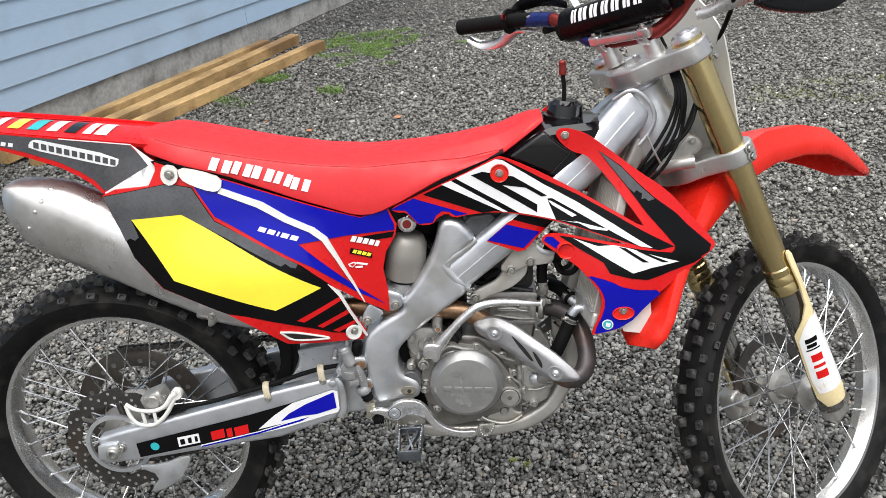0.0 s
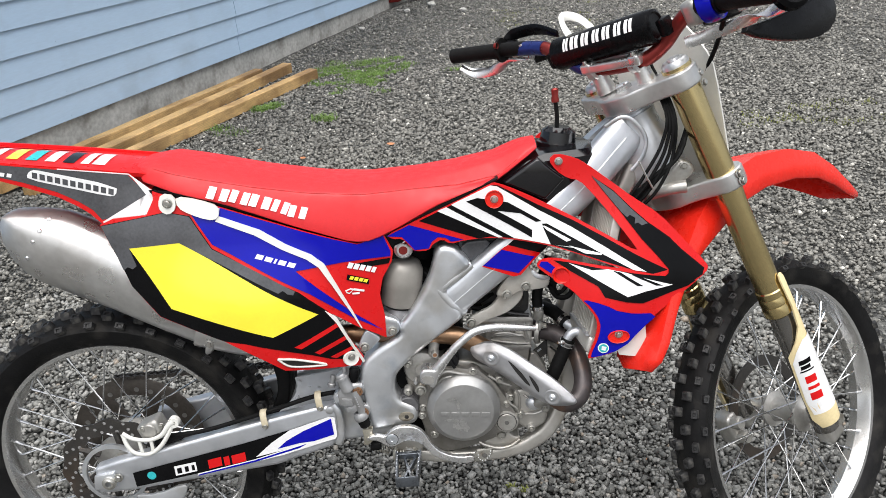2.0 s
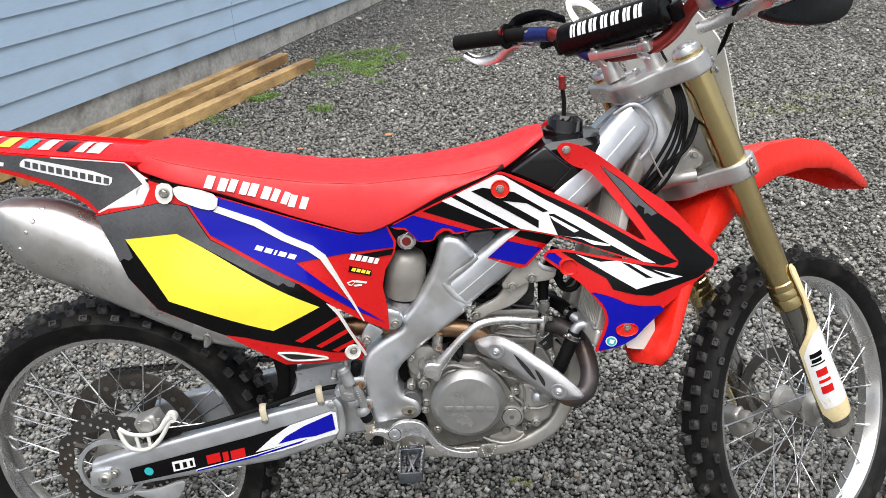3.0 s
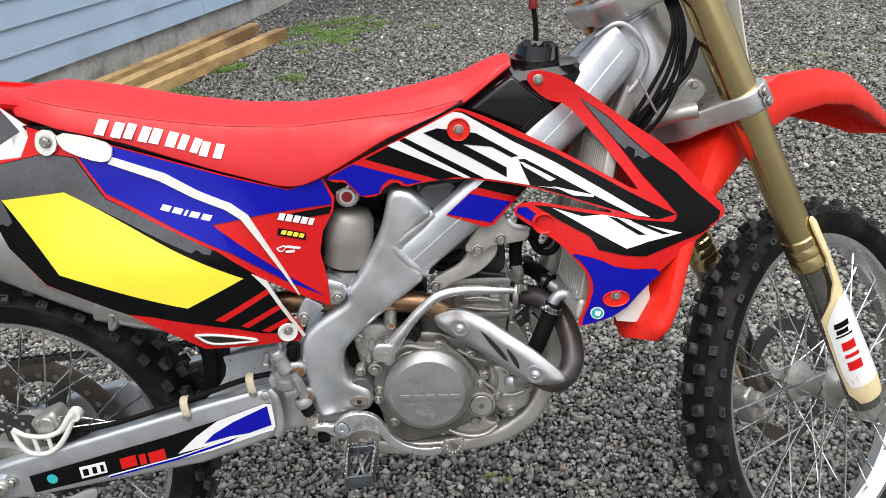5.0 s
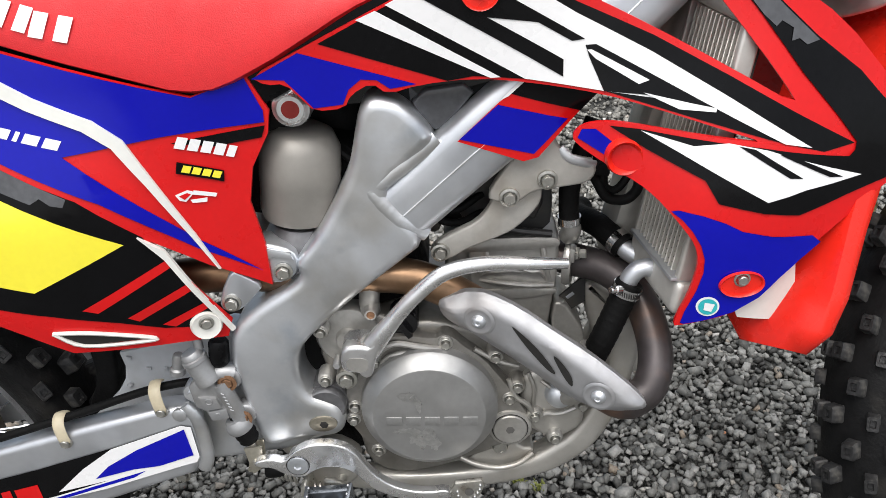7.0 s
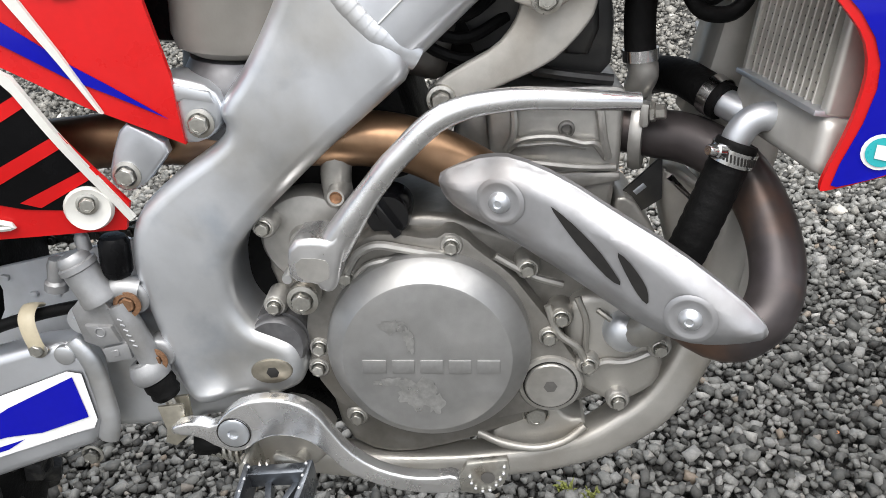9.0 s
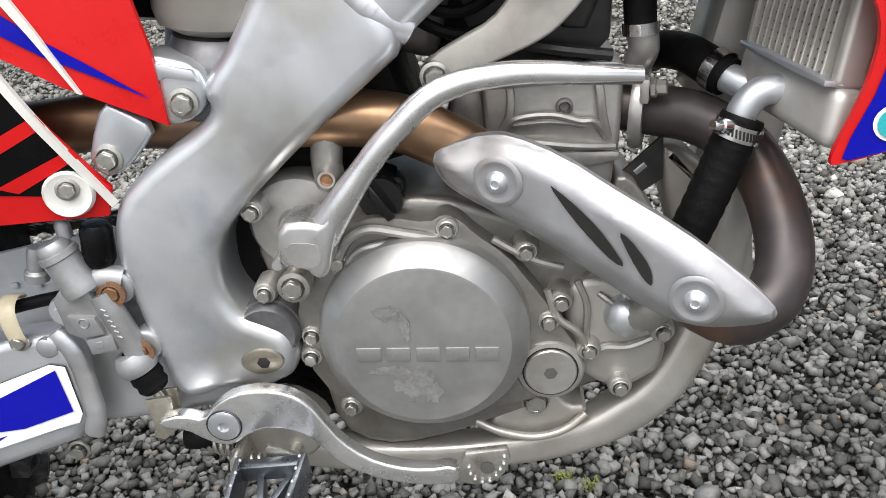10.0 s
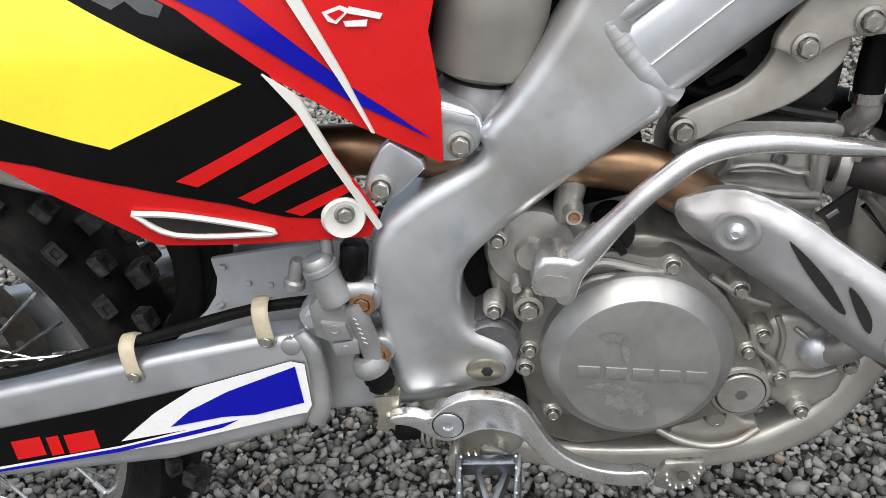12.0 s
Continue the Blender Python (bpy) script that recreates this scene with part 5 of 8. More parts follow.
    for x, z, rx, rz in ((0.848, 0.880, 0.0175, 0.0175), (1.063, 0.608, 0.021, 0.013)):
        y = S(x, z)
        bm = lathe([(0.45, -0.001), (0.8, -0.001), (0.88, 0.0035), (0.96, 0.0045), (1.0, 0.001)], at(x, y - 0.001, z) @ Matrix.Diagonal((rx, rz, 1, 1)), 32)
        part("bolt_ring", bm, FENDER_RED, sh)
        part("ring_floor", lathe([(0, 0.0008), (0.85, 0.0008)], at(x, y - 0.0015, z) @ Matrix.Diagonal((rx, rz, 1, 1)), 24), FENDER_RED, sh)
        bolt(BOLT6, x, y - 0.002, z + (0.005 if rz < rx else 0), sh)
    bolt(BOLT6, 0.971, S(0.971, 0.942) - 0.001, 0.942, sh)
    part("hollow_boss", lathe([(0.009, -0.012), (0.012, 0.002), (0.0155, 0.006), (0.017, 0.003), (0.017, -0.014)], at(0.963, S(0.963, 0.729), 0.729), 24), FENDER_RED, sh)
    part("shroud_liner", skin([(1.05, 0.61), (1.066, 0.563), (1.100, 0.556), (1.120, 0.592), (1.118, 0.62)], lambda x, z: S(x, z) + 0.012, 0.02, 0, 0.003), WHITE_PLASTIC, sh)
    part("far_shroud", mirrored(skin(UPPER, S, 0.05, 0, 0.004)), RED, sh)
    return sh


build_shroud()


# -- tank --
def build_tank():
    rings = []
    for x, w, z0, z1 in ((0.66, 0.06, 0.78, 0.85), (0.78, 0.085, 0.78, 0.88), (0.88, 0.095, 0.80, 0.925), (0.95, 0.09, 0.82, 0.950), (1.02, 0.075, 0.86, 0.950), (1.065, 0.05, 0.89, 0.948)):
        rings.append([(x, -w, z0), (x, -w, z1 - 0.012), (x, -w + 0.012, z1), (x, 0, z1 + 0.003), (x, w - 0.012, z1), (x, w, z1 - 0.012), (x, w, z0)])
    t = part("fuel_tank", loft(rings), TANK_BLACK, bike, "glossy black plastic fuel tank")
    part("tank_flank", plate([(0.866, 0.906), (0.934, 0.948), (0.984, 0.906), (0.944, 0.866)], -0.106, -0.08, 0.006, 3), TANK_BLACK, t)
    cap = [(0.0, 0.030), (0.022, 0.030), (0.026, 0.026), (0.034, 0.022), (0.036, 0.002), (0.042, 0.0), (0.042, -0.02), (0, -0.02)]
    part("fuel_cap", lathe(cap, Matrix.Translation((0.985, 0.0, 0.955)) @ pose(0, 0, 0, 0, 8, 0), 12), TANK_BLACK, t)
    part("breather_hose", tube([(0.985, 0, 0.985), (0.986, 0, 1.01), (0.984, 0, 1.035)], 0.0042, 8), RUBBER, t)
    part("breather_valve", lathe([(0, 0), (0.0075, 0), (0.008, 0.005), (0.0065, 0.012), (0.0075, 0.024), (0.004, 0.027), (0, 0.027)], Matrix.Translation((0.984, 0, 1.033)), 14), BAR_RED, t)
    part("airbox", box(0.20, 0.15, 0.16, pose(0.56, 0.0, 0.76, 0, 10, 0), 0.02), BLACK_PLASTIC, bike)
    # black inner wedge under the shroud
    part("tank_flank", plate([(0.735, 0.81), (0.905, 0.815), (0.83, 0.752), (0.795, 0.735), (0.775, 0.745)], -0.084, -0.04, 0.004), BLACK_PLASTIC, t)
    part("wedge_panel", pillow(rounded([(0.772, 0.792), (0.845, 0.796), (0.806, 0.752), (0.790, 0.752)]), -0.093, -0.08, 0.004, 3), DECAL_GREY_SHEEN, t)
    # dark innards between frame and engine; plain black blocks are added for the shade there
    part("air_boot", tube([(0.60, 0, 0.72), (0.68, 0, 0.70), (0.76, 0, 0.668), (0.83, 0, 0.645)], [0.055, 0.050, 0.046, 0.040], 18), RUBBER, bike)
    part("throttle_body", box(0.075, 0.10, 0.085, pose(0.765, 0.0, 0.672, 0, 20, 0), 0.012, seg=3), CAST_DARK, bike)
    part("throttle_lever", lathe([(0, 0.012), (0.006, 0.012), (0.008, 0.006), (0.022, 0.004), (0.023, 0), (0.012, -0.02)], at(0.770, -0.055, 0.690), 24), CAST_DARK, bike)
    for i in range(4):
        part("wiring", tube([(0.69, -0.045 - 0.004 * i, 0.735), (0.745 + 0.004 * i, -0.062, 0.705 - 0.012 * i), (0.80, -0.058, 0.68 - 0.014 * i), (0.835, -0.04, 0.70 - 0.02 * i)], 0.0042, 8), RUBBER, bike)
    part("shade_block", box(0.07, 0.13, 0.19, pose(0.625, 0.0, 0.50), 0.02), RUBBER, bike)
    part("shade_block", box(0.17, 0.13, 0.09, pose(0.68, 0.0, 0.585, 0, -12, 0), 0.02), RUBBER, bike)
    part("shock_shade_block", box(0.10, 0.06, 0.20, pose(0.66, 0.005, 0.70, 0, 9, 0), 0.02), RUBBER, bike)


build_tank()


# -- engine --
def build_engine():
    case = part("crankcase", plate(rounded([(0.668, 0.395), (0.652, 0.45), (0.638, 0.520), (0.665, 0.552), (0.700, 0.556), (0.735, 0.535), (0.775, 0.535), (0.81, 0.522), (0.845, 0.505), (0.880, 0.475), (0.915, 0.445), (0.930, 0.41), (0.915, 0.380), (0.860, 0.362), (0.80, 0.340), (0.74, 0.324), (0.70, 0.324), (0.672, 0.345)]), -0.082, 0.09, 0.008, 3),
                CASE_GREY, bike, "grey cast alloy engine")
    part("clutch_housing", plate(rounded([(0.668, 0.40), (0.662, 0.45), (0.672, 0.485), (0.695, 0.500), (0.703, 0.512), (0.712, 0.524), (0.725, 0.531), (0.745, 0.530), (0.770, 0.523), (0.781, 0.529), (0.793, 0.522), (0.80, 0.512), (0.822, 0.492), (0.836, 0.468), (0.848, 0.448), (0.856, 0.43), (0.866, 0.410), (0.868, 0.39), (0.84, 0.372), (0.80, 0.365), (0.76, 0.360), (0.70, 0.370)]), -0.100, -0.07, 0.005, 2), CASE_GREY, case)
    part("rib", tube([(0.700, -0.099, 0.492), (0.707, -0.103, 0.508), (0.716, -0.104, 0.519), (0.730, -0.104, 0.524), (0.750, -0.104, 0.519), (0.770, -0.103, 0.513), (0.785, -0.100, 0.508)], 0.0034, 8), CAST, case)
    part("rib", tube([(0.700, -0.099, 0.483), (0.716, -0.104, 0.506), (0.732, -0.105, 0.512), (0.752, -0.102, 0.510)], 0.0026, 8), CAST, case)
    part("rib", tube([(0.846, -0.098, 0.462), (0.852, -0.101, 0.440), (0.866, -0.101, 0.425), (0.873, -0.098, 0.400)], 0.0030, 8), CAST, case)
    part("rib", tube([(0.812, -0.098, 0.505), (0.836, -0.099, 0.488), (0.858, -0.098, 0.478)], 0.0030, 8), CAST, case)
    prof = [(0.0, 0.0), (0.0595, 0.0), (0.0615, -0.0005), (0.0725, -0.010), (0.0750, -0.014), (0.0765, -0.032), (0.080, -0.034), (0.080, -0.036)]
    cover = part("clutch_cover", lathe(prof, at(0.7565, -0.126, 0.4405), 72), COVER, case, "worn round grey clutch cover", sharp=20)
    x = 0.709
    for w, gap in ((0.0175, 0.004), (0.0165, 0.004), (0.0165, 0.004), (0.0165, 0.004), (0.0165, 0)):
        z = 0.4385 - (x - 0.709) * 0.09
        part("mark", box(w, 0.0022, 0.0108, pose(x + w / 2, -0.1258, z, 0, 5.1, 0), 0.0007), COVER_MARK, cover)
        x += w + gap
    rnd = random.Random(5)
    for layer, (cx, cz, rx, rz) in enumerate(((0.745, 0.412, 0.017, 0.015), (0.728, 0.424, 0.013, 0.004), (0.758, 0.404, 0.008, 0.010), (0.735, 0.470, 0.011, 0.006), (0.746, 0.459, 0.004, 0.012))):
        edge = [(cx + rx * k * math.cos(a), cz + rz * k * math.sin(a)) for a, k in ((2 * math.pi * i / 26, rnd.uniform(0.6, 1.1)) for i in range(26))]
        decal("scuff", edge, lambda u, v: -0.1262, 0.2 * layer, COVER_SCUFF, cover, 0.01)
    # drain cap, kick shaft boss, pump
    part("oil_cap", lathe([(0, 0.006), (0.0182, 0.006), (0.0192, 0.0050), (0.0195, -0.01)], at(0.843, -0.099, 0.396), 40), CAST, case)
    # Black ring paints the shade in the gap round the oil cap.
    part("cap_seat", lathe([(0.0194, 0.0035), (0.0206, 0.0035), (0.0206, 0.002)], at(0.843, -0.099, 0.396), 40), RECESS_SHADE, case)
    part("cap_collar", lathe([(0.0206, 0.0036), (0.0235, 0.003), (0.0255, 0.0), (0.026, -0.02)], at(0.843, -0.099, 0.396), 40), CAST, case)
    # Dark flat hexagon paints the shade in the cap's socket.
    part("cap_socket", lathe([(0, 0.0062), (0.0052, 0.0062)], at(0.843, -0.099, 0.396), 6), CAST_DARK, case)
    part("kick_boss", lathe([(0, 0.006), (0.012, 0.006), (0.014, 0.0), (0.022, -0.001), (0.034, -0.004), (0.037, -0.008), (0.037, -0.03)], at(0.677, -0.088, 0.525), 40), CAST, case)
    pump = part("pump_cover", pillow(rounded([(0.857, 0.449), (0.868, 0.466), (0.897, 0.464), (0.921, 0.424), (0.930, 0.404), (0.925, 0.382), (0.911, 0.373), (0.896, 0.366), (0.880, 0.372), (0.864, 0.386), (0.858, 0.41)]), -0.093, -0.06, 0.008, 4), CRADLE_GREY, case, sharp=60)
    part("pump_dome", lathe([(0, 0.016), (0.008, 0.015), (0.014, 0.010), (0.0165, 0.003), (0.017, -0.01)], at(0.901, -0.093, 0.434), 32), ALU, pump)
    part("rib", tube([(0.868, -0.091, 0.463), (0.873, -0.096, 0.445), (0.871, -0.096, 0.42), (0.873, -0.094, 0.398)], 0.0026, 8), CAST, pump)
    part("rib", tube([(0.873, -0.094, 0.400), (0.884, -0.096, 0.409), (0.902, -0.096, 0.408), (0.926, -0.092, 0.414)], 0.0030, 8), CAST, pump)
    part("rib", tube([(0.882, -0.093, 0.452), (0.890, -0.097, 0.446), (0.899, -0.097, 0.436)], 0.0024, 8), CAST, pump)
    part("pump_nose", tube([(0.900, -0.09, 0.434), (0.914, -0.105, 0.440), (0.926, -0.108, 0.457), (0.937, -0.10, 0.50)], 0.0125, 14), CAST, pump)
    part("oil_filler", lathe([(0, 0.008), (0.0150, 0.008), (0.0165, 0.004), (0.0165, -0.02)], at(0.739, -0.086, 0.541), 24), TANK_BLACK, case)
    part("filler_grip", box(0.029, 0.011, 0.0065, pose(0.739, -0.097, 0.541, 0, 62, 0), 0.0015), TANK_BLACK, case)
    part("breather", tube([(0.704, -0.078, 0.552), (0.706, -0.085, 0.572), (0.712, -0.085, 0.595)], 0.011, 12), CAST, case)
    part("breather_plug", lathe([(0, 0.006), (0.003, 0.006), (0.0045, 0.010), (0.0060, 0.010), (0.0075, 0.004), (0.0085, -0.01)], at(0.708, -0.096, 0.563), 16), CAST, case)
    part("plug_core", lathe([(0, 0.0085), (0.0030, 0.0085), (0.0042, 0.0098), (0.0046, 0.0090)], at(0.708, -0.0965, 0.563), 14), RUSTY, case)
    part("shaft_bush", lathe([(0, 0.022), (0.0205, 0.022), (0.0225, 0.019), (0.0225, 0.014), (0.0205, 0.0135), (0.0205, 0.0115), (0.0235, 0.011), (0.0240, 0.004), (0.0240, -0.04)], at(0.643, -0.088, 0.452), 36), BUSH_DARK, case)
    # Added plate puts the dark of the shaded void beside the clutch.
    part("void_plate", plate(rounded([(0.60, 0.47), (0.69, 0.47), (0.69, 0.325), (0.63, 0.325), (0.60, 0.36)], 1), -0.03, 0.04, 0.004), BLACK_PLASTIC, case)
    for x, z in ((0.782, 0.517), (0.703, 0.500), (0.673, 0.443), (0.669, 0.425), (0.691, 0.378), (0.646, 0.481), (0.845, 0.437), (0.834, 0.494), (0.855, 0.452), (0.872, 0.410), (0.893, 0.376), (0.651, 0.544), (0.925, 0.420)):
        part("bolt_boss", lathe([(0, 0.0), (0.0075, 0.0), (0.009, -0.002), (0.0095, -0.02)], at(x, -0.101, z), 16), CAST, case)
        bolt(BOLT5, x, -0.101, z, case)
    # cylinder and head
    cyl = part("cylinder", plate([(0.813, 0.604), (0.812, 0.49), (0.893, 0.47), (0.905, 0.53), (0.909, 0.545), (0.915, 0.598)], -0.038, 0.07, 0.005, 3), CAST, bike, "grey cast cylinder")
    part("cylinder_column", pillow(rounded([(0.787, 0.604), (0.785, 0.49), (0.818, 0.49), (0.820, 0.604)]), -0.024, 0.03, 0.006, 3), CAST, cyl, sharp=60)
    part("rib", tube([(0.826, -0.038, 0.563), (0.835, -0.044, 0.571), (0.849, -0.0455, 0.573), (0.865, -0.0455, 0.571), (0.881, -0.0455, 0.565), (0.891, -0.044, 0.563), (0.899, -0.038, 0.549)], 0.0028, 8), CAST, cyl)
    part("rib", tube([(0.834, -0.040, 0.566), (0.86, -0.042, 0.566), (0.884, -0.041, 0.560)], 0.0020, 8), CAST, cyl)
    part("rib", tube([(0.824, -0.036, 0.555), (0.849, -0.043, 0.552), (0.878, -0.043, 0.546), (0.905, -0.037, 0.541)], 0.0030, 8), CAST, cyl)
    part("rib", tube([(0.832, -0.038, 0.600), (0.834, -0.042, 0.590), (0.832, -0.043, 0.575), (0.826, -0.040, 0.564)], 0.0030, 8), CAST, cyl)
    part("rib", tube([(0.894, -0.038, 0.597), (0.896, -0.042, 0.585), (0.897, -0.043, 0.567), (0.900, -0.040, 0.550)], 0.0032, 8), CAST, cyl)
    part("cylinder_flange", plate(rounded([(0.786, 0.543), (0.908, 0.541), (0.909, 0.528), (0.788, 0.530)], 1), -0.0415, 0.06, 0.003), CAST, cyl)
    part("plug", lathe([(0, -0.002), (0.003, -0.002), (0.0042, 0.0015), (0.006, 0.001), (0.0065, -0.004)], at(0.871, -0.0405, 0.575), 16), CAST_DARK, cyl)
    part("head", plate(rounded([(0.786, 0.596), (0.792, 0.612), (0.85, 0.610), (0.905, 0.606), (0.914, 0.602), (0.914, 0.590)]), -0.048, 0.07, 0.004), CAST, cyl)
    part("head_cover", plate(rounded([(0.800, 0.66), (0.815, 0.625), (0.860, 0.614), (0.904, 0.606), (0.910, 0.66), (0.900, 0.74), (0.85, 0.76), (0.805, 0.72)], 1), -0.042, 0.06, 0.006), HEAD_BLACK, cyl)
    part("cover_panel", pillow(rounded([(0.865, 0.632), (0.897, 0.627), (0.899, 0.70), (0.868, 0.71)]), -0.048, -0.03, 0.005, 3), HEAD_BLACK, cyl)
    part("cover_edge", tube([(0.85, -0.046, 0.622), (0.875, -0.048, 0.616), (0.905, -0.046, 0.609)], 0.0042, 8), HEAD_BLACK, cyl)
    part("front_engine_mount", plate(rounded([(0.900, 0.45), (0.902, 0.516), (0.916, 0.516), (0.928, 0.494), (0.940, 0.468), (0.935, 0.43)]), -0.036, 0.035, 0.006, 3), CAST, cyl)
    bracket = part("slotted_bracket", plate([(0.907, 0.511), (0.943, 0.541), (0.942, 0.506), (0.926, 0.497)], -0.022, -0.018, 0.001), HEAD_BLACK, cyl, "thin black slotted bracket")
    part("slot", tube([(0.921, -0.0225, 0.513), (0.929, -0.0225, 0.519)], 0.0022, 8, False, flat=0.2), ALU, bracket)
    part("frame_gusset", pillow(rounded([(0.938, 0.529), (0.950, 0.533), (0.974, 0.510), (0.997, 0.478), (1.010, 0.464), (1.014, 0.395), (0.979, 0.402), (0.955, 0.430), (0.943, 0.490)]), -0.022, 0.022, 0.010, 4), CRADLE_GREY, bike, sharp=60)
    part("gusset_lug", plate(rounded([(0.984, 0.497), (0.990, 0.490), (0.988, 0.472), (0.971, 0.441), (0.962, 0.443), (0.968, 0.466)]), -0.046, -0.030, 0.003, 2), CRADLE_GREY, bike)
    bolt(BOLT6, 0.974, -0.046, 0.464, cyl)
    part("skid_lug", pillow(rounded([(0.786, 0.330), (0.800, 0.345), (0.811, 0.359), (0.821, 0.366), (0.832, 0.3685), (0.846, 0.361), (0.855, 0.347), (0.870, 0.346), (0.866, 0.330), (0.850, 0.318), (0.827, 0.314), (0.803, 0.318)]), -0.080, -0.05, 0.004, 3), CRADLE_GREY, cyl)
    part("lug_flange", tube([(0.782, -0.080, 0.340), (0.800, -0.085, 0.332), (0.826, -0.087, 0.326), (0.850, -0.086, 0.330), (0.868, -0.082, 0.341)], 0.0034, 10), CRADLE_GREY, cyl)
    bolt(BOLT_LARGE, 0.830, -0.080, 0.3565, cyl)
    # exhaust
    ex = part("exhaust_header", tube([(0.905, -0.012, 0.567), (0.935, -0.021, 0.560), (0.963, -0.036, 0.555), (0.988, -0.060, 0.540), (1.000, -0.085, 0.516), (1.003, -0.108, 0.490), (0.997, -0.126, 0.470), (0.983, -0.135, 0.455), (0.955, -0.136, 0.452), (0.90, -0.112, 0.492), (0.85, -0.092, 0.530), (0.80, -0.082, 0.562)], 0.0185, 20), PIPE_DARK, bike, "heat-browned steel exhaust header")
    part("mid_pipe", tube([(0.82, -0.084, 0.550), (0.79, -0.083, 0.572), (0.755, -0.081, 0.590), (0.71, -0.080, 0.598), (0.64, -0.078, 0.603), (0.57, -0.078, 0.612), (0.46, -0.075, 0.615), (0.36, -0.075, 0.64)], 0.0195, 20), PIPE_COPPER, ex)
    part("port_flange", lathe([(0.019, -0.004), (0.030, -0.004), (0.0315, 0.0), (0.030, 0.005), (0.019, 0.005)], Matrix.Translation((0.926, -0.018, 0.563)) @ pose(0, 0, 0, 0, 97, -16), 28), CAST, ex)
    part("flange_ear", box(0.007, 0.014, 0.018, pose(0.927, -0.045, 0.582, 0, 6, -16), 0.003), CAST, ex)
    part("flange_nut", lathe([(0, 0.007), (0.0045, 0.007), (0.0056, 0.006), (0.0056, 0.0), (0.0075, -0.001), (0.0075, -0.004)], Matrix.Translation((0.934, -0.050, 0.584)) @ pose(0, 0, 0, 0, 90, -16), 6), ZINC, ex)
    SHIELD = [(0.7790, 0.5708), (0.7879, 0.5763), (0.8160, 0.5821), (0.8314, 0.5819), (0.8628, 0.5678), (0.8949, 0.5447), (0.9270, 0.5234), (0.9609, 0.4949), (0.9786, 0.4757), (0.9813, 0.4678), (0.9753, 0.4616), (0.9501, 0.4553), (0.9318, 0.4552), (0.9080, 0.4636), (0.8768, 0.4869), (0.8438, 0.5099), (0.8078, 0.5326), (0.7899, 0.5463), (0.7815, 0.5573)]

    RIM = rounded(SHIELD)

    def bulge(px_, pz):
        """The shield's face, rolled back along its rim."""
        q = Vector((px_, pz))
        best = 1.0
        for u, v in zip(RIM, RIM[1:] + RIM[:1]):
            u, v = Vector(u), Vector(v)
            k = max(0.0, min(1.0, (q - u).dot(v - u) / max(1e-9, (v - u).length_squared)))
            best = min(best, (q - u.lerp(v, k)).length)
        return -0.121 - 0.38 * max(-0.01, px_ - 0.82) + 0.0085 * (1 - smooth(best / 0.016)) + 0.004 * (1 - smooth(best / 0.004))

    sh = part("heat_shield", skin(RIM, bulge, 0.004, 0, 0.008), SHIELD_ALU, ex, "scratched aluminium heat shield", sharp=60)
    # Shield slots painted as black patches for their shade, not cut.
    for o in ([(0.8508, 0.5551), (0.8570, 0.5502), (0.8677, 0.5399), (0.8794, 0.5261), (0.8872, 0.5136), (0.8941, 0.5002), (0.8869, 0.5031), (0.8762, 0.5157), (0.8632, 0.5335)], [(0.8900, 0.5254), (0.8970, 0.5202), (0.9053, 0.5073), (0.9090, 0.4985), (0.9091, 0.4876), (0.9040, 0.4925), (0.8967, 0.5073)]):
        decal("slot", rounded(o), bulge, 2, RECESS_SHADE, ex)
    for x, z, turn in ((0.820, 0.555, -19.5), (0.9335, 0.481, -20.8)):
        y = bulge(x, z)
        face = Matrix.Translation((x, y - 0.0010, z)) @ pose(0, 0, 0, 0, 0, turn) @ SIDE
        part("dish", lathe([(0, 0.0008), (0.009, 0.0008), (0.0115, 0.0009), (0.0132, 0.0015), (0.0145, 0.0016), (0.0170, 0.0001)], face, 32), SHIELD_ALU, sh, sharp=60)
        part("button_screw", lathe([(0, 0.0045), (0.0022, 0.0045), (0.0029, 0.0056), (0.0050, 0.0050), (0.0072, 0.0024), (0.0078, 0.0)], face, 24), ALU, sh)
    # muffler
    rings = []
    d = Vector((0.857, 0, -0.515)).normalized()
    up = Vector((0.515, 0, 0.857))
    for s, h, low, w in ((-0.158, 0.000, 0.022, 0.018), (-0.154, 0.008, 0.036, 0.030), (-0.140, 0.020, 0.060, 0.040), (-0.118, 0.031, 0.080, 0.047), (-0.085, 0.047, 0.098, 0.053), (-0.05, 0.058, 0.104, 0.056), (0.0, 0.061, 0.101, 0.058), (0.10, 0.062, 0.096, 0.058), (0.20, 0.064, 0.095, 0.056), (0.28, 0.062, 0.092, 0.050), (0.34, 0.050, 0.082, 0.044), (0.40, 0.036, 0.058, 0.034)):
        c = Vector((0.035, -0.064, 0.836)) + d * s
        rings.append([c + up * ((h if math.cos(a) > 0 else low) * math.cos(a)) + Vector((0, w * math.sin(a), 0)) for a in (2 * math.pi * i / 28 for i in range(28))])
    mu = part("muffler", loft(rings), SATIN, bike, "dull titanium muffler can with riveted end cap", sharp=30)
    riv = mesh_of(lathe([(0, 0.0022), (0.003, 0.002), (0.0045, 0)], None, 10), ALU_BRIGHT)
    for s, a in ((-0.070, 38), (-0.074, 68), (-0.078, 94), (-0.080, 118)):
        h, w = (lerp(s, (-0.085, 0.047), (-0.05, 0.058)) if a < 90 else lerp(s, (-0.085, 0.098), (-0.05, 0.104))), lerp(s, (-0.085, 0.053), (-0.05, 0.056))
        a = radians(a)
        nrm = (up * (math.cos(a) / h) + Vector((0, -math.sin(a) / w, 0))).normalized()
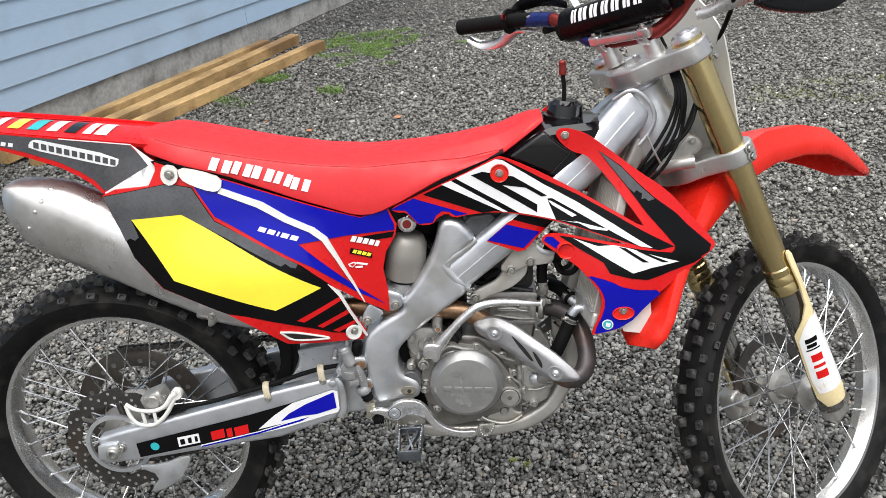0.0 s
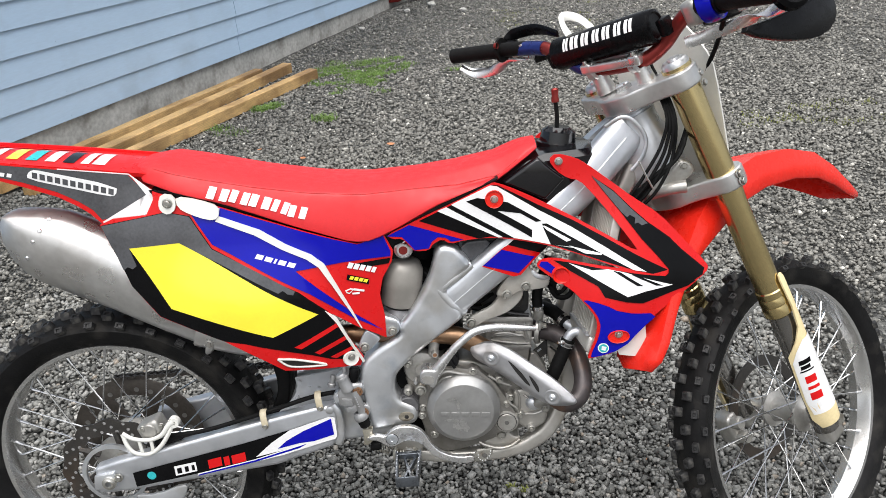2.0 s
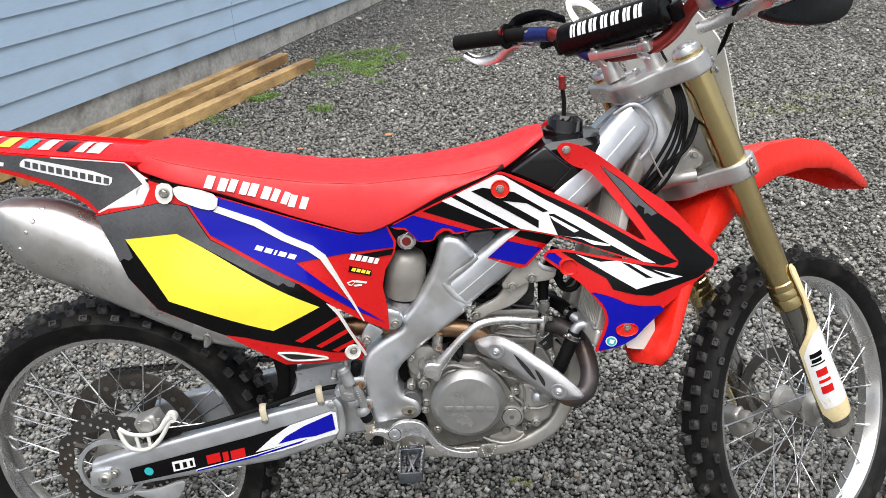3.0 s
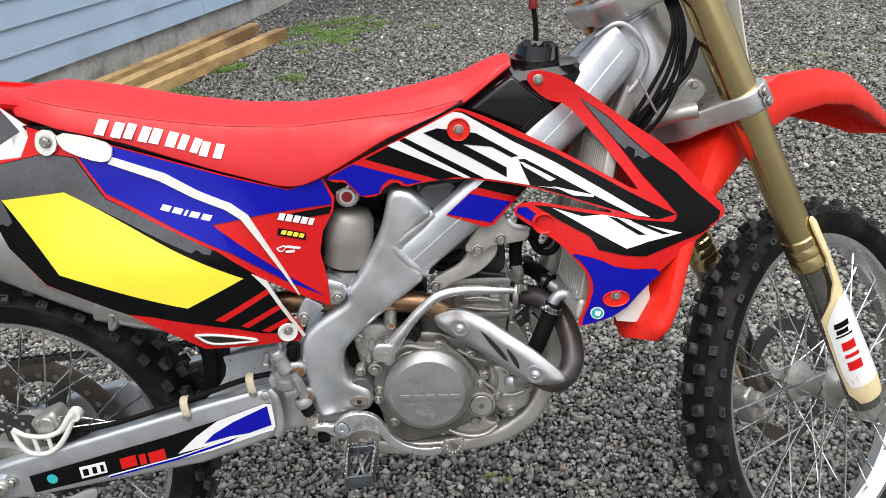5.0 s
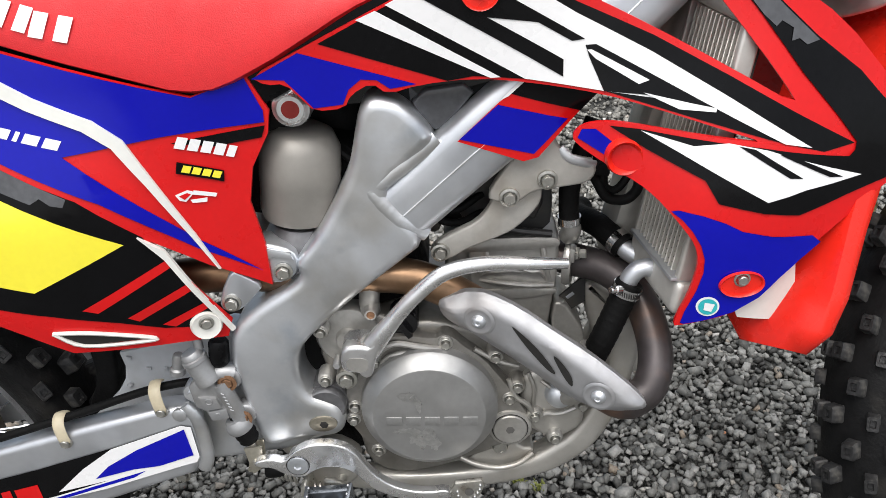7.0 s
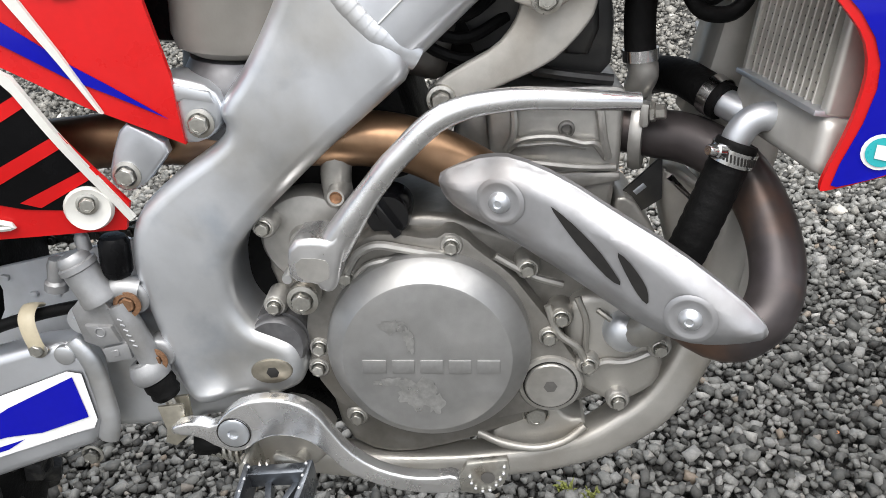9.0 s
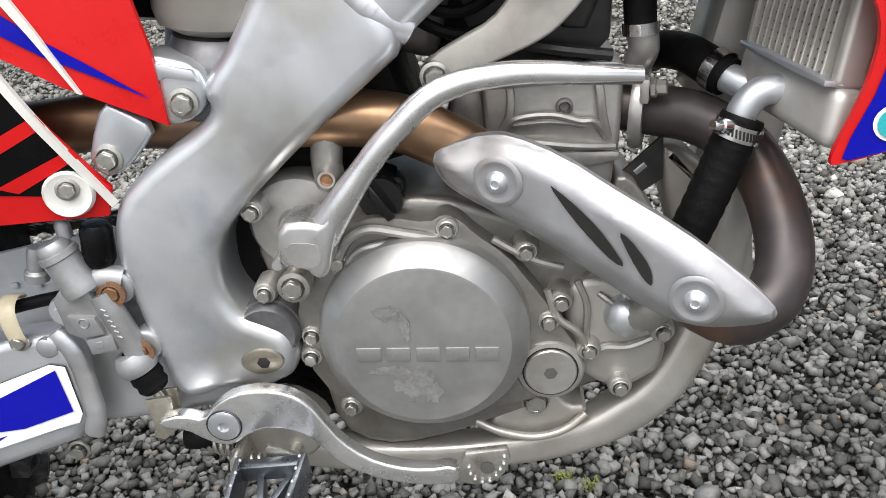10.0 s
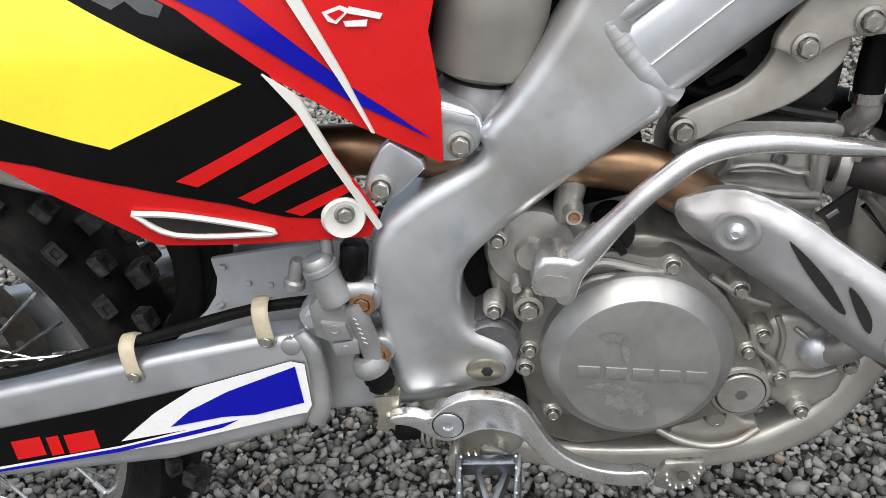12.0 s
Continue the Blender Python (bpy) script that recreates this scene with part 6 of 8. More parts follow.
        k = part("rivet", riv, None, mu)
        k.matrix_basis = Matrix.Translation(Vector((0.035, -0.064, 0.836)) + d * s + up * (h * math.cos(a)) + Vector((0, -w * math.sin(a), 0))) @ nrm.to_track_quat("Z", "Y").to_matrix().to_4x4()
    part("clamp", tube([(0.262, -0.100, 0.655), (0.262, -0.108, 0.630), (0.254, -0.100, 0.606), (0.250, -0.07, 0.598)], 0.0035, 8, flat=2.2, up=(1, 0, 0.5)), SATIN, mu)
    bolt(BOLT6, 0.260, -0.110, 0.628, mu)
    part("tail_pipe", tube([(0.24, -0.070, 0.655), (0.32, -0.072, 0.620), (0.36, -0.074, 0.608)], [0.045, 0.036, 0.030], 18), SATIN, mu)
    # kick lever
    kl = part("kick_lever", tube([(0.912, -0.120, 0.612), (0.885, -0.125, 0.617), (0.834, -0.128, 0.624), (0.792, -0.130, 0.619), (0.760, -0.132, 0.597), (0.737, -0.132, 0.574), (0.719, -0.131, 0.553), (0.704, -0.128, 0.534)], [0.0055, 0.0065, 0.0075, 0.008, 0.008, 0.0085, 0.0105, 0.012], 14), ALU_BRIGHT, bike, "polished folding kick-start lever")
    part("lever_boss", pillow(rounded([(0.679, 0.548), (0.698, 0.5485), (0.706, 0.545), (0.714, 0.554), (0.724, 0.562), (0.728, 0.556), (0.717, 0.541), (0.710, 0.525), (0.706, 0.511), (0.700, 0.507), (0.694, 0.510), (0.692, 0.515), (0.678, 0.517), (0.674, 0.526)]), -0.141, -0.108, 0.0045, 4), ALU_BRIGHT, kl, sharp=60)
    part("boss_pocket", plate(rounded([(0.681, 0.536), (0.701, 0.534), (0.704, 0.528), (0.701, 0.516), (0.681, 0.519)]), -0.1412, -0.135, 0.0), CAST, kl)
    part("washer", lathe([(0, 0.002), (0.0108, 0.002), (0.0118, 0.0), (0.0118, -0.010)], at(0.673, -0.114, 0.492), 28), ZINC, kl)
    bolt(BOLT_BIG, 0.673, -0.116, 0.492, kl)
    part("stop_pin", lathe([(0, 0.008), (0.0035, 0.008), (0.0042, 0.006), (0.0042, -0.010)], at(0.664, -0.106, 0.508), 14), ALU, kl)
    # coolant hoses
    part("coolant_hose", tube([(0.9775, -0.100, 0.573), (0.966, -0.103, 0.548), (0.948, -0.106, 0.510), (0.929, -0.104, 0.470)], [0.0140 if i % 3 else 0.0135 for i in range(43)], 20, step=14), RUBBER, bike, "ribbed black rubber coolant hose")
    part("hose_clip", lathe([(0.0138, -0.0050), (0.0154, -0.0050), (0.0154, 0.0050), (0.0138, 0.0050)], Matrix.Translation((0.9740, -0.1010, 0.565)) @ pose(0, 0, 0, 0, 23, 0), 28, closed=True), CHROME, bike)
    # Notches are thin black bars for the shade in the band's perforations.
    notch = mesh_of(box(0.0012, 0.0012, 0.0055, None, 0), RECESS_SHADE)
    for i in range(11):
        placed(part("clip_notch", notch, None, bike), Matrix.Translation((0.9740, -0.1010, 0.565)) @ pose(0, 0, 0, 0, 23, 0) @ pose(0, 0, 0, 0, 0, -128 + 9 * i) @ Matrix.Translation((0.0152, 0, 0)) @ pose(0, 0, 0, 20, 0, 0))
    part("clip_screw", lathe([(0, 0.010), (0.0030, 0.010), (0.0042, 0.008), (0.0042, 0.004), (0.0052, 0.003), (0.0052, -0.006), (0, -0.006)], Matrix.Translation((0.9625, -0.112, 0.572)) @ pose(0, 0, 0, 30, -70, 0), 12), CHROME, bike)
    part("radiator_elbow", tube([(0.973, -0.101, 0.562), (0.977, -0.1005, 0.577), (0.987, -0.100, 0.587), (1.001, -0.100, 0.5875), (1.02, -0.10, 0.585)], 0.0096, 16), ALU_BRUSHED, bike)
    part("coolant_hose", tube([(0.955, 0.085, 0.575), (0.944, 0.055, 0.583), (0.946, 0.020, 0.594), (0.960, -0.012, 0.597), (0.975, -0.036, 0.589), (0.982, -0.046, 0.584)], 0.0138, 18), RUBBER, bike)
    part("hose_clip", lathe([(0.0140, -0.0045), (0.0152, -0.0045), (0.0152, 0.0045), (0.0140, 0.0045)], Matrix.Translation((0.977, -0.039, 0.588)) @ Vector((0.55, -0.78, -0.36)).to_track_quat("Z", "Y").to_matrix().to_4x4(), 28, closed=True), CHROME, bike)
    part("radiator_spout", tube([(0.976, -0.038, 0.588), (0.988, -0.052, 0.581), (1.000, -0.062, 0.578), (1.012, -0.070, 0.577)], 0.0105, 14), ALU_BRUSHED, bike)
    part("coolant_hose", tube([(0.924, -0.050, 0.624), (0.924, -0.050, 0.645), (0.927, -0.050, 0.668), (0.941, -0.046, 0.70), (0.955, -0.04, 0.73)], 0.0108, 14), RUBBER, bike)
    part("hose_clip", lathe([(0.0108, -0.004), (0.0124, -0.004), (0.0124, 0.004), (0.0108, 0.004)], Matrix.Translation((0.924, -0.05, 0.626)), 24), CHROME, bike)
    part("hose_spout", tube([(0.924, -0.050, 0.628), (0.926, -0.048, 0.612), (0.924, -0.035, 0.600)], 0.0105, 14), CAST, bike)
    part("wiring_loop", tube([(0.940, -0.03, 0.70), (0.953, -0.058, 0.668), (0.963, -0.062, 0.652), (0.982, -0.062, 0.649), (0.994, -0.060, 0.662), (0.990, -0.056, 0.678), (0.968, -0.050, 0.684), (0.950, -0.04, 0.70)], 0.0055, 10), RUBBER, bike)
    part("wiring_loop", tube([(0.945, -0.03, 0.72), (0.958, -0.054, 0.690), (0.960, -0.058, 0.664), (0.975, -0.056, 0.660), (1.00, -0.045, 0.69)], 0.0045, 8), RUBBER, bike)
    part("connector", box(0.018, 0.016, 0.026, pose(0.958, -0.056, 0.690, 0, 12, 0), 0.003), BLACK_PLASTIC, bike)
    part("connector", box(0.022, 0.014, 0.016, pose(0.978, -0.052, 0.700, 0, -20, 0), 0.003), BLACK_PLASTIC, bike)

build_engine()


# -- radiator --
def fin_strip(width, depth, folds, pitch):
    """A folded strip of thin metal between two tubes of the core."""
    bm = bmesh.new()
    last = None
    for i in range(folds):
        y = width * 0.5 * (1 if i % 2 else -1)
        z = (i - folds / 2) * pitch
        now = [bm.verts.new((-depth, y, z)), bm.verts.new((depth, y, z))]
        if last:
            bm.faces.new((last[0], last[1], now[1], now[0]))
        last = now
    return bm


def build_radiator(s):
    m = Matrix.Translation((1.040, -0.088 * s, 0.704)) @ pose(0, 0, 0, 0, 14.9, 0) @ pose(0, 0, 0, 0, 0, 10 * s) @ Matrix(((1, 0, 0, 0), (0, 1, 0.10 * s, 0.0107 * s), (0, 0, 1, 0), (0, 0, 0, 1)))

    def local(y, z, x=0.0):
        return m @ Matrix.Translation((x, y * s, z))
    r = part("radiator", box(0.014, 0.094, 0.236, local(-0.011, 0.011, 0.004), 0.001), RAD_CORE, bike, "silver aluminium radiator behind the shroud")
    part("radiator_tank", box(0.030, 0.116, 0.034, local(-0.012, -0.1235, 0.001), 0.008, seg=3), TANK_ALLOY, r)
    part("radiator_tank", box(0.030, 0.096, 0.020, local(-0.010, 0.139), 0.008, seg=3), TANK_ALLOY, r)
    part("tank_lip", box(0.032, 0.104, 0.0035, local(-0.013, -0.1055, -0.004), 0.001), ALU_BRUSHED, r)
    part("radiator_edge", box(0.018, 0.0085, 0.236, local(-0.0625, 0.012, -0.005), 0.003, seg=3), TANK_ALLOY, r)
    part("radiator_edge", box(0.028, 0.0045, 0.236, local(0.0385, 0.012, -0.001), 0.0015), TANK_ALLOY, r)
    strip = mesh_of(fin_strip(0.0058, 0.0035, 85, 0.00275), RAD_FIN)
    strut = mesh_of(box(0.010, 0.0021, 0.234, None, 0.0004, seg=1), STRUT_ALU)
    for i in range(12):
        placed(part("strut", strut, None, r), local(0.032 - i * 0.0078, 0.011, -0.0085))
    for i in range(11):
        placed(part("fin", strip, None, r), local(0.0281 - i * 0.0078, 0.011, -0.0075))


build_radiator(1)
build_radiator(-1)


# -- shock --
def build_shock():
    m = Matrix.Translation((0.652, -0.062, 0.700)) @ pose(0, 0, 0, 0, 10, 0)
    res = part("shock_reservoir", lathe([(0, 0.062), (0.022, 0.062), (0.033, 0.056), (0.0400, 0.042), (0.0412, 0.020), (0.0412, 0.006), (0.0405, 0.004), (0.0405, -0.025), (0.0375, -0.034), (0.026, -0.040), (0, -0.040)], m, 40), RESERVOIR, bike, "grey rear shock reservoir")
    part("end_ring", lathe([(0.0, -0.096), (0.030, -0.096), (0.037, -0.092), (0.039, -0.084), (0.036, -0.079), (0.038, -0.074), (0.036, -0.069), (0.038, -0.064), (0.036, -0.056), (0.032, -0.048), (0.029, -0.042), (0, -0.038)], m, 32), BUSH_DARK, res)
    part("hose", tube([(0.60, -0.05, 0.63), (0.64, -0.06, 0.632), (0.68, -0.055, 0.635)], 0.012, 12), RUBBER, res)
    part("top_bolt", lathe([(0, 0.004), (0.006, 0.004), (0.008, 0.006), (0.0125, 0.006), (0.0145, 0.003), (0.0175, 0.002), (0.019, -0.004), (0.019, -0.03)], at(0.667, -0.104, 0.791), 28), ALU_BRIGHT, res)
    part("bolt_insert", lathe([(0, 0.0062), (0.0085, 0.0062), (0.009, 0.004)], at(0.667, -0.104, 0.791), 20), BAR_RED, res)
    part("shock_body", lathe([(0, 0.16), (0.024, 0.16), (0.024, 0.0), (0.032, -0.005), (0.032, -0.14), (0, -0.14)], Matrix.Translation((0.62, 0, 0.66)) @ pose(0, 0, 0, 0, 14, 0), 28), CAST_DARK, res)


build_shock()


# -- swingarm --
def arm_face(x, z):
    return -0.1165


def build_swingarm():
    ARM = [(-0.030, 0.366), (0.02, 0.379), (0.343, 0.448), (0.455, 0.470), (0.490, 0.472), (0.500, 0.450), (0.495, 0.400), (0.480, 0.378), (0.356, 0.342), (0.04, 0.306), (-0.034, 0.303)]
    bm = plate(ARM, -0.116, -0.086, 0.008, 3)
    left = mirrored(bm)
    arm = part("swingarm", bm, ALU_BRUSHED, bike, "brushed aluminium swingarm with black sticker")
    part("far_arm", left, ALU_BRUSHED, arm)
    part("pivot_casting", plate(rounded([(0.470, 0.472), (0.56, 0.485), (0.60, 0.475), (0.66, 0.45), (0.66, 0.41), (0.60, 0.385), (0.53, 0.378), (0.475, 0.376)]), -0.095, 0.095, 0.01, 3), ALU, arm)
    part("weld", seam([(0.488, -0.1115, 0.472), (0.4985, -0.1125, 0.452), (0.4985, -0.1125, 0.405), (0.490, -0.111, 0.380)], 0.0085, 0.012, 0.012), ALU, arm, sharp=70)
    guard = part("chain_guard", plate([(0.349, 0.423), (0.369, 0.440), (0.392, 0.460), (0.404, 0.476), (0.409, 0.494), (0.407, 0.513), (0.47, 0.521), (0.538, 0.528), (0.56, 0.520), (0.56, 0.480), (0.486, 0.447), (0.422, 0.436)], -0.058, -0.052, 0.002), GUARD_GREY, arm, "pale grey plastic chain guard")
    for x, z, w, turn in ((0.4170, 0.5055, 0.006, 20), (0.4075, 0.468, 0.008, -35), (0.4360, 0.489, 0.006, 0), (0.4560, 0.487, 0.004, 0)):
        part("guard_tab", box(w, 0.004, 0.0045, pose(x, -0.0595, z, 0, turn, 0), 0.0012), GUARD_GREY, guard)
    part("mud_flap", plate(rounded([(0.345, 0.60), (0.385, 0.58), (0.396, 0.52), (0.388, 0.465), (0.376, 0.426), (0.336, 0.406), (0.340, 0.43), (0.362, 0.467), (0.366, 0.517)]), -0.045, 0.05, 0.012, 3), RUBBER, arm)
    STICK = [(0.050, 0.350), (0.30, 0.402), (0.40, 0.426), (0.480, 0.449), (0.491, 0.446), (0.491, 0.404), (0.486, 0.396), (0.372, 0.367), (0.052, 0.316)]
    decal("sticker", STICK, arm_face, 1, DECAL_BLACK, arm, 0.2)
    decal("sticker", [(0.315, 0.367), (0.353, 0.398), (0.394, 0.424), (0.480, 0.449), (0.491, 0.446), (0.491, 0.404), (0.486, 0.396), (0.409, 0.379), (0.372, 0.370), (0.403, 0.384)], arm_face, 2, DECAL_WHITE, arm, 0.2)
    decal("sticker", [(0.364, 0.383), (0.384, 0.400), (0.422, 0.420), (0.483, 0.444), (0.485, 0.407), (0.442, 0.395), (0.412, 0.393)], arm_face, 3, DECAL_BLUE, arm, 0.2)
    decal("sticker", [(0.187, 0.338), (0.312, 0.362), (0.426, 0.392), (0.486, 0.397), (0.372, 0.367), (0.187, 0.333)], arm_face, 2.5, DECAL_WHITE, arm, 0.2)
    decal("sticker", [(0.190, 0.336), (0.312, 0.360), (0.426, 0.390), (0.409, 0.381), (0.311, 0.3555), (0.187, 0.3325)], arm_face, 3, DECAL_BLUE, arm, 0.2)
    decal("mark", ring_outline(0.089, 0.341, 0.0095), arm_face, 2, DECAL_TEAL, arm)
    decal("mark", [(0.140, 0.336), (0.187, 0.344), (0.187, 0.366), (0.140, 0.359)], arm_face, 2, DECAL_WHITE, arm)
    for x, w in ((0.145, 0.010), (0.162, 0.008), (0.177, 0.006)):
        z = 0.341 + (x - 0.145) * 0.17
        decal("mark", [(x, z), (x + w, z + w * 0.17), (x + w, z + w * 0.17 + 0.013), (x, z + 0.013)], arm_face, 3, DECAL_BLACK, arm)
    for x, w in ((0.213, 0.029), (0.247, 0.012), (0.264, 0.030)):
        z = 0.347 + (x - 0.213) * 0.13
        decal("mark", [(x, z), (x + w, z + w * 0.2), (x + w, z + w * 0.2 + 0.021), (x, z + 0.021)], arm_face, 2, DECAL_RED, arm)
    # axle, adjuster block
    part("axle_block", plate([(-0.036, 0.318), (-0.030, 0.352), (0.012, 0.356), (0.014, 0.322)], -0.124, -0.115, 0.003), ALU, arm)
    part("axle", lathe([(0.006, 0.008), (0.009, 0.008), (0.011, 0.006), (0.0145, 0.005), (0.0145, -0.01), (0.0145, -0.25), (0, -0.25)], at(0.0, -0.124, 0.335), 24), ZINC, arm)
    bolt(BOLT8, 0.018, -0.118, 0.342, arm)
    # brake hose and its clips
    part("brake_hose", tube([(0.13, -0.10, 0.42), (0.22, -0.105, 0.432), (0.35, -0.104, 0.463), (0.45, -0.100, 0.488), (0.52, -0.10, 0.497)], 0.0048, 10), RUBBER, arm)
    for x, z in ((0.346, 0.446), (0.464, 0.478)):
        part("hose_clip", tube([(x, -0.108, z - 0.016), (x, -0.118, z - 0.006), (x - 0.002, -0.116, z + 0.015), (x - 0.003, -0.105, z + 0.022), (x - 0.003, -0.095, z + 0.018)], 0.0020, 10, flat=3.4, up=(1, 0, 0)), NYLON, arm)
        bolt(BOLT6, x, -0.117, z - 0.008, arm)
    bolt(BOLT8, 0.436, -0.060, 0.328, arm)
    part("end_disc", lathe([(0, 0.0022), (0.0058, 0.0022), (0.0078, 0.0012), (0.0082, 0.0), (0.0082, -0.006)], at(0.482, -0.116, 0.462), 24), ALU, arm)


build_swingarm()


# -- rear brake --
def build_rear_brake():
    bm = lathe([(0.088, -0.0018), (0.120, -0.0018), (0.120, 0.0018), (0.088, 0.0018)], at(0, -0.072, 0.335), 96, closed=True)
    for v in bm.verts:
        a = math.atan2(v.co.z - 0.335, v.co.x)
        r = math.hypot(v.co.z - 0.335, v.co.x)
        k = 1 + 0.028 * math.cos(12 * a)
        v.co.x, v.co.z = r * k * math.cos(a), 0.335 + r * k * math.sin(a)
    d = part("brake_disc", bm, DARK_STEEL, bike, "drilled steel rear brake disc")
    # Bright discs stand in for the ground showing through uncut holes.
    hole_disc = mesh_of(lathe([(0, 0.0006), (0.0036, 0.0006)], None, 10), ALU_BRIGHT)
    for i in range(54):
        a, r = 2 * math.pi * i / 54, (0.094, 0.104, 0.114)[i % 3]
        placed(part("hole_disc", hole_disc, None, d), at(r * math.cos(a), -0.074, 0.335 + r * math.sin(a)))
    for i in range(6):
        a = 2 * math.pi * i / 6 + 0.2
        part("carrier_arm", tube([(0.05 * math.cos(a), -0.070, 0.335 + 0.05 * math.sin(a)), (0.092 * math.cos(a + 0.2), -0.072, 0.335 + 0.092 * math.sin(a + 0.2))], 0.007, 8, False), DARK_STEEL, d)
    cal = part("caliper_guard", tube([(0.047, -0.116, 0.444), (0.069, -0.118, 0.431), (0.101, -0.118, 0.426), (0.128, -0.118, 0.435), (0.147, -0.117, 0.456), (0.158, -0.116, 0.464)], [0.0050, 0.0044, 0.0044, 0.0048, 0.0062, 0.0075], 12, flat=0.8), WHITE_PLASTIC, bike, "cream rear brake caliper guard")
    part("guard_web", tube([(0.047, -0.116, 0.442), (0.053, -0.118, 0.416), (0.067, -0.118, 0.397), (0.098, -0.118, 0.394), (0.128, -0.118, 0.416), (0.158, -0.116, 0.460)], 0.0046, 12, flat=0.8), WHITE_PLASTIC, cal)
    part("guard_eye", lathe([(0.0045, 0.004), (0.0110, 0.004), (0.0118, 0.002), (0.0118, -0.010), (0.0045, -0.010)], at(0.158, -0.116, 0.461), 20, closed=True), WHITE_PLASTIC, cal)
    for a, b in (((0.079, 0.428), (0.081, 0.398)), ((0.104, 0.427), (0.104, 0.396))):
        part("guard_web", tube([(a[0], -0.118, a[1]), (b[0], -0.118, b[1])], 0.0038, 10, False, flat=0.8), WHITE_PLASTIC, cal)
    bolt(BOLT5, 0.128, -0.108, 0.452, cal)
    bolt(BOLT5, 0.088, -0.108, 0.448, cal)
    part("caliper", box(0.050, 0.045, 0.036, pose(0.100, -0.085, 0.440, 0, -20, 0), 0.010, seg=3), CAST, cal)
    part("caliper_piston", lathe([(0, 0.010), (0.014, 0.010), (0.017, 0.006), (0.017, -0.02)], at(0.100, -0.100, 0.440), 24), CAST, cal)
    part("caliper_pin", lathe([(0, 0.03), (0.006, 0.03), (0.008, 0.026), (0.008, -0.03), (0, -0.03)], Matrix.Translation((0.135, -0.098, 0.412)) @ pose(0, 0, 0, 0, 75, 0), 14), RUBBER, cal)
    part("caliper_carrier", lathe([(0.062, -0.004), (0.070, -0.004), (0.071, 0.004), (0.062, 0.004)], at(0, -0.088, 0.335), 48, closed=True), ALU, cal)
    part("disc_guard", plate(rounded([(0.030, 0.292), (0.09, 0.290), (0.15, 0.312), (0.160, 0.30), (0.12, 0.245), (0.07, 0.222), (0.055, 0.228), (0.085, 0.262)]), -0.112, -0.104, 0.003), ALU, bike, "silver rear disc guard under the swingarm")
    # sprocket and chain on the far side
    sp = part("sprocket", lathe([(0.108, -0.003), (0.146, -0.003), (0.150, 0.0), (0.146, 0.003), (0.108, 0.003)], at(0, 0.062, 0.335), 52, closed=True), SPROCKET_STEEL, bike, "oily brown rear sprocket with drilled holes")
    for i in range(6):
        a = 2 * math.pi * i / 6
        part("sprocket_arm", tube([(0.05 * math.cos(a), 0.060, 0.335 + 0.05 * math.sin(a)), (0.112 * math.cos(a), 0.062, 0.335 + 0.112 * math.sin(a))], [0.018, 0.013], 10, False, flat=0.3), SPROCKET_STEEL, sp)
    # Dark discs paint the shade in the sprocket's uncut holes.
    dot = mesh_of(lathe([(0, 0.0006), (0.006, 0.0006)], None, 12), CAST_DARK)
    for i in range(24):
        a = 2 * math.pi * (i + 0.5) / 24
        placed(part("hole_disc", dot, None, sp), at(0.122 * math.cos(a), 0.0585, 0.335 + 0.122 * math.sin(a)))
    # one link: two side plates with a waist and their pins
    own = bmesh.new()
    shape = [(0.0078 * c + 0.0052 * math.cos(t), 0.0054 * math.sin(t)) for c, t in [(1, math.pi * (k / 3 - 0.5)) for k in range(4)]] + [(0.0, 0.0036)]
    shape += [(-0.0078 + 0.0052 * math.cos(t), 0.0054 * math.sin(t)) for t in (math.pi * (k / 3 + 0.5) for k in range(4))] + [(0.0, -0.0036)]
    for y in (-0.008, 0.006):
        plate(shape, y, y + 0.002, 0, bm=own)
    for x in (-0.0078, 0.0078):
        lathe([(0, 0.0), (0.0024, 0.0), (0.0034, -0.002), (0.0034, -0.017)], Matrix.Translation((x, -0.0095, 0)) @ SIDE, 6, bm=own)
    link = mesh_of(own, DARK_STEEL)
    for i in range(46):
        t = i / 45
        k = part("chain_link", link, None, sp)
        k.matrix_basis = pose(-0.02 + 0.702 * t, 0.058 + 0.0022 * (i % 2), 0.489 + 0.004 * t, 0, 0, 0)
    for i in range(40):
        t = i / 39
        k = part("chain_link", link, None, sp)
        k.matrix_basis = pose(0.02 + 0.608 * t, 0.058 + 0.0022 * (i % 2), 0.188 + 0.20 * t, 0, -18, 0)


build_rear_brake()


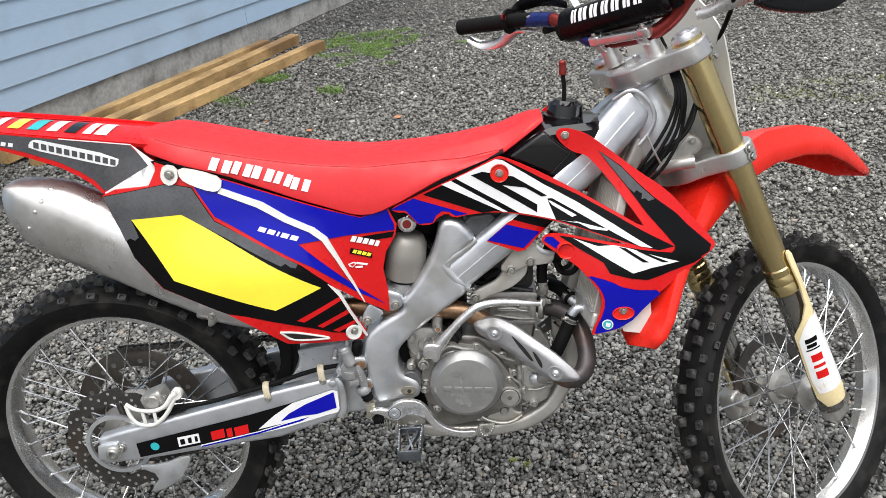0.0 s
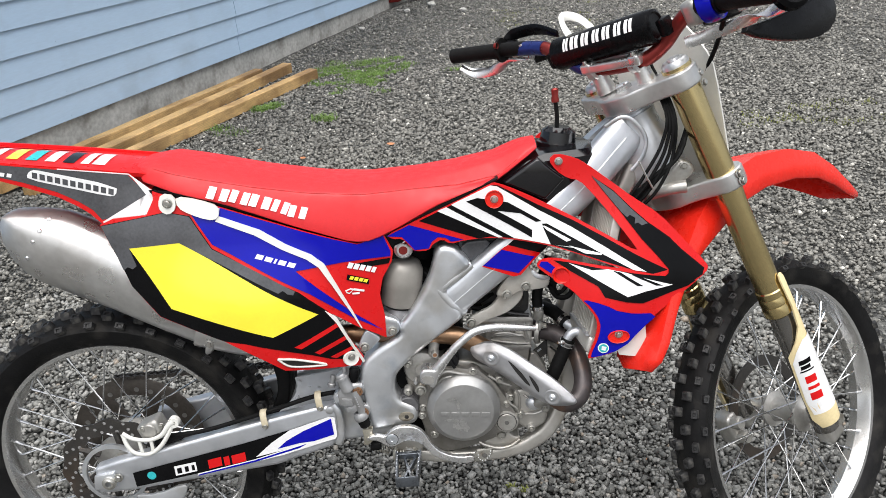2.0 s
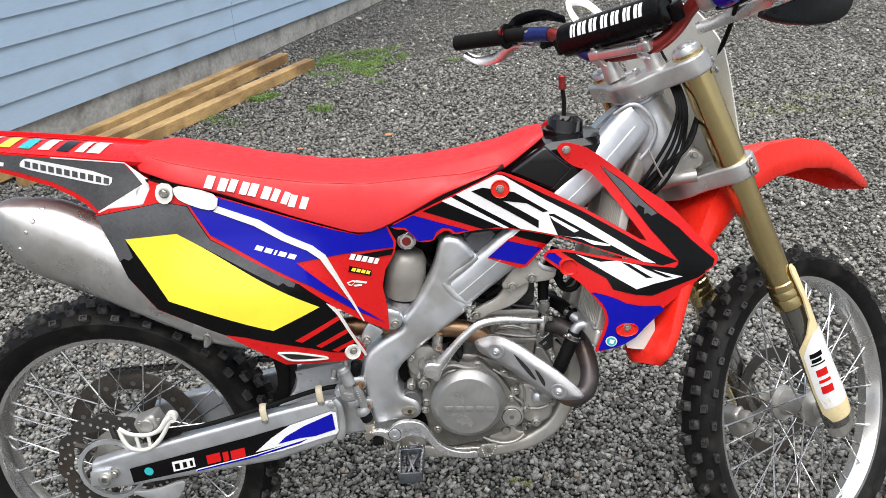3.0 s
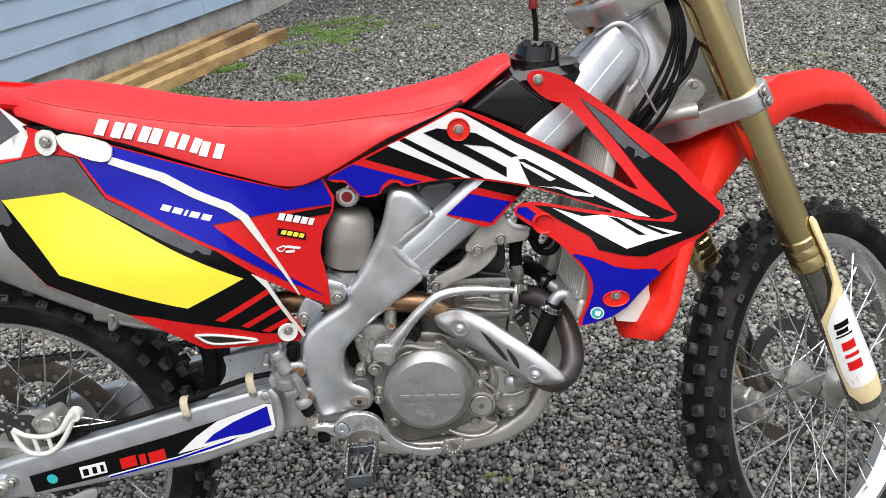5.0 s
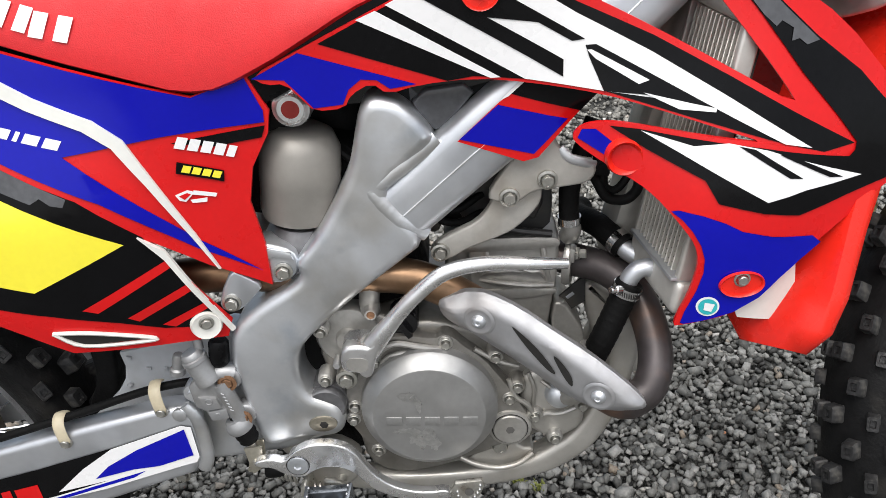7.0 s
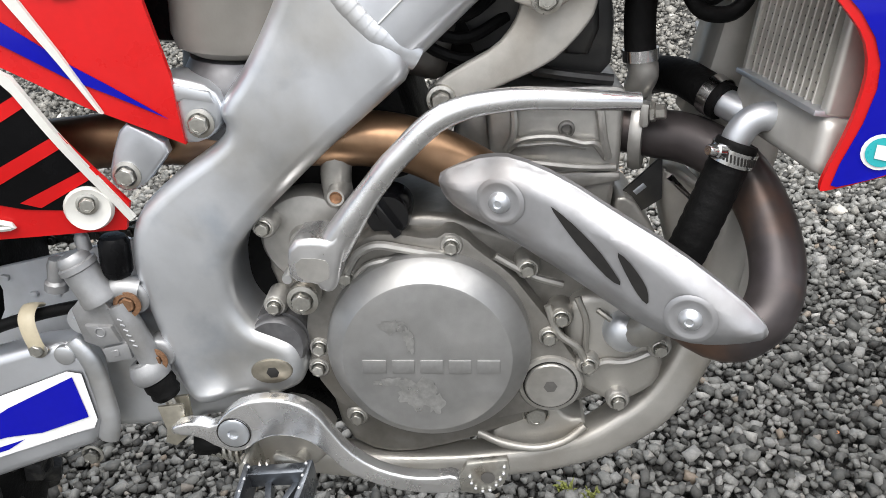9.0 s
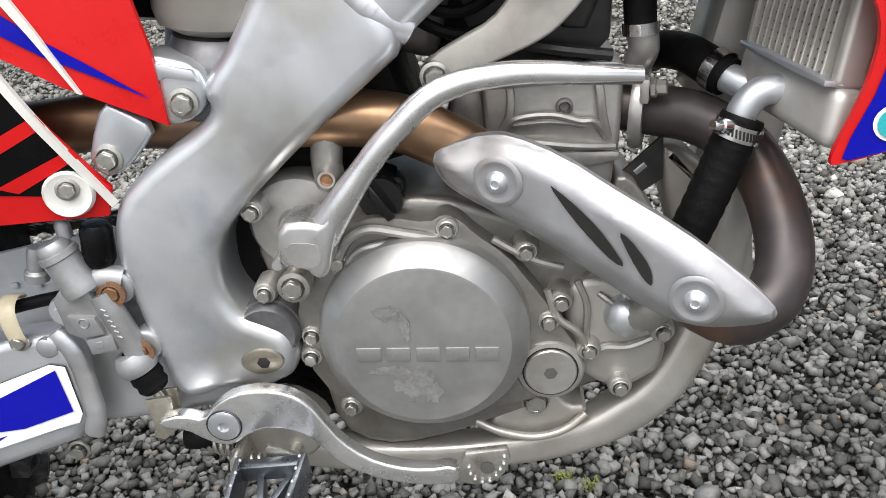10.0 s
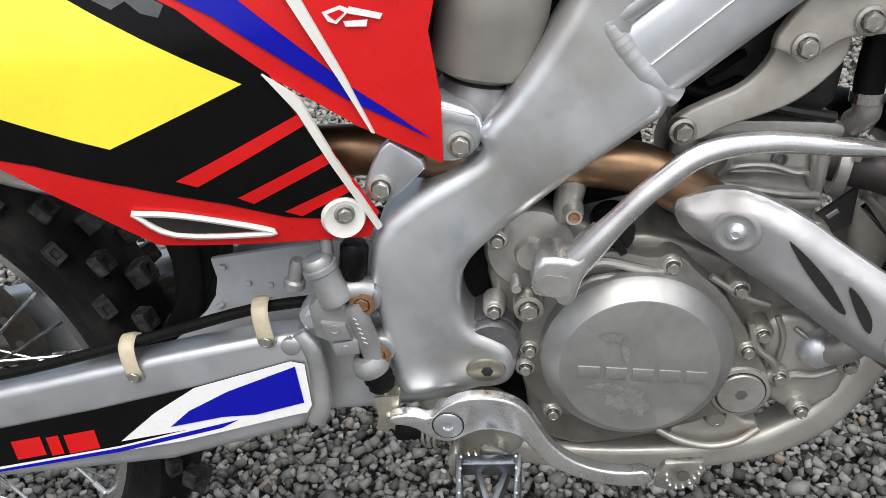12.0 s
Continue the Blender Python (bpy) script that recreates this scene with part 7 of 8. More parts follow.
# -- rear master cylinder, brake pedal, foot peg --
def build_controls():
    ax = Vector((0.30, 0, -0.955)).normalized().to_track_quat("Z", "Y").to_matrix().to_4x4()
    mc = part("master_cylinder", lathe([(0, -0.004), (0.0095, -0.004), (0.0118, -0.001), (0.0118, 0.003), (0.0138, 0.004), (0.0140, 0.008), (0.0128, 0.009), (0.0128, 0.028), (0.0136, 0.030), (0.0136, 0.036), (0, 0.036)], Matrix.Translation((0.5155, -0.118, 0.541)) @ ax, 28), MASTER_GREY, bike, "cast rear brake master cylinder")
    part("body", plate([(0.504, 0.503), (0.512, 0.511), (0.531, 0.510), (0.535, 0.497), (0.543, 0.470), (0.541, 0.460), (0.519, 0.457), (0.516, 0.471), (0.506, 0.476)], -0.124, -0.098, 0.0025, 2), MASTER_GREY, mc)
    part("body_step", plate([(0.512, 0.492), (0.532, 0.489), (0.536, 0.475), (0.517, 0.473)], -0.128, -0.11, 0.002, 2), MASTER_GREY, mc)
    part("body_step", plate([(0.519, 0.471), (0.540, 0.474), (0.540, 0.460), (0.520, 0.458)], -0.1265, -0.11, 0.002, 2), MASTER_GREY, mc)
    part("body_mark", tube([(x, -0.1282, z) for x, z in ring_outline(0.5235, 0.4855, 0.0036, n=12)] + [(0.5271, -0.1282, 0.4855)], 0.0006, 6, step=2), MASTER_GREY, mc)
    part("body_mark", plate([(0.526, 0.4685), (0.531, 0.4695), (0.532, 0.4645), (0.527, 0.4635)], -0.1272, -0.125, 0.0004, 1), MASTER_GREY, mc)
    part("bore", tube([(0.537, -0.118, 0.503), (0.541, -0.118, 0.488), (0.546, -0.118, 0.467), (0.5495, -0.118, 0.452)], [0.0085, 0.0092, 0.0092, 0.0085], 18), MASTER_GREY, mc)
    for k in range(6):
        z = 0.4945 - 0.0044 * k
        part("cast_mark", tube([(0.5385 + 0.0011 * k, -0.1272, z), (0.5418 + 0.0011 * k, -0.1276, z - 0.0014)], 0.0006, 5, False), ALU, mc)
    part("lug", tube([(0.530, -0.112, 0.510), (0.541, -0.112, 0.512), (0.552, -0.110, 0.508)], 0.0095, 12), MASTER_GREY, mc)
    part("lug", pillow(ring_outline(0.5475, 0.5035, 0.0125), -0.1165, -0.10, 0.003, 3), MASTER_GREY, mc)
    part("lug", pillow(ring_outline(0.5545, 0.4560, 0.0125), -0.1165, -0.10, 0.003, 3), MASTER_GREY, mc)
    part("banjo", lathe([(0, 0.010), (0.0055, 0.010), (0.0065, 0.005), (0.0108, 0.005), (0.0118, 0.002), (0.0118, -0.012)], at(0.505, -0.112, 0.490), 22), ALU, mc)
    part("banjo_bolt", lathe([(0, 0.013), (0.0050, 0.013), (0.0062, 0.009), (0.0062, -0.004), (0.0085, -0.006), (0.0085, -0.012), (0, -0.012)], Matrix.Translation((0.4965, -0.114, 0.528)) @ pose(0, 0, 0, 0, 16, 0), 10), MASTER_GREY, mc)
    part("cover_screw", lathe([(0, 0.007), (0.0036, 0.007), (0.0052, 0.004), (0.0052, -0.006), (0, -0.006)], Matrix.Translation((0.5230, -0.112, 0.5505)), 12), MASTER_GREY, mc)
    part("collar", lathe([(0.006, -0.010), (0.0120, -0.009), (0.0150, -0.003), (0.0155, 0.003), (0.0135, 0.007), (0.006, 0.008)], Matrix.Translation((0.5455, -0.117, 0.4445)) @ ax, 24), MASTER_GREY, mc)
    part("boot", lathe([(0, 0.0), (0.0118, 0.0), (0.0124, 0.006), (0.0110, 0.009), (0.0118, 0.013), (0.0095, 0.017), (0, 0.018)], Matrix.Translation((0.5483, -0.117, 0.4365)) @ ax, 18), RUBBER, mc)
    part("outlet_cap", lathe([(0, 0.016), (0.0085, 0.015), (0.0110, 0.011), (0.0112, -0.012), (0.009, -0.016), (0, -0.016)], Matrix.Translation((0.5415, -0.108, 0.5365)) @ pose(0, 0, 0, 0, 10, 0), 14), BLACK_PLASTIC, mc)
    part("push_rod", tube([(0.552, -0.117, 0.422), (0.556, -0.118, 0.405)], 0.0035, 8, False), ZINC, mc)
    part("clevis", plate([(0.545, 0.415), (0.566, 0.416), (0.564, 0.398), (0.563, 0.387), (0.551, 0.378), (0.543, 0.382), (0.547, 0.394)], -0.124, -0.121, 0.0012, 2), CLEVIS_ZINC, mc)
    part("clevis", plate([(0.545, 0.415), (0.566, 0.416), (0.564, 0.398), (0.563, 0.387), (0.551, 0.378), (0.543, 0.382), (0.547, 0.394)], -0.112, -0.109, 0.0012, 2), CLEVIS_ZINC, mc)
    part("clevis_pin", lathe([(0, 0.004), (0.0035, 0.004), (0.0042, 0.002), (0.0042, -0.02)], at(0.556, -0.124, 0.395), 12), ZINC, mc)
    PEDAL = [(0.592, 0.402), (0.602, 0.414), (0.618, 0.4225), (0.639, 0.4235), (0.657, 0.419), (0.670, 0.408), (0.678, 0.392), (0.687, 0.374), (0.703, 0.357), (0.722, 0.347), (0.744, 0.342), (0.768, 0.344), (0.771, 0.332), (0.762, 0.3275), (0.743, 0.3275), (0.720, 0.333), (0.700, 0.342), (0.684, 0.353), (0.673, 0.369), (0.664, 0.381), (0.653, 0.388), (0.637, 0.391), (0.624, 0.388), (0.612, 0.380), (0.601, 0.378), (0.589, 0.384), (0.576, 0.395), (0.560, 0.397), (0.557, 0.405), (0.576, 0.408)]
    pedal = part("brake_pedal", plate(rounded(PEDAL), -0.137, -0.125, 0.004, 3), ALU_BRIGHT, bike, "polished aluminium rear brake pedal")
    tip = part("tip", plate(rounded([(0.770, 0.350), (0.777, 0.363), (0.8075, 0.3645), (0.8085, 0.355), (0.803, 0.343), (0.792, 0.335), (0.780, 0.335), (0.770, 0.338)], 0), -0.148, -0.141, 0.0016), ZINC, pedal, "worn toothed pedal tip")
    tooth = mesh_of(box(0.0026, 0.0026, 0.0026, None, 0.0008, seg=1), ALU)
    for x, z in ((0.7785, 0.352), (0.7790, 0.346), (0.7815, 0.341), (0.7865, 0.338), (0.7920, 0.3385), (0.7970, 0.343), (0.8005, 0.348), (0.8035, 0.353), (0.8045, 0.359)):
        placed(part("tooth", tooth, None, tip), pose(x, -0.1488, z, 0, 20, 0))
    # Dark disc paints the shade in the tip's uncut hole.
    part("tip_hole", lathe([(0, 0.0004), (0.0052, 0.0004)], at(0.7915, -0.1482, 0.350), 16), CAST_DARK, tip)
    part("pivot_cap", lathe([(0, 0.0006), (0.0034, 0.0006), (0.0042, 0.0026), (0.0100, 0.0024), (0.0116, 0.0018), (0.0120, 0.0), (0.0120, -0.02)], at(0.6055, -0.137, 0.3965), 32), ALU, pedal)
    # Black ring paints the groove's shade round the pivot cap.
    part("cap_groove", lathe([(0.0121, 0.0008), (0.0131, 0.0008)], at(0.6055, -0.137, 0.3965), 32), RECESS_SHADE, pedal)
    part("return_spring", tube([(0.562 + 0.00085 * i, -0.100 + 0.0085 * math.cos(i * 1.1), 0.3625 - 0.0004 * i + 0.0085 * math.sin(i * 1.1)) for i in range(36)], 0.0017, 6, step=2), ZINC, pedal)
    part("spring_boot", lathe([(0, 0.0), (0.0095, 0.0), (0.0108, 0.003), (0.0108, 0.018), (0.0095, 0.021), (0, 0.021)], Matrix.Translation((0.556, -0.100, 0.3628)) @ pose(0, 0, 0, 0, 92, 0), 16), RUBBER, pedal)
    peg = part("foot_peg", box(0.046, 0.012, 0.012, pose(0.637, -0.148, 0.364), 0.002), PEG_STEEL, bike, "toothed steel foot peg")
    for x, turn in ((0.615, 3), (0.659, -3)):
        part("peg_side", box(0.005, 0.088, 0.024, pose(x, -0.188, 0.360, 3, 0, turn), 0.002), PEG_STEEL, peg)
        for i in range(7):
            placed(part("tooth", tooth, None, peg), pose(x, -0.149 - 0.0125 * i, 0.3735 - 0.0007 * i))
    part("peg_side", box(0.046, 0.005, 0.022, pose(0.637, -0.231, 0.357), 0.002), PEG_STEEL, peg)
    part("peg_brace", box(0.005, 0.085, 0.012, pose(0.637, -0.189, 0.356, 0, 0, 13), 0.001), PEG_STEEL, peg)
    part("peg_brace", box(0.005, 0.085, 0.012, pose(0.640, -0.189, 0.355, 0, 0, -16), 0.001), PEG_STEEL, peg)
    mount = part("peg_mount", pillow(rounded([(0.598, 0.372), (0.616, 0.386), (0.640, 0.388), (0.662, 0.372), (0.668, 0.356), (0.652, 0.343), (0.620, 0.342), (0.602, 0.350)]), -0.118, -0.075, 0.006, 3), CRADLE_GREY, peg)
    part("peg_fork", plate(rounded([(0.603, 0.369), (0.612, 0.378), (0.616, 0.360), (0.616, 0.346), (0.605, 0.346)]), -0.146, -0.110, 0.002), ZINC, mount)
    part("peg_fork", plate(rounded([(0.630, 0.379), (0.645, 0.372), (0.660, 0.360), (0.658, 0.346), (0.636, 0.344), (0.632, 0.360)]), -0.140, -0.134, 0.002), ZINC, mount)
    part("peg_pin", lathe([(0, 0.004), (0.0040, 0.004), (0.0055, 0.001), (0.0055, -0.03)], at(0.647, -0.140, 0.357), 14), ZINC, mount)
    part("peg_spring", tube([(0.619 + 0.0011 * i, -0.140 + 0.006 * math.cos(i * 1.2), 0.364 + 0.006 * math.sin(i * 1.2)) for i in range(12)], 0.0015, 6, step=3), ZINC, mount)


build_controls()


# -- fork, in the steered frame: z along the steering axis, y to the left --
def steered(bm):
    bm.transform(STEER)
    return bm


SHEAR = Matrix(((1, 0, 0.05, 0), (0, 1, 0, 0), (0, 0, 1, 0), (0, 0, 0, 1)))


def build_fork():
    legs = []
    for s in (-1, 1):
        o = Matrix.Translation((0.038, 0.105 * s, 0)) @ SHEAR
        leg = part("fork_leg", lathe([(0.0, 0.030), (0.0285, 0.030), (0.0288, -0.02), (0.0285, -0.235), (0.0265, -0.26), (0.0265, -0.455), (0.0285, -0.458), (0.0285, -0.470), (0.0265, -0.472), (0.0285, -0.478), (0.0285, -0.488), (0.027, -0.490), (0.0288, -0.496), (0.0288, -0.512), (0.025, -0.516), (0.0, -0.516)], STEER @ o, 40), GOLD, bike, "gold anodised upside-down fork leg", sharp=20)
        part("slider", lathe([(0, -0.51), (0.0238, -0.51), (0.0238, -0.745), (0.026, -0.75), (0.026, -0.80), (0, -0.81)], STEER @ o, 28), SLIDER, leg)
        part("fork_cap", lathe([(0, 0.046), (0.012, 0.046), (0.013, 0.042), (0.021, 0.042), (0.0255, 0.037), (0.0262, 0.028), (0.0262, 0.02)], STEER @ o, 32), ALU, leg)
        part("axle_lug", box(0.050, 0.040, 0.075, STEER @ o @ Matrix.Translation((0.004, 0.0, -0.795)), 0.012, seg=3), CAST, leg)
        # guard shell round the slider
        rings = []
        for z, a0, a1, r in ((-0.430, 10, 30, 0.032), (-0.440, -2, 34, 0.035), (-0.50, 2, 32, 0.036), (-0.545, -6, 34, 0.035), (-0.570, -34, 40, 0.034), (-0.60, -78, 44, 0.035), (-0.70, -86, 44, 0.036), (-0.755, -84, 42, 0.036), (-0.778, -62, 30, 0.034)):
            angles = [radians(a0 + (a1 - a0) * i / 10) for i in range(11)]
            rings.append([(math.sin(a) * r, s * math.cos(a) * r, z) for a in angles] + [(math.sin(a) * (r - 0.004), s * math.cos(a) * (r - 0.004), z) for a in reversed(angles)])
        part("fork_guard", join(bmesh.new(), loft(rings), STEER @ o), CREAM_PLASTIC, leg, "white fork guard yellowed at its edge", sharp=50)
        legs.append(leg)
    # sticker on the right guard
    o = STEER @ Matrix.Translation((0.038, -0.105, 0)) @ SHEAR

    def patch(name, rows, r, mat):
        """A patch on the guard: rows of (height, first angle, last angle)."""
        rings = [[(math.sin(radians(a0 + (a1 - a0) * i / 6)) * r, -math.cos(radians(a0 + (a1 - a0) * i / 6)) * r, z) for i in range(7)] for z, a0, a1 in rows]
        part(name, join(bmesh.new(), loft(rings, caps=False, closed=False), o), mat, legs[0])
    patch("sticker", ((-0.572, -14, 34), (-0.592, -48, 38), (-0.615, -70, 40), (-0.71, -78, 40), (-0.742, -70, 36)), 0.0366, DECAL_WHITE)
    for z0, z1, a0, a1, mat in ((-0.612, -0.622, -52, -12, DECAL_BLACK), (-0.625, -0.633, -52, -20, DECAL_BLACK), (-0.636, -0.639, -58, -12, DECAL_BLACK), (-0.650, -0.666, -52, -16, DECAL_RED), (-0.674, -0.681, -54, -16, DECAL_RED), (-0.689, -0.706, -56, -18, DECAL_RED)):
        patch("mark", ((z0, a0, a1), (z1, a0 - 2, a1 - 2)), 0.0371, mat)
    # clamps
    top = [(-0.045, -0.03), (-0.045, 0.03), (-0.02, 0.06), (-0.006, 0.10), (0.004, 0.135), (0.036, 0.145), (0.066, 0.13), (0.070, 0.10), (0.045, 0.06), (0.04, 0.0), (0.045, -0.06), (0.070, -0.10), (0.066, -0.13), (0.036, -0.145), (0.004, -0.135), (-0.006, -0.10), (-0.02, -0.06)]

    def clamp(name, z0, z1, label):
        bm = bmesh.new()
        f = bm.faces.new([bm.verts.new((x, y, z0)) for x, y in rounded(top)])
        ex = bmesh.ops.extrude_face_region(bm, geom=[f])
        for v in ex["geom"]:
            if isinstance(v, bmesh.types.BMVert):
                v.co.z = z1
        bmesh.ops.recalc_face_normals(bm, faces=bm.faces)
        bevel_all(bm, 0.005, 3, 50)
        return part(name, steered(bm), SATIN, bike, label)
    tc = clamp("upper_clamp", -0.012, 0.024, "machined aluminium upper fork clamp")
    lc = clamp("lower_clamp", -0.228, -0.192, "aluminium lower fork clamp")
    part("stem_nut", lathe([(0, 0.036), (0.010, 0.036), (0.012, 0.034), (0.017, 0.034), (0.018, 0.022)], STEER, 6), ALU_BRIGHT, tc)
    for z in (-0.202, -0.218):
        bolt(BOLT8, 0, 0, 0, lc, STEER @ Matrix.Translation((0.03, -0.143, z)) @ SIDE)
    # handlebar
    bar = part("handlebar", steered(tube([(-0.031, 0.40, 0.213), (0.004, 0.29, 0.182), (0.012, 0.21, 0.162), (0.012, 0.16, 0.148), (0.0, 0.105, 0.116), (-0.003, 0.075, 0.092), (0.003, 0.05, 0.078), (0.010, 0, 0.068), (0.018, -0.045, 0.063), (0.028, -0.07, 0.063), (0.046, -0.10, 0.075),
                                          (0.056, -0.13, 0.095), (0.058, -0.17, 0.112), (0.050, -0.23, 0.116), (0.0, -0.40, 0.105)], 0.0138, 16, up=(1, 0, 0))), BAR_RED, bike, "red anodised motocross handlebar with black crossbar pad")
    part("blue_sleeve", steered(tube([(0.010, 0.235, 0.168), (0.012, 0.20, 0.160), (0.012, 0.165, 0.150)], 0.0150, 16, up=(1, 0, 0))), BAR_BLUE, bar)
    part("bar_wrap", steered(tube([(0.012, 0.212, 0.1625), (0.009, 0.245, 0.171), (0.004, 0.289, 0.182)], 0.0152, 16, up=(1, 0, 0))), RUBBER, bar)
    part("blue_sleeve", steered(tube([(-0.002, 0.12, 0.125), (-0.001, 0.10, 0.112), (-0.003, 0.075, 0.092), (0.002, 0.055, 0.080)], 0.0143, 16, up=(1, 0, 0))), BAR_BLUE, bar)
    pad_a, pad_b = Vector((-0.004, 0.118, 0.131)), Vector((0.039, -0.108, 0.112))
    pm = Matrix.Translation((pad_a + pad_b) / 2) @ (pad_b - pad_a).to_track_quat("Z", "X").to_matrix().to_4x4()
    part("crossbar_pad", steered(lathe([(0, -0.117), (0.027, -0.117), (0.0315, -0.113), (0.0325, -0.105), (0.0325, 0.103), (0.031, 0.110), (0.026, 0.112), (0.023, 0.109), (0, 0.109)], pm, 32)), BLACK_PLASTIC, bar, "black crossbar pad with white marks")
    away = pm.to_3x3().inverted() @ Vector((-0.75, 0.0, 0.66))
    turn = math.degrees(math.atan2(away.y, away.x))
    for i, w in enumerate((0.020, 0.018, 0.020, 0.018, 0.020, 0.022, 0.014)):
        z = 0.080 - 0.0245 * i
        for k in (0, 1):
            bm = lathe([(0.0330, z - w * 0.5 * k - w * 0.36), (0.0330, z - w * 0.5 * k)], pm @ pose(0, 0, 0, 0, 0, turn - 24), 8, arc=0.13)
            part("mark", steered(bm), DECAL_WHITE, bar)
    for e in (pad_a, pad_b):
        part("crossbar_clamp", steered(box(0.026, 0.020, 0.034, Matrix.Translation(e + Vector((0, 0.014 if e.y > 0 else -0.014, -0.006))), 0.006)), BLACK_PLASTIC, bar)
    for s in (-1, 1):
        x, z = (0.018, 0.063) if s < 0 else (0.003, 0.077)
        part("bar_clamp", steered(lathe([(0.0142, -0.011), (0.0195, -0.011), (0.0215, -0.009), (0.0215, 0.009), (0.0195, 0.011), (0.0142, 0.011)], Matrix.Translation((x, 0.046 * s, z)) @ pose(0, 0, 0, 90, 0, -9), 28, closed=True)), SATIN, bar)
        part("bar_post", steered(lathe([(0, -0.052), (0.019, -0.052), (0.020, -0.046), (0.017, -0.030), (0.016, -0.012), (0, -0.012)], Matrix.Translation((x, 0.046 * s, z + 0.002)), 24)), SATIN, bar)
    cap = Matrix.Translation((0.009, 0.0, 0.079)) @ Vector((-0.015, 0.092, 0.014)).to_track_quat("Y", "Z").to_matrix().to_4x4()
    for x in (-0.017, 0.017):
        part("clamp_bridge", steered(box(0.011, 0.128, 0.017, cap @ Matrix.Translation((x, 0, 0)), 0.004, seg=3)), SATIN, bar)
    for y in (-0.054, 0.054):
        part("clamp_cap", steered(box(0.046, 0.024, 0.021, cap @ Matrix.Translation((0, y, 0.001)), 0.005, seg=3)), SATIN, bar)
        for x in (-0.016, 0.016):
            bolt(BOLT5, 0, 0, 0, bar, STEER @ cap @ Matrix.Translation((x, y, 0.0115)))
    # left controls
    part("grip", steered(tube([(0.004, 0.288, 0.181), (-0.031, 0.405, 0.214)], [0.0165, 0.0150, 0.0165], 16, False)), RUBBER, bar)
    gl = Matrix.Translation((0.005, 0.285, 0.181)) @ Vector((-0.035, 0.117, 0.033)).to_track_quat("Z", "Y").to_matrix().to_4x4()
    part("grip_flange", steered(lathe([(0, 0.003), (0.026, 0.003), (0.027, 0.0), (0.026, -0.003), (0, -0.003)], gl, 24)), RUBBER, bar)
    part("bar_end", steered(lathe([(0, 0.135), (0.009, 0.134), (0.010, 0.12), (0, 0.12)], gl, 16)), WHITE_PLASTIC, bar)
    part("stop_switch", steered(box(0.020, 0.026, 0.026, gl @ Matrix.Translation((-0.018, 0, -0.018)), 0.005)), BLACK_PLASTIC, bar)
    part("switch_button", steered(lathe([(0, 0.006), (0.006, 0.006), (0.007, 0)], Matrix.Translation((-0.012, 0.270, 0.196)) @ pose(0, 0, 0, -60, -50, 0), 14)), BAR_RED, bar)
    part("lever_perch", steered(box(0.030, 0.046, 0.024, Matrix.Translation((0.014, 0.235, 0.166)), 0.006)), CAST, bar)
    part("lever", steered(tube([(0.028, 0.225, 0.142), (0.034, 0.25, 0.140), (0.020, 0.29, 0.152), (0.0, 0.33, 0.146), (-0.02, 0.375, 0.158), (-0.033, 0.395, 0.185)], [0.008, 0.007, 0.008, 0.012, 0.012, 0.008], 10, flat=0.4)), ALU_BRIGHT, bar)
    part("adjuster", steered(lathe([(0, 0), (0.008, 0), (0.008, 0.02), (0, 0.02)], Matrix.Translation((0.030, 0.18, 0.138)) @ pose(0, 0, 0, 90), 10)), BAR_RED, bar)
    part("lever_cover", steered(box(0.012, 0.06, 0.030, Matrix.Translation((0.036, 0.205, 0.136)), 0.006)), BLACK_PLASTIC, bar)
    part("hand_shield", steered(tube([(0.03, 0.13, 0.165), (0.045, 0.20, 0.188), (0.045, 0.27, 0.196), (0.03, 0.29, 0.195)], [0.008, 0.013, 0.013, 0.006], 10, flat=0.3, up=(1, 0, 0))), BLACK_PLASTIC, bar)
    # right controls
    part("throttle_tube", steered(tube([(0.054, -0.20, 0.117), (0.044, -0.25, 0.115)], 0.022, 16, False)), BLACK_PLASTIC, bar)
    part("throttle_housing", steered(box(0.046, 0.034, 0.046, Matrix.Translation((0.054, -0.185, 0.112)), 0.012, seg=3)), CAST, bar)
    part("grip", steered(tube([(0.044, -0.25, 0.115), (0.002, -0.395, 0.106)], [0.0175, 0.016, 0.0175], 16, False)), RUBBER, bar)
    part("patterned_sleeve", steered(lathe([(0.0, -0.013), (0.032, -0.013), (0.034, 0), (0.032, 0.013), (0, 0.013)], Matrix.Translation((0.050, -0.222, 0.116)) @ pose(0, 0, 0, 90, 0, 12), 24)), DECAL_BLUE, bar)
    part("bar_end_cap", steered(lathe([(0, 0.010), (0.022, 0.010), (0.029, 0.004), (0.030, -0.008), (0, -0.012)], Matrix.Translation((0.0, -0.40, 0.105)) @ pose(0, 0, 0, 75, 0, -25), 28)), BLACK_PLASTIC, bar)
    part("brake_reservoir", steered(box(0.052, 0.050, 0.030, pose(0.085, -0.205, 0.088, 0, 8, -14), 0.006, seg=3)), BLACK_PLASTIC, bar)
    part("brake_hose", steered(tube([(0.095, -0.20, 0.075), (0.115, -0.15, 0.03), (0.105, -0.09, -0.04), (0.07, -0.085, -0.14)], 0.0045, 8)), RUBBER, bar)
    part("guard_bar", steered(tube([(0.075, -0.115, 0.055), (0.105, -0.16, 0.050), (0.120, -0.25, 0.052), (0.105, -0.33, 0.062), (0.05, -0.385, 0.085), (0.01, -0.40, 0.10)], 0.012, 10, flat=0.35)), ALU_BRIGHT, bar)
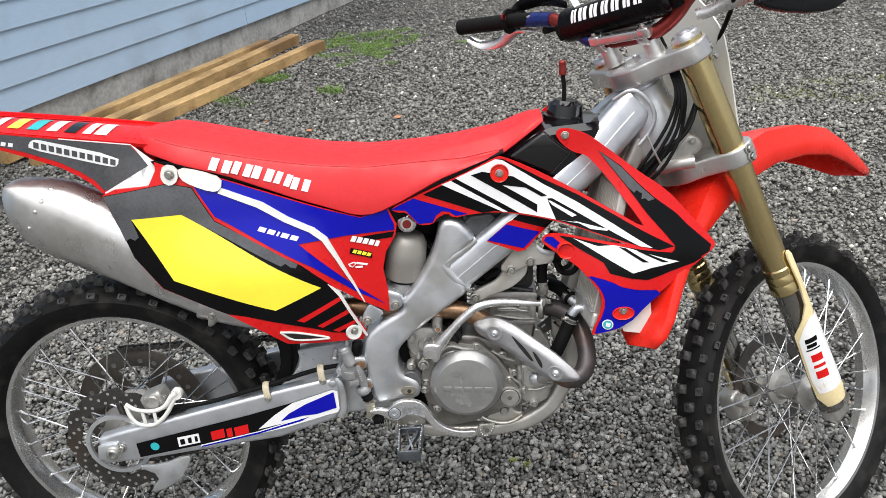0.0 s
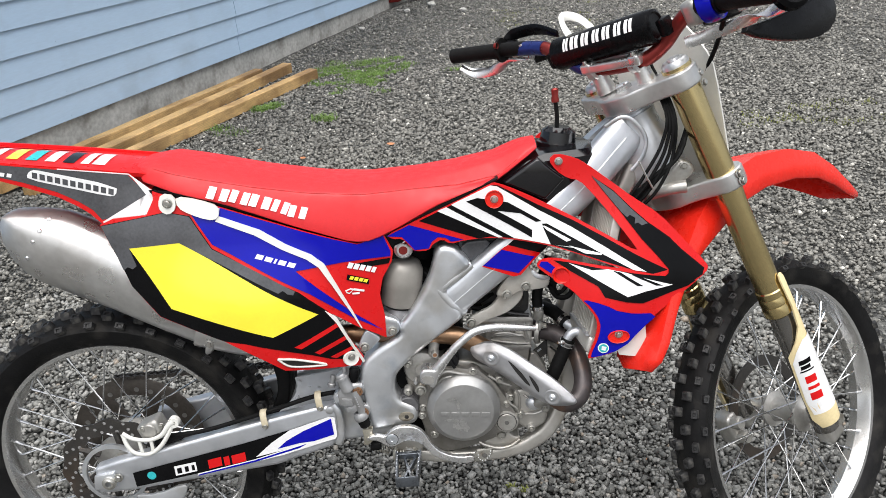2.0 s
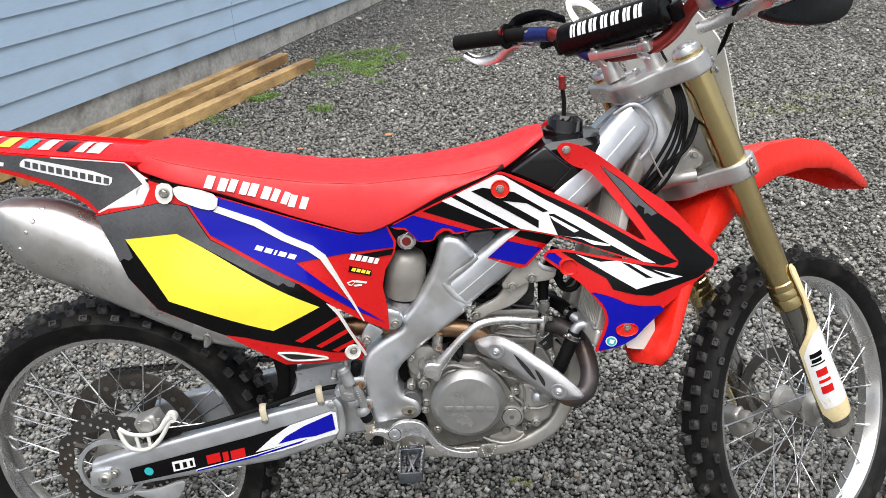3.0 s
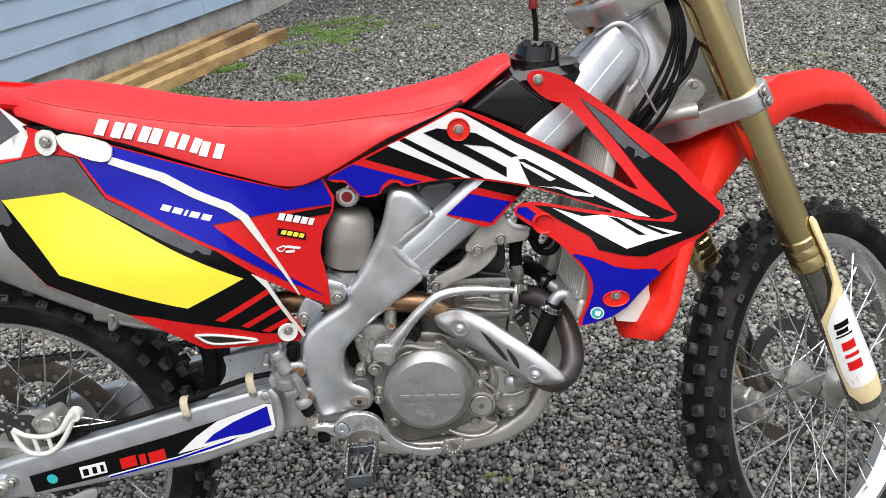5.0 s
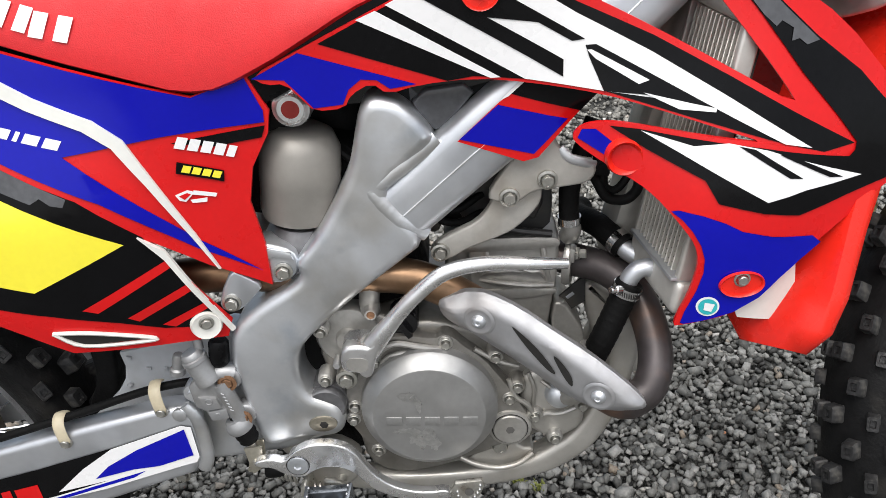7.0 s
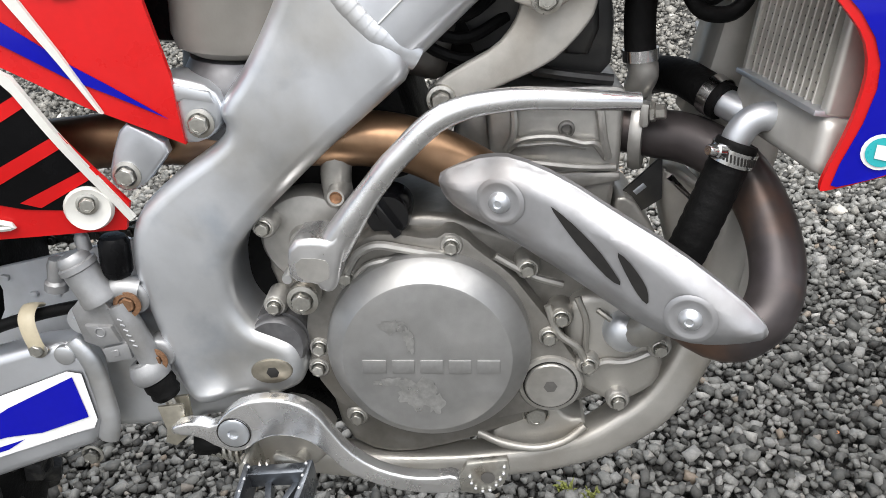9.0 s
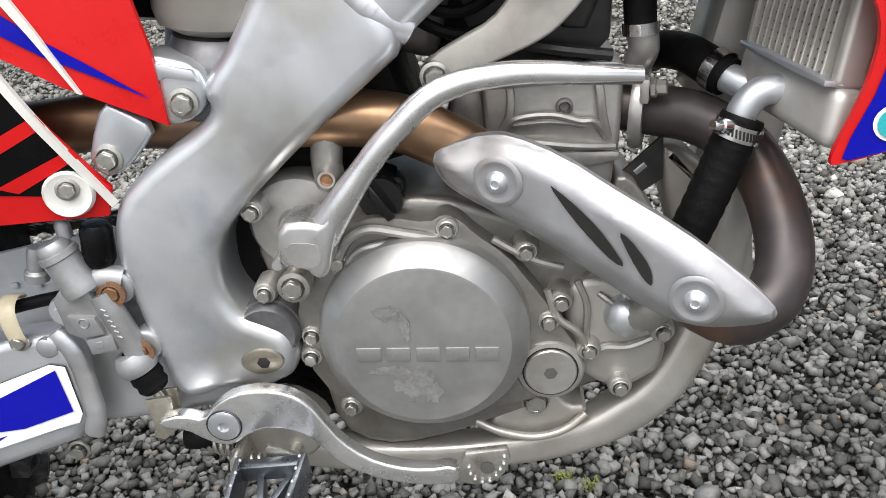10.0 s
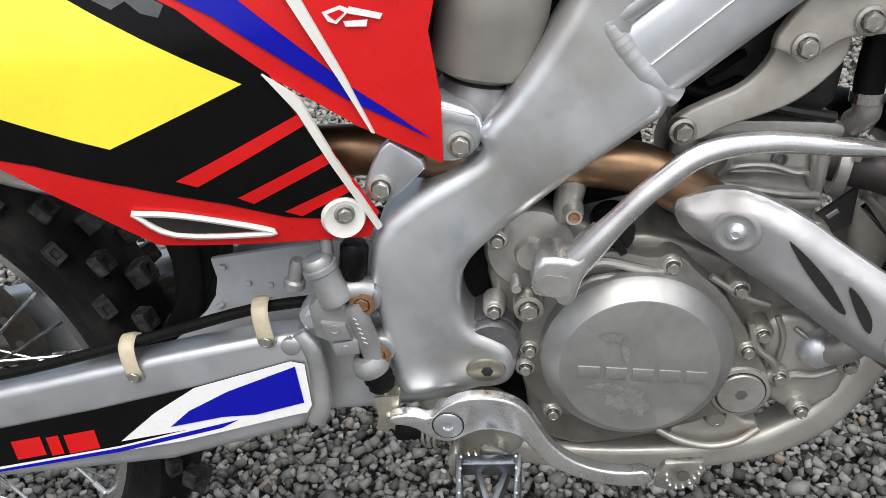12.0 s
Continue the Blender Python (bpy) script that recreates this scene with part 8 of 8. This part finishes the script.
    part("hand_shield", steered(pillow(rounded([(-0.091, 0.095), (-0.047, 0.058), (0.043, 0.010), (0.102, -0.007), (0.143, 0.003), (0.155, 0.03), (0.14, 0.055), (0.06, 0.062), (-0.022, 0.078)]), -0.362, -0.352, 0.003, 2)), BLACK_PLASTIC, bar)
    part("brake_lever", steered(tube([(0.085, -0.19, 0.085), (0.10, -0.26, 0.08), (0.08, -0.35, 0.085)], [0.007, 0.006, 0.006], 10, flat=0.7)), ALU_BRIGHT, bar)
    # front plate
    pl = [(-0.06, 0.10), (0.06, 0.10), (0.116, 0.03), (0.124, -0.02), (0.116, -0.12), (0.102, -0.25), (-0.102, -0.25), (-0.116, -0.12), (-0.124, -0.02), (-0.116, 0.03)]
    rings = [[(0.150 - 2.6 * y * y + off + 0.34 * min(0, z + 0.011), y, z) for y, z in rounded(pl)] for off in (0, 0.004)]
    part("front_plate", steered(loft(rings)), WHITE_PLASTIC, bike, "white front number plate seen from behind")
    part("plate_strap", steered(tube([(0.07, 0.06, 0.11), (0.06, 0.085, 0.17), (0.035, 0.10, 0.192), (0.012, 0.085, 0.175), (0.005, 0.07, 0.14)], 0.009, 8, flat=0.25)), WHITE_PLASTIC, bike)
    for z in (0.0, -0.02):
        bolt(BOLT6, 0, 0, 0, tc, STEER @ Matrix.Translation((0.055, -0.135, z)) @ SIDE)
    # cables
    for i in range(4):
        u, v = 0.0105 * (i - 1.5), -0.005 * (i - 1.5)
        part("cable", tube([STEER @ Vector((0.050 + 0.003 * i, -0.02 - 0.004 * i, 0.05)), Vector((1.186 + u * 0.4, -0.072 - 0.002 * i, 1.010)), Vector((1.181 + u * 0.7, -0.084 - 0.002 * (i % 3), 0.946 + v)), Vector((1.156 + u, -0.090 - 0.003 * (i % 2), 0.895 + v)), Vector((1.122 + u, -0.088, 0.848 + v)), Vector((1.06 + u * 0.5, -0.062, 0.79))], 0.0035, 8), RUBBER, bike)
    for i in range(3):
        part("cable", tube([STEER @ Vector((0.115, -0.06 - 0.01 * i, -0.03)), Vector((1.212 - 0.006 * i, -0.078, 0.945 - 0.008 * i)), Vector((1.168 - 0.006 * i, -0.088, 0.893)), Vector((1.12 - 0.008 * i, -0.08, 0.843)), Vector((1.05, -0.062, 0.78))], 0.0040, 8), RUBBER, bike)
    part("cable_tie", tube([(1.123, -0.098, 0.925), (1.136, -0.102, 0.895), (1.150, -0.098, 0.868)], 0.002, 6), ZINC, bike)
    part("stem_bracket", pillow(rounded([(1.142, 0.843), (1.174, 0.879), (1.196, 0.907), (1.211, 0.916), (1.236, 0.904), (1.240, 0.884), (1.206, 0.860), (1.169, 0.848)]), -0.066, -0.03, 0.010, 4), CAST, bike, sharp=60)
    part("stem_bracket", tube([(1.155, -0.05, 0.846), (1.185, -0.062, 0.857), (1.22, -0.07, 0.862)], 0.013, 12), CAST, bike)
    bolt(BOLT6, 1.215, -0.068, 0.902)

build_fork()


# -- front fender --
def build_front_fender():
    rings = []
    for x, z, w, drop in ((-0.290, -0.434, 0.036, 0.008), (-0.276, -0.414, 0.056, 0.016), (-0.247, -0.392, 0.061, 0.020), (-0.195, -0.352, 0.062, 0.022), (-0.146, -0.318, 0.063, 0.026), (-0.085, -0.282, 0.066, 0.036), (-0.03, -0.252, 0.068, 0.058), (0.02, -0.234, 0.070, 0.070), (0.08, -0.224, 0.072, 0.070), (0.18, -0.236, 0.075, 0.072), (0.28, -0.278, 0.077, 0.066), (0.36, -0.333, 0.072, 0.058), (0.42, -0.403, 0.058, 0.044), (0.475, -0.484, 0.040, 0.028), (0.512, -0.53, 0.020, 0.010), (0.524, -0.548, 0.006, 0.003)):
        nx, nz = lerp(x, (-0.3, -0.60), (-0.1, -0.35), (0.1, 0.0), (0.3, 0.36), (0.53, 0.60)), 0
        nz = math.sqrt(1 - nx * nx)
        top = [(s, -drop * (0.12 * abs(t) if abs(t) < 0.7 else 0.084 + 0.916 * (abs(t) - 0.7) / 0.3)) for t, s in ((-1, -1), (-0.85, -0.99), (-0.7, -0.92), (-0.3, -0.4), (0.3, 0.4), (0.7, 0.92), (0.85, 0.99), (1, 1))]
        ring = [(x + nx * h, w * s, z + nz * h) for s, h in top] + [(x + nx * (h - 0.004), (w - 0.004) * s, z + nz * (h - 0.004)) for s, h in reversed(top)]
        rings.append(ring)
    part("front_fender", steered(loft(rings)), FENDER_RED, bike, "bright red plastic front fender", sharp=60)


build_front_fender()


# -- front brake --
def build_front_brake():
    o = STEER @ Matrix.Translation((0.024, 0, -0.80))
    bm = lathe([(0.095, -0.0018), (0.120, -0.0018), (0.120, 0.0018), (0.095, 0.0018)], o @ Matrix.Translation((0, 0.062, 0)) @ SIDE, 60, closed=True)
    d = part("front_disc", bm, DARK_STEEL, bike, "drilled front brake disc")
    part("front_caliper", box(0.036, 0.045, 0.075, o @ Matrix.Translation((-0.108, 0.075, 0.03)), 0.012, seg=3), CAST, d)
    for z in (0.008, 0.048):
        part("caliper_piston", lathe([(0, 0.012), (0.012, 0.012), (0.015, 0.006), (0.015, -0.02)], o @ Matrix.Translation((-0.108, 0.045, z)) @ SIDE, 20), CAST, d)
    part("axle", lathe([(0, 0.125), (0.012, 0.125), (0.014, 0.12), (0.014, -0.125), (0, -0.125)], o @ SIDE, 20), ZINC, d)


build_front_brake()
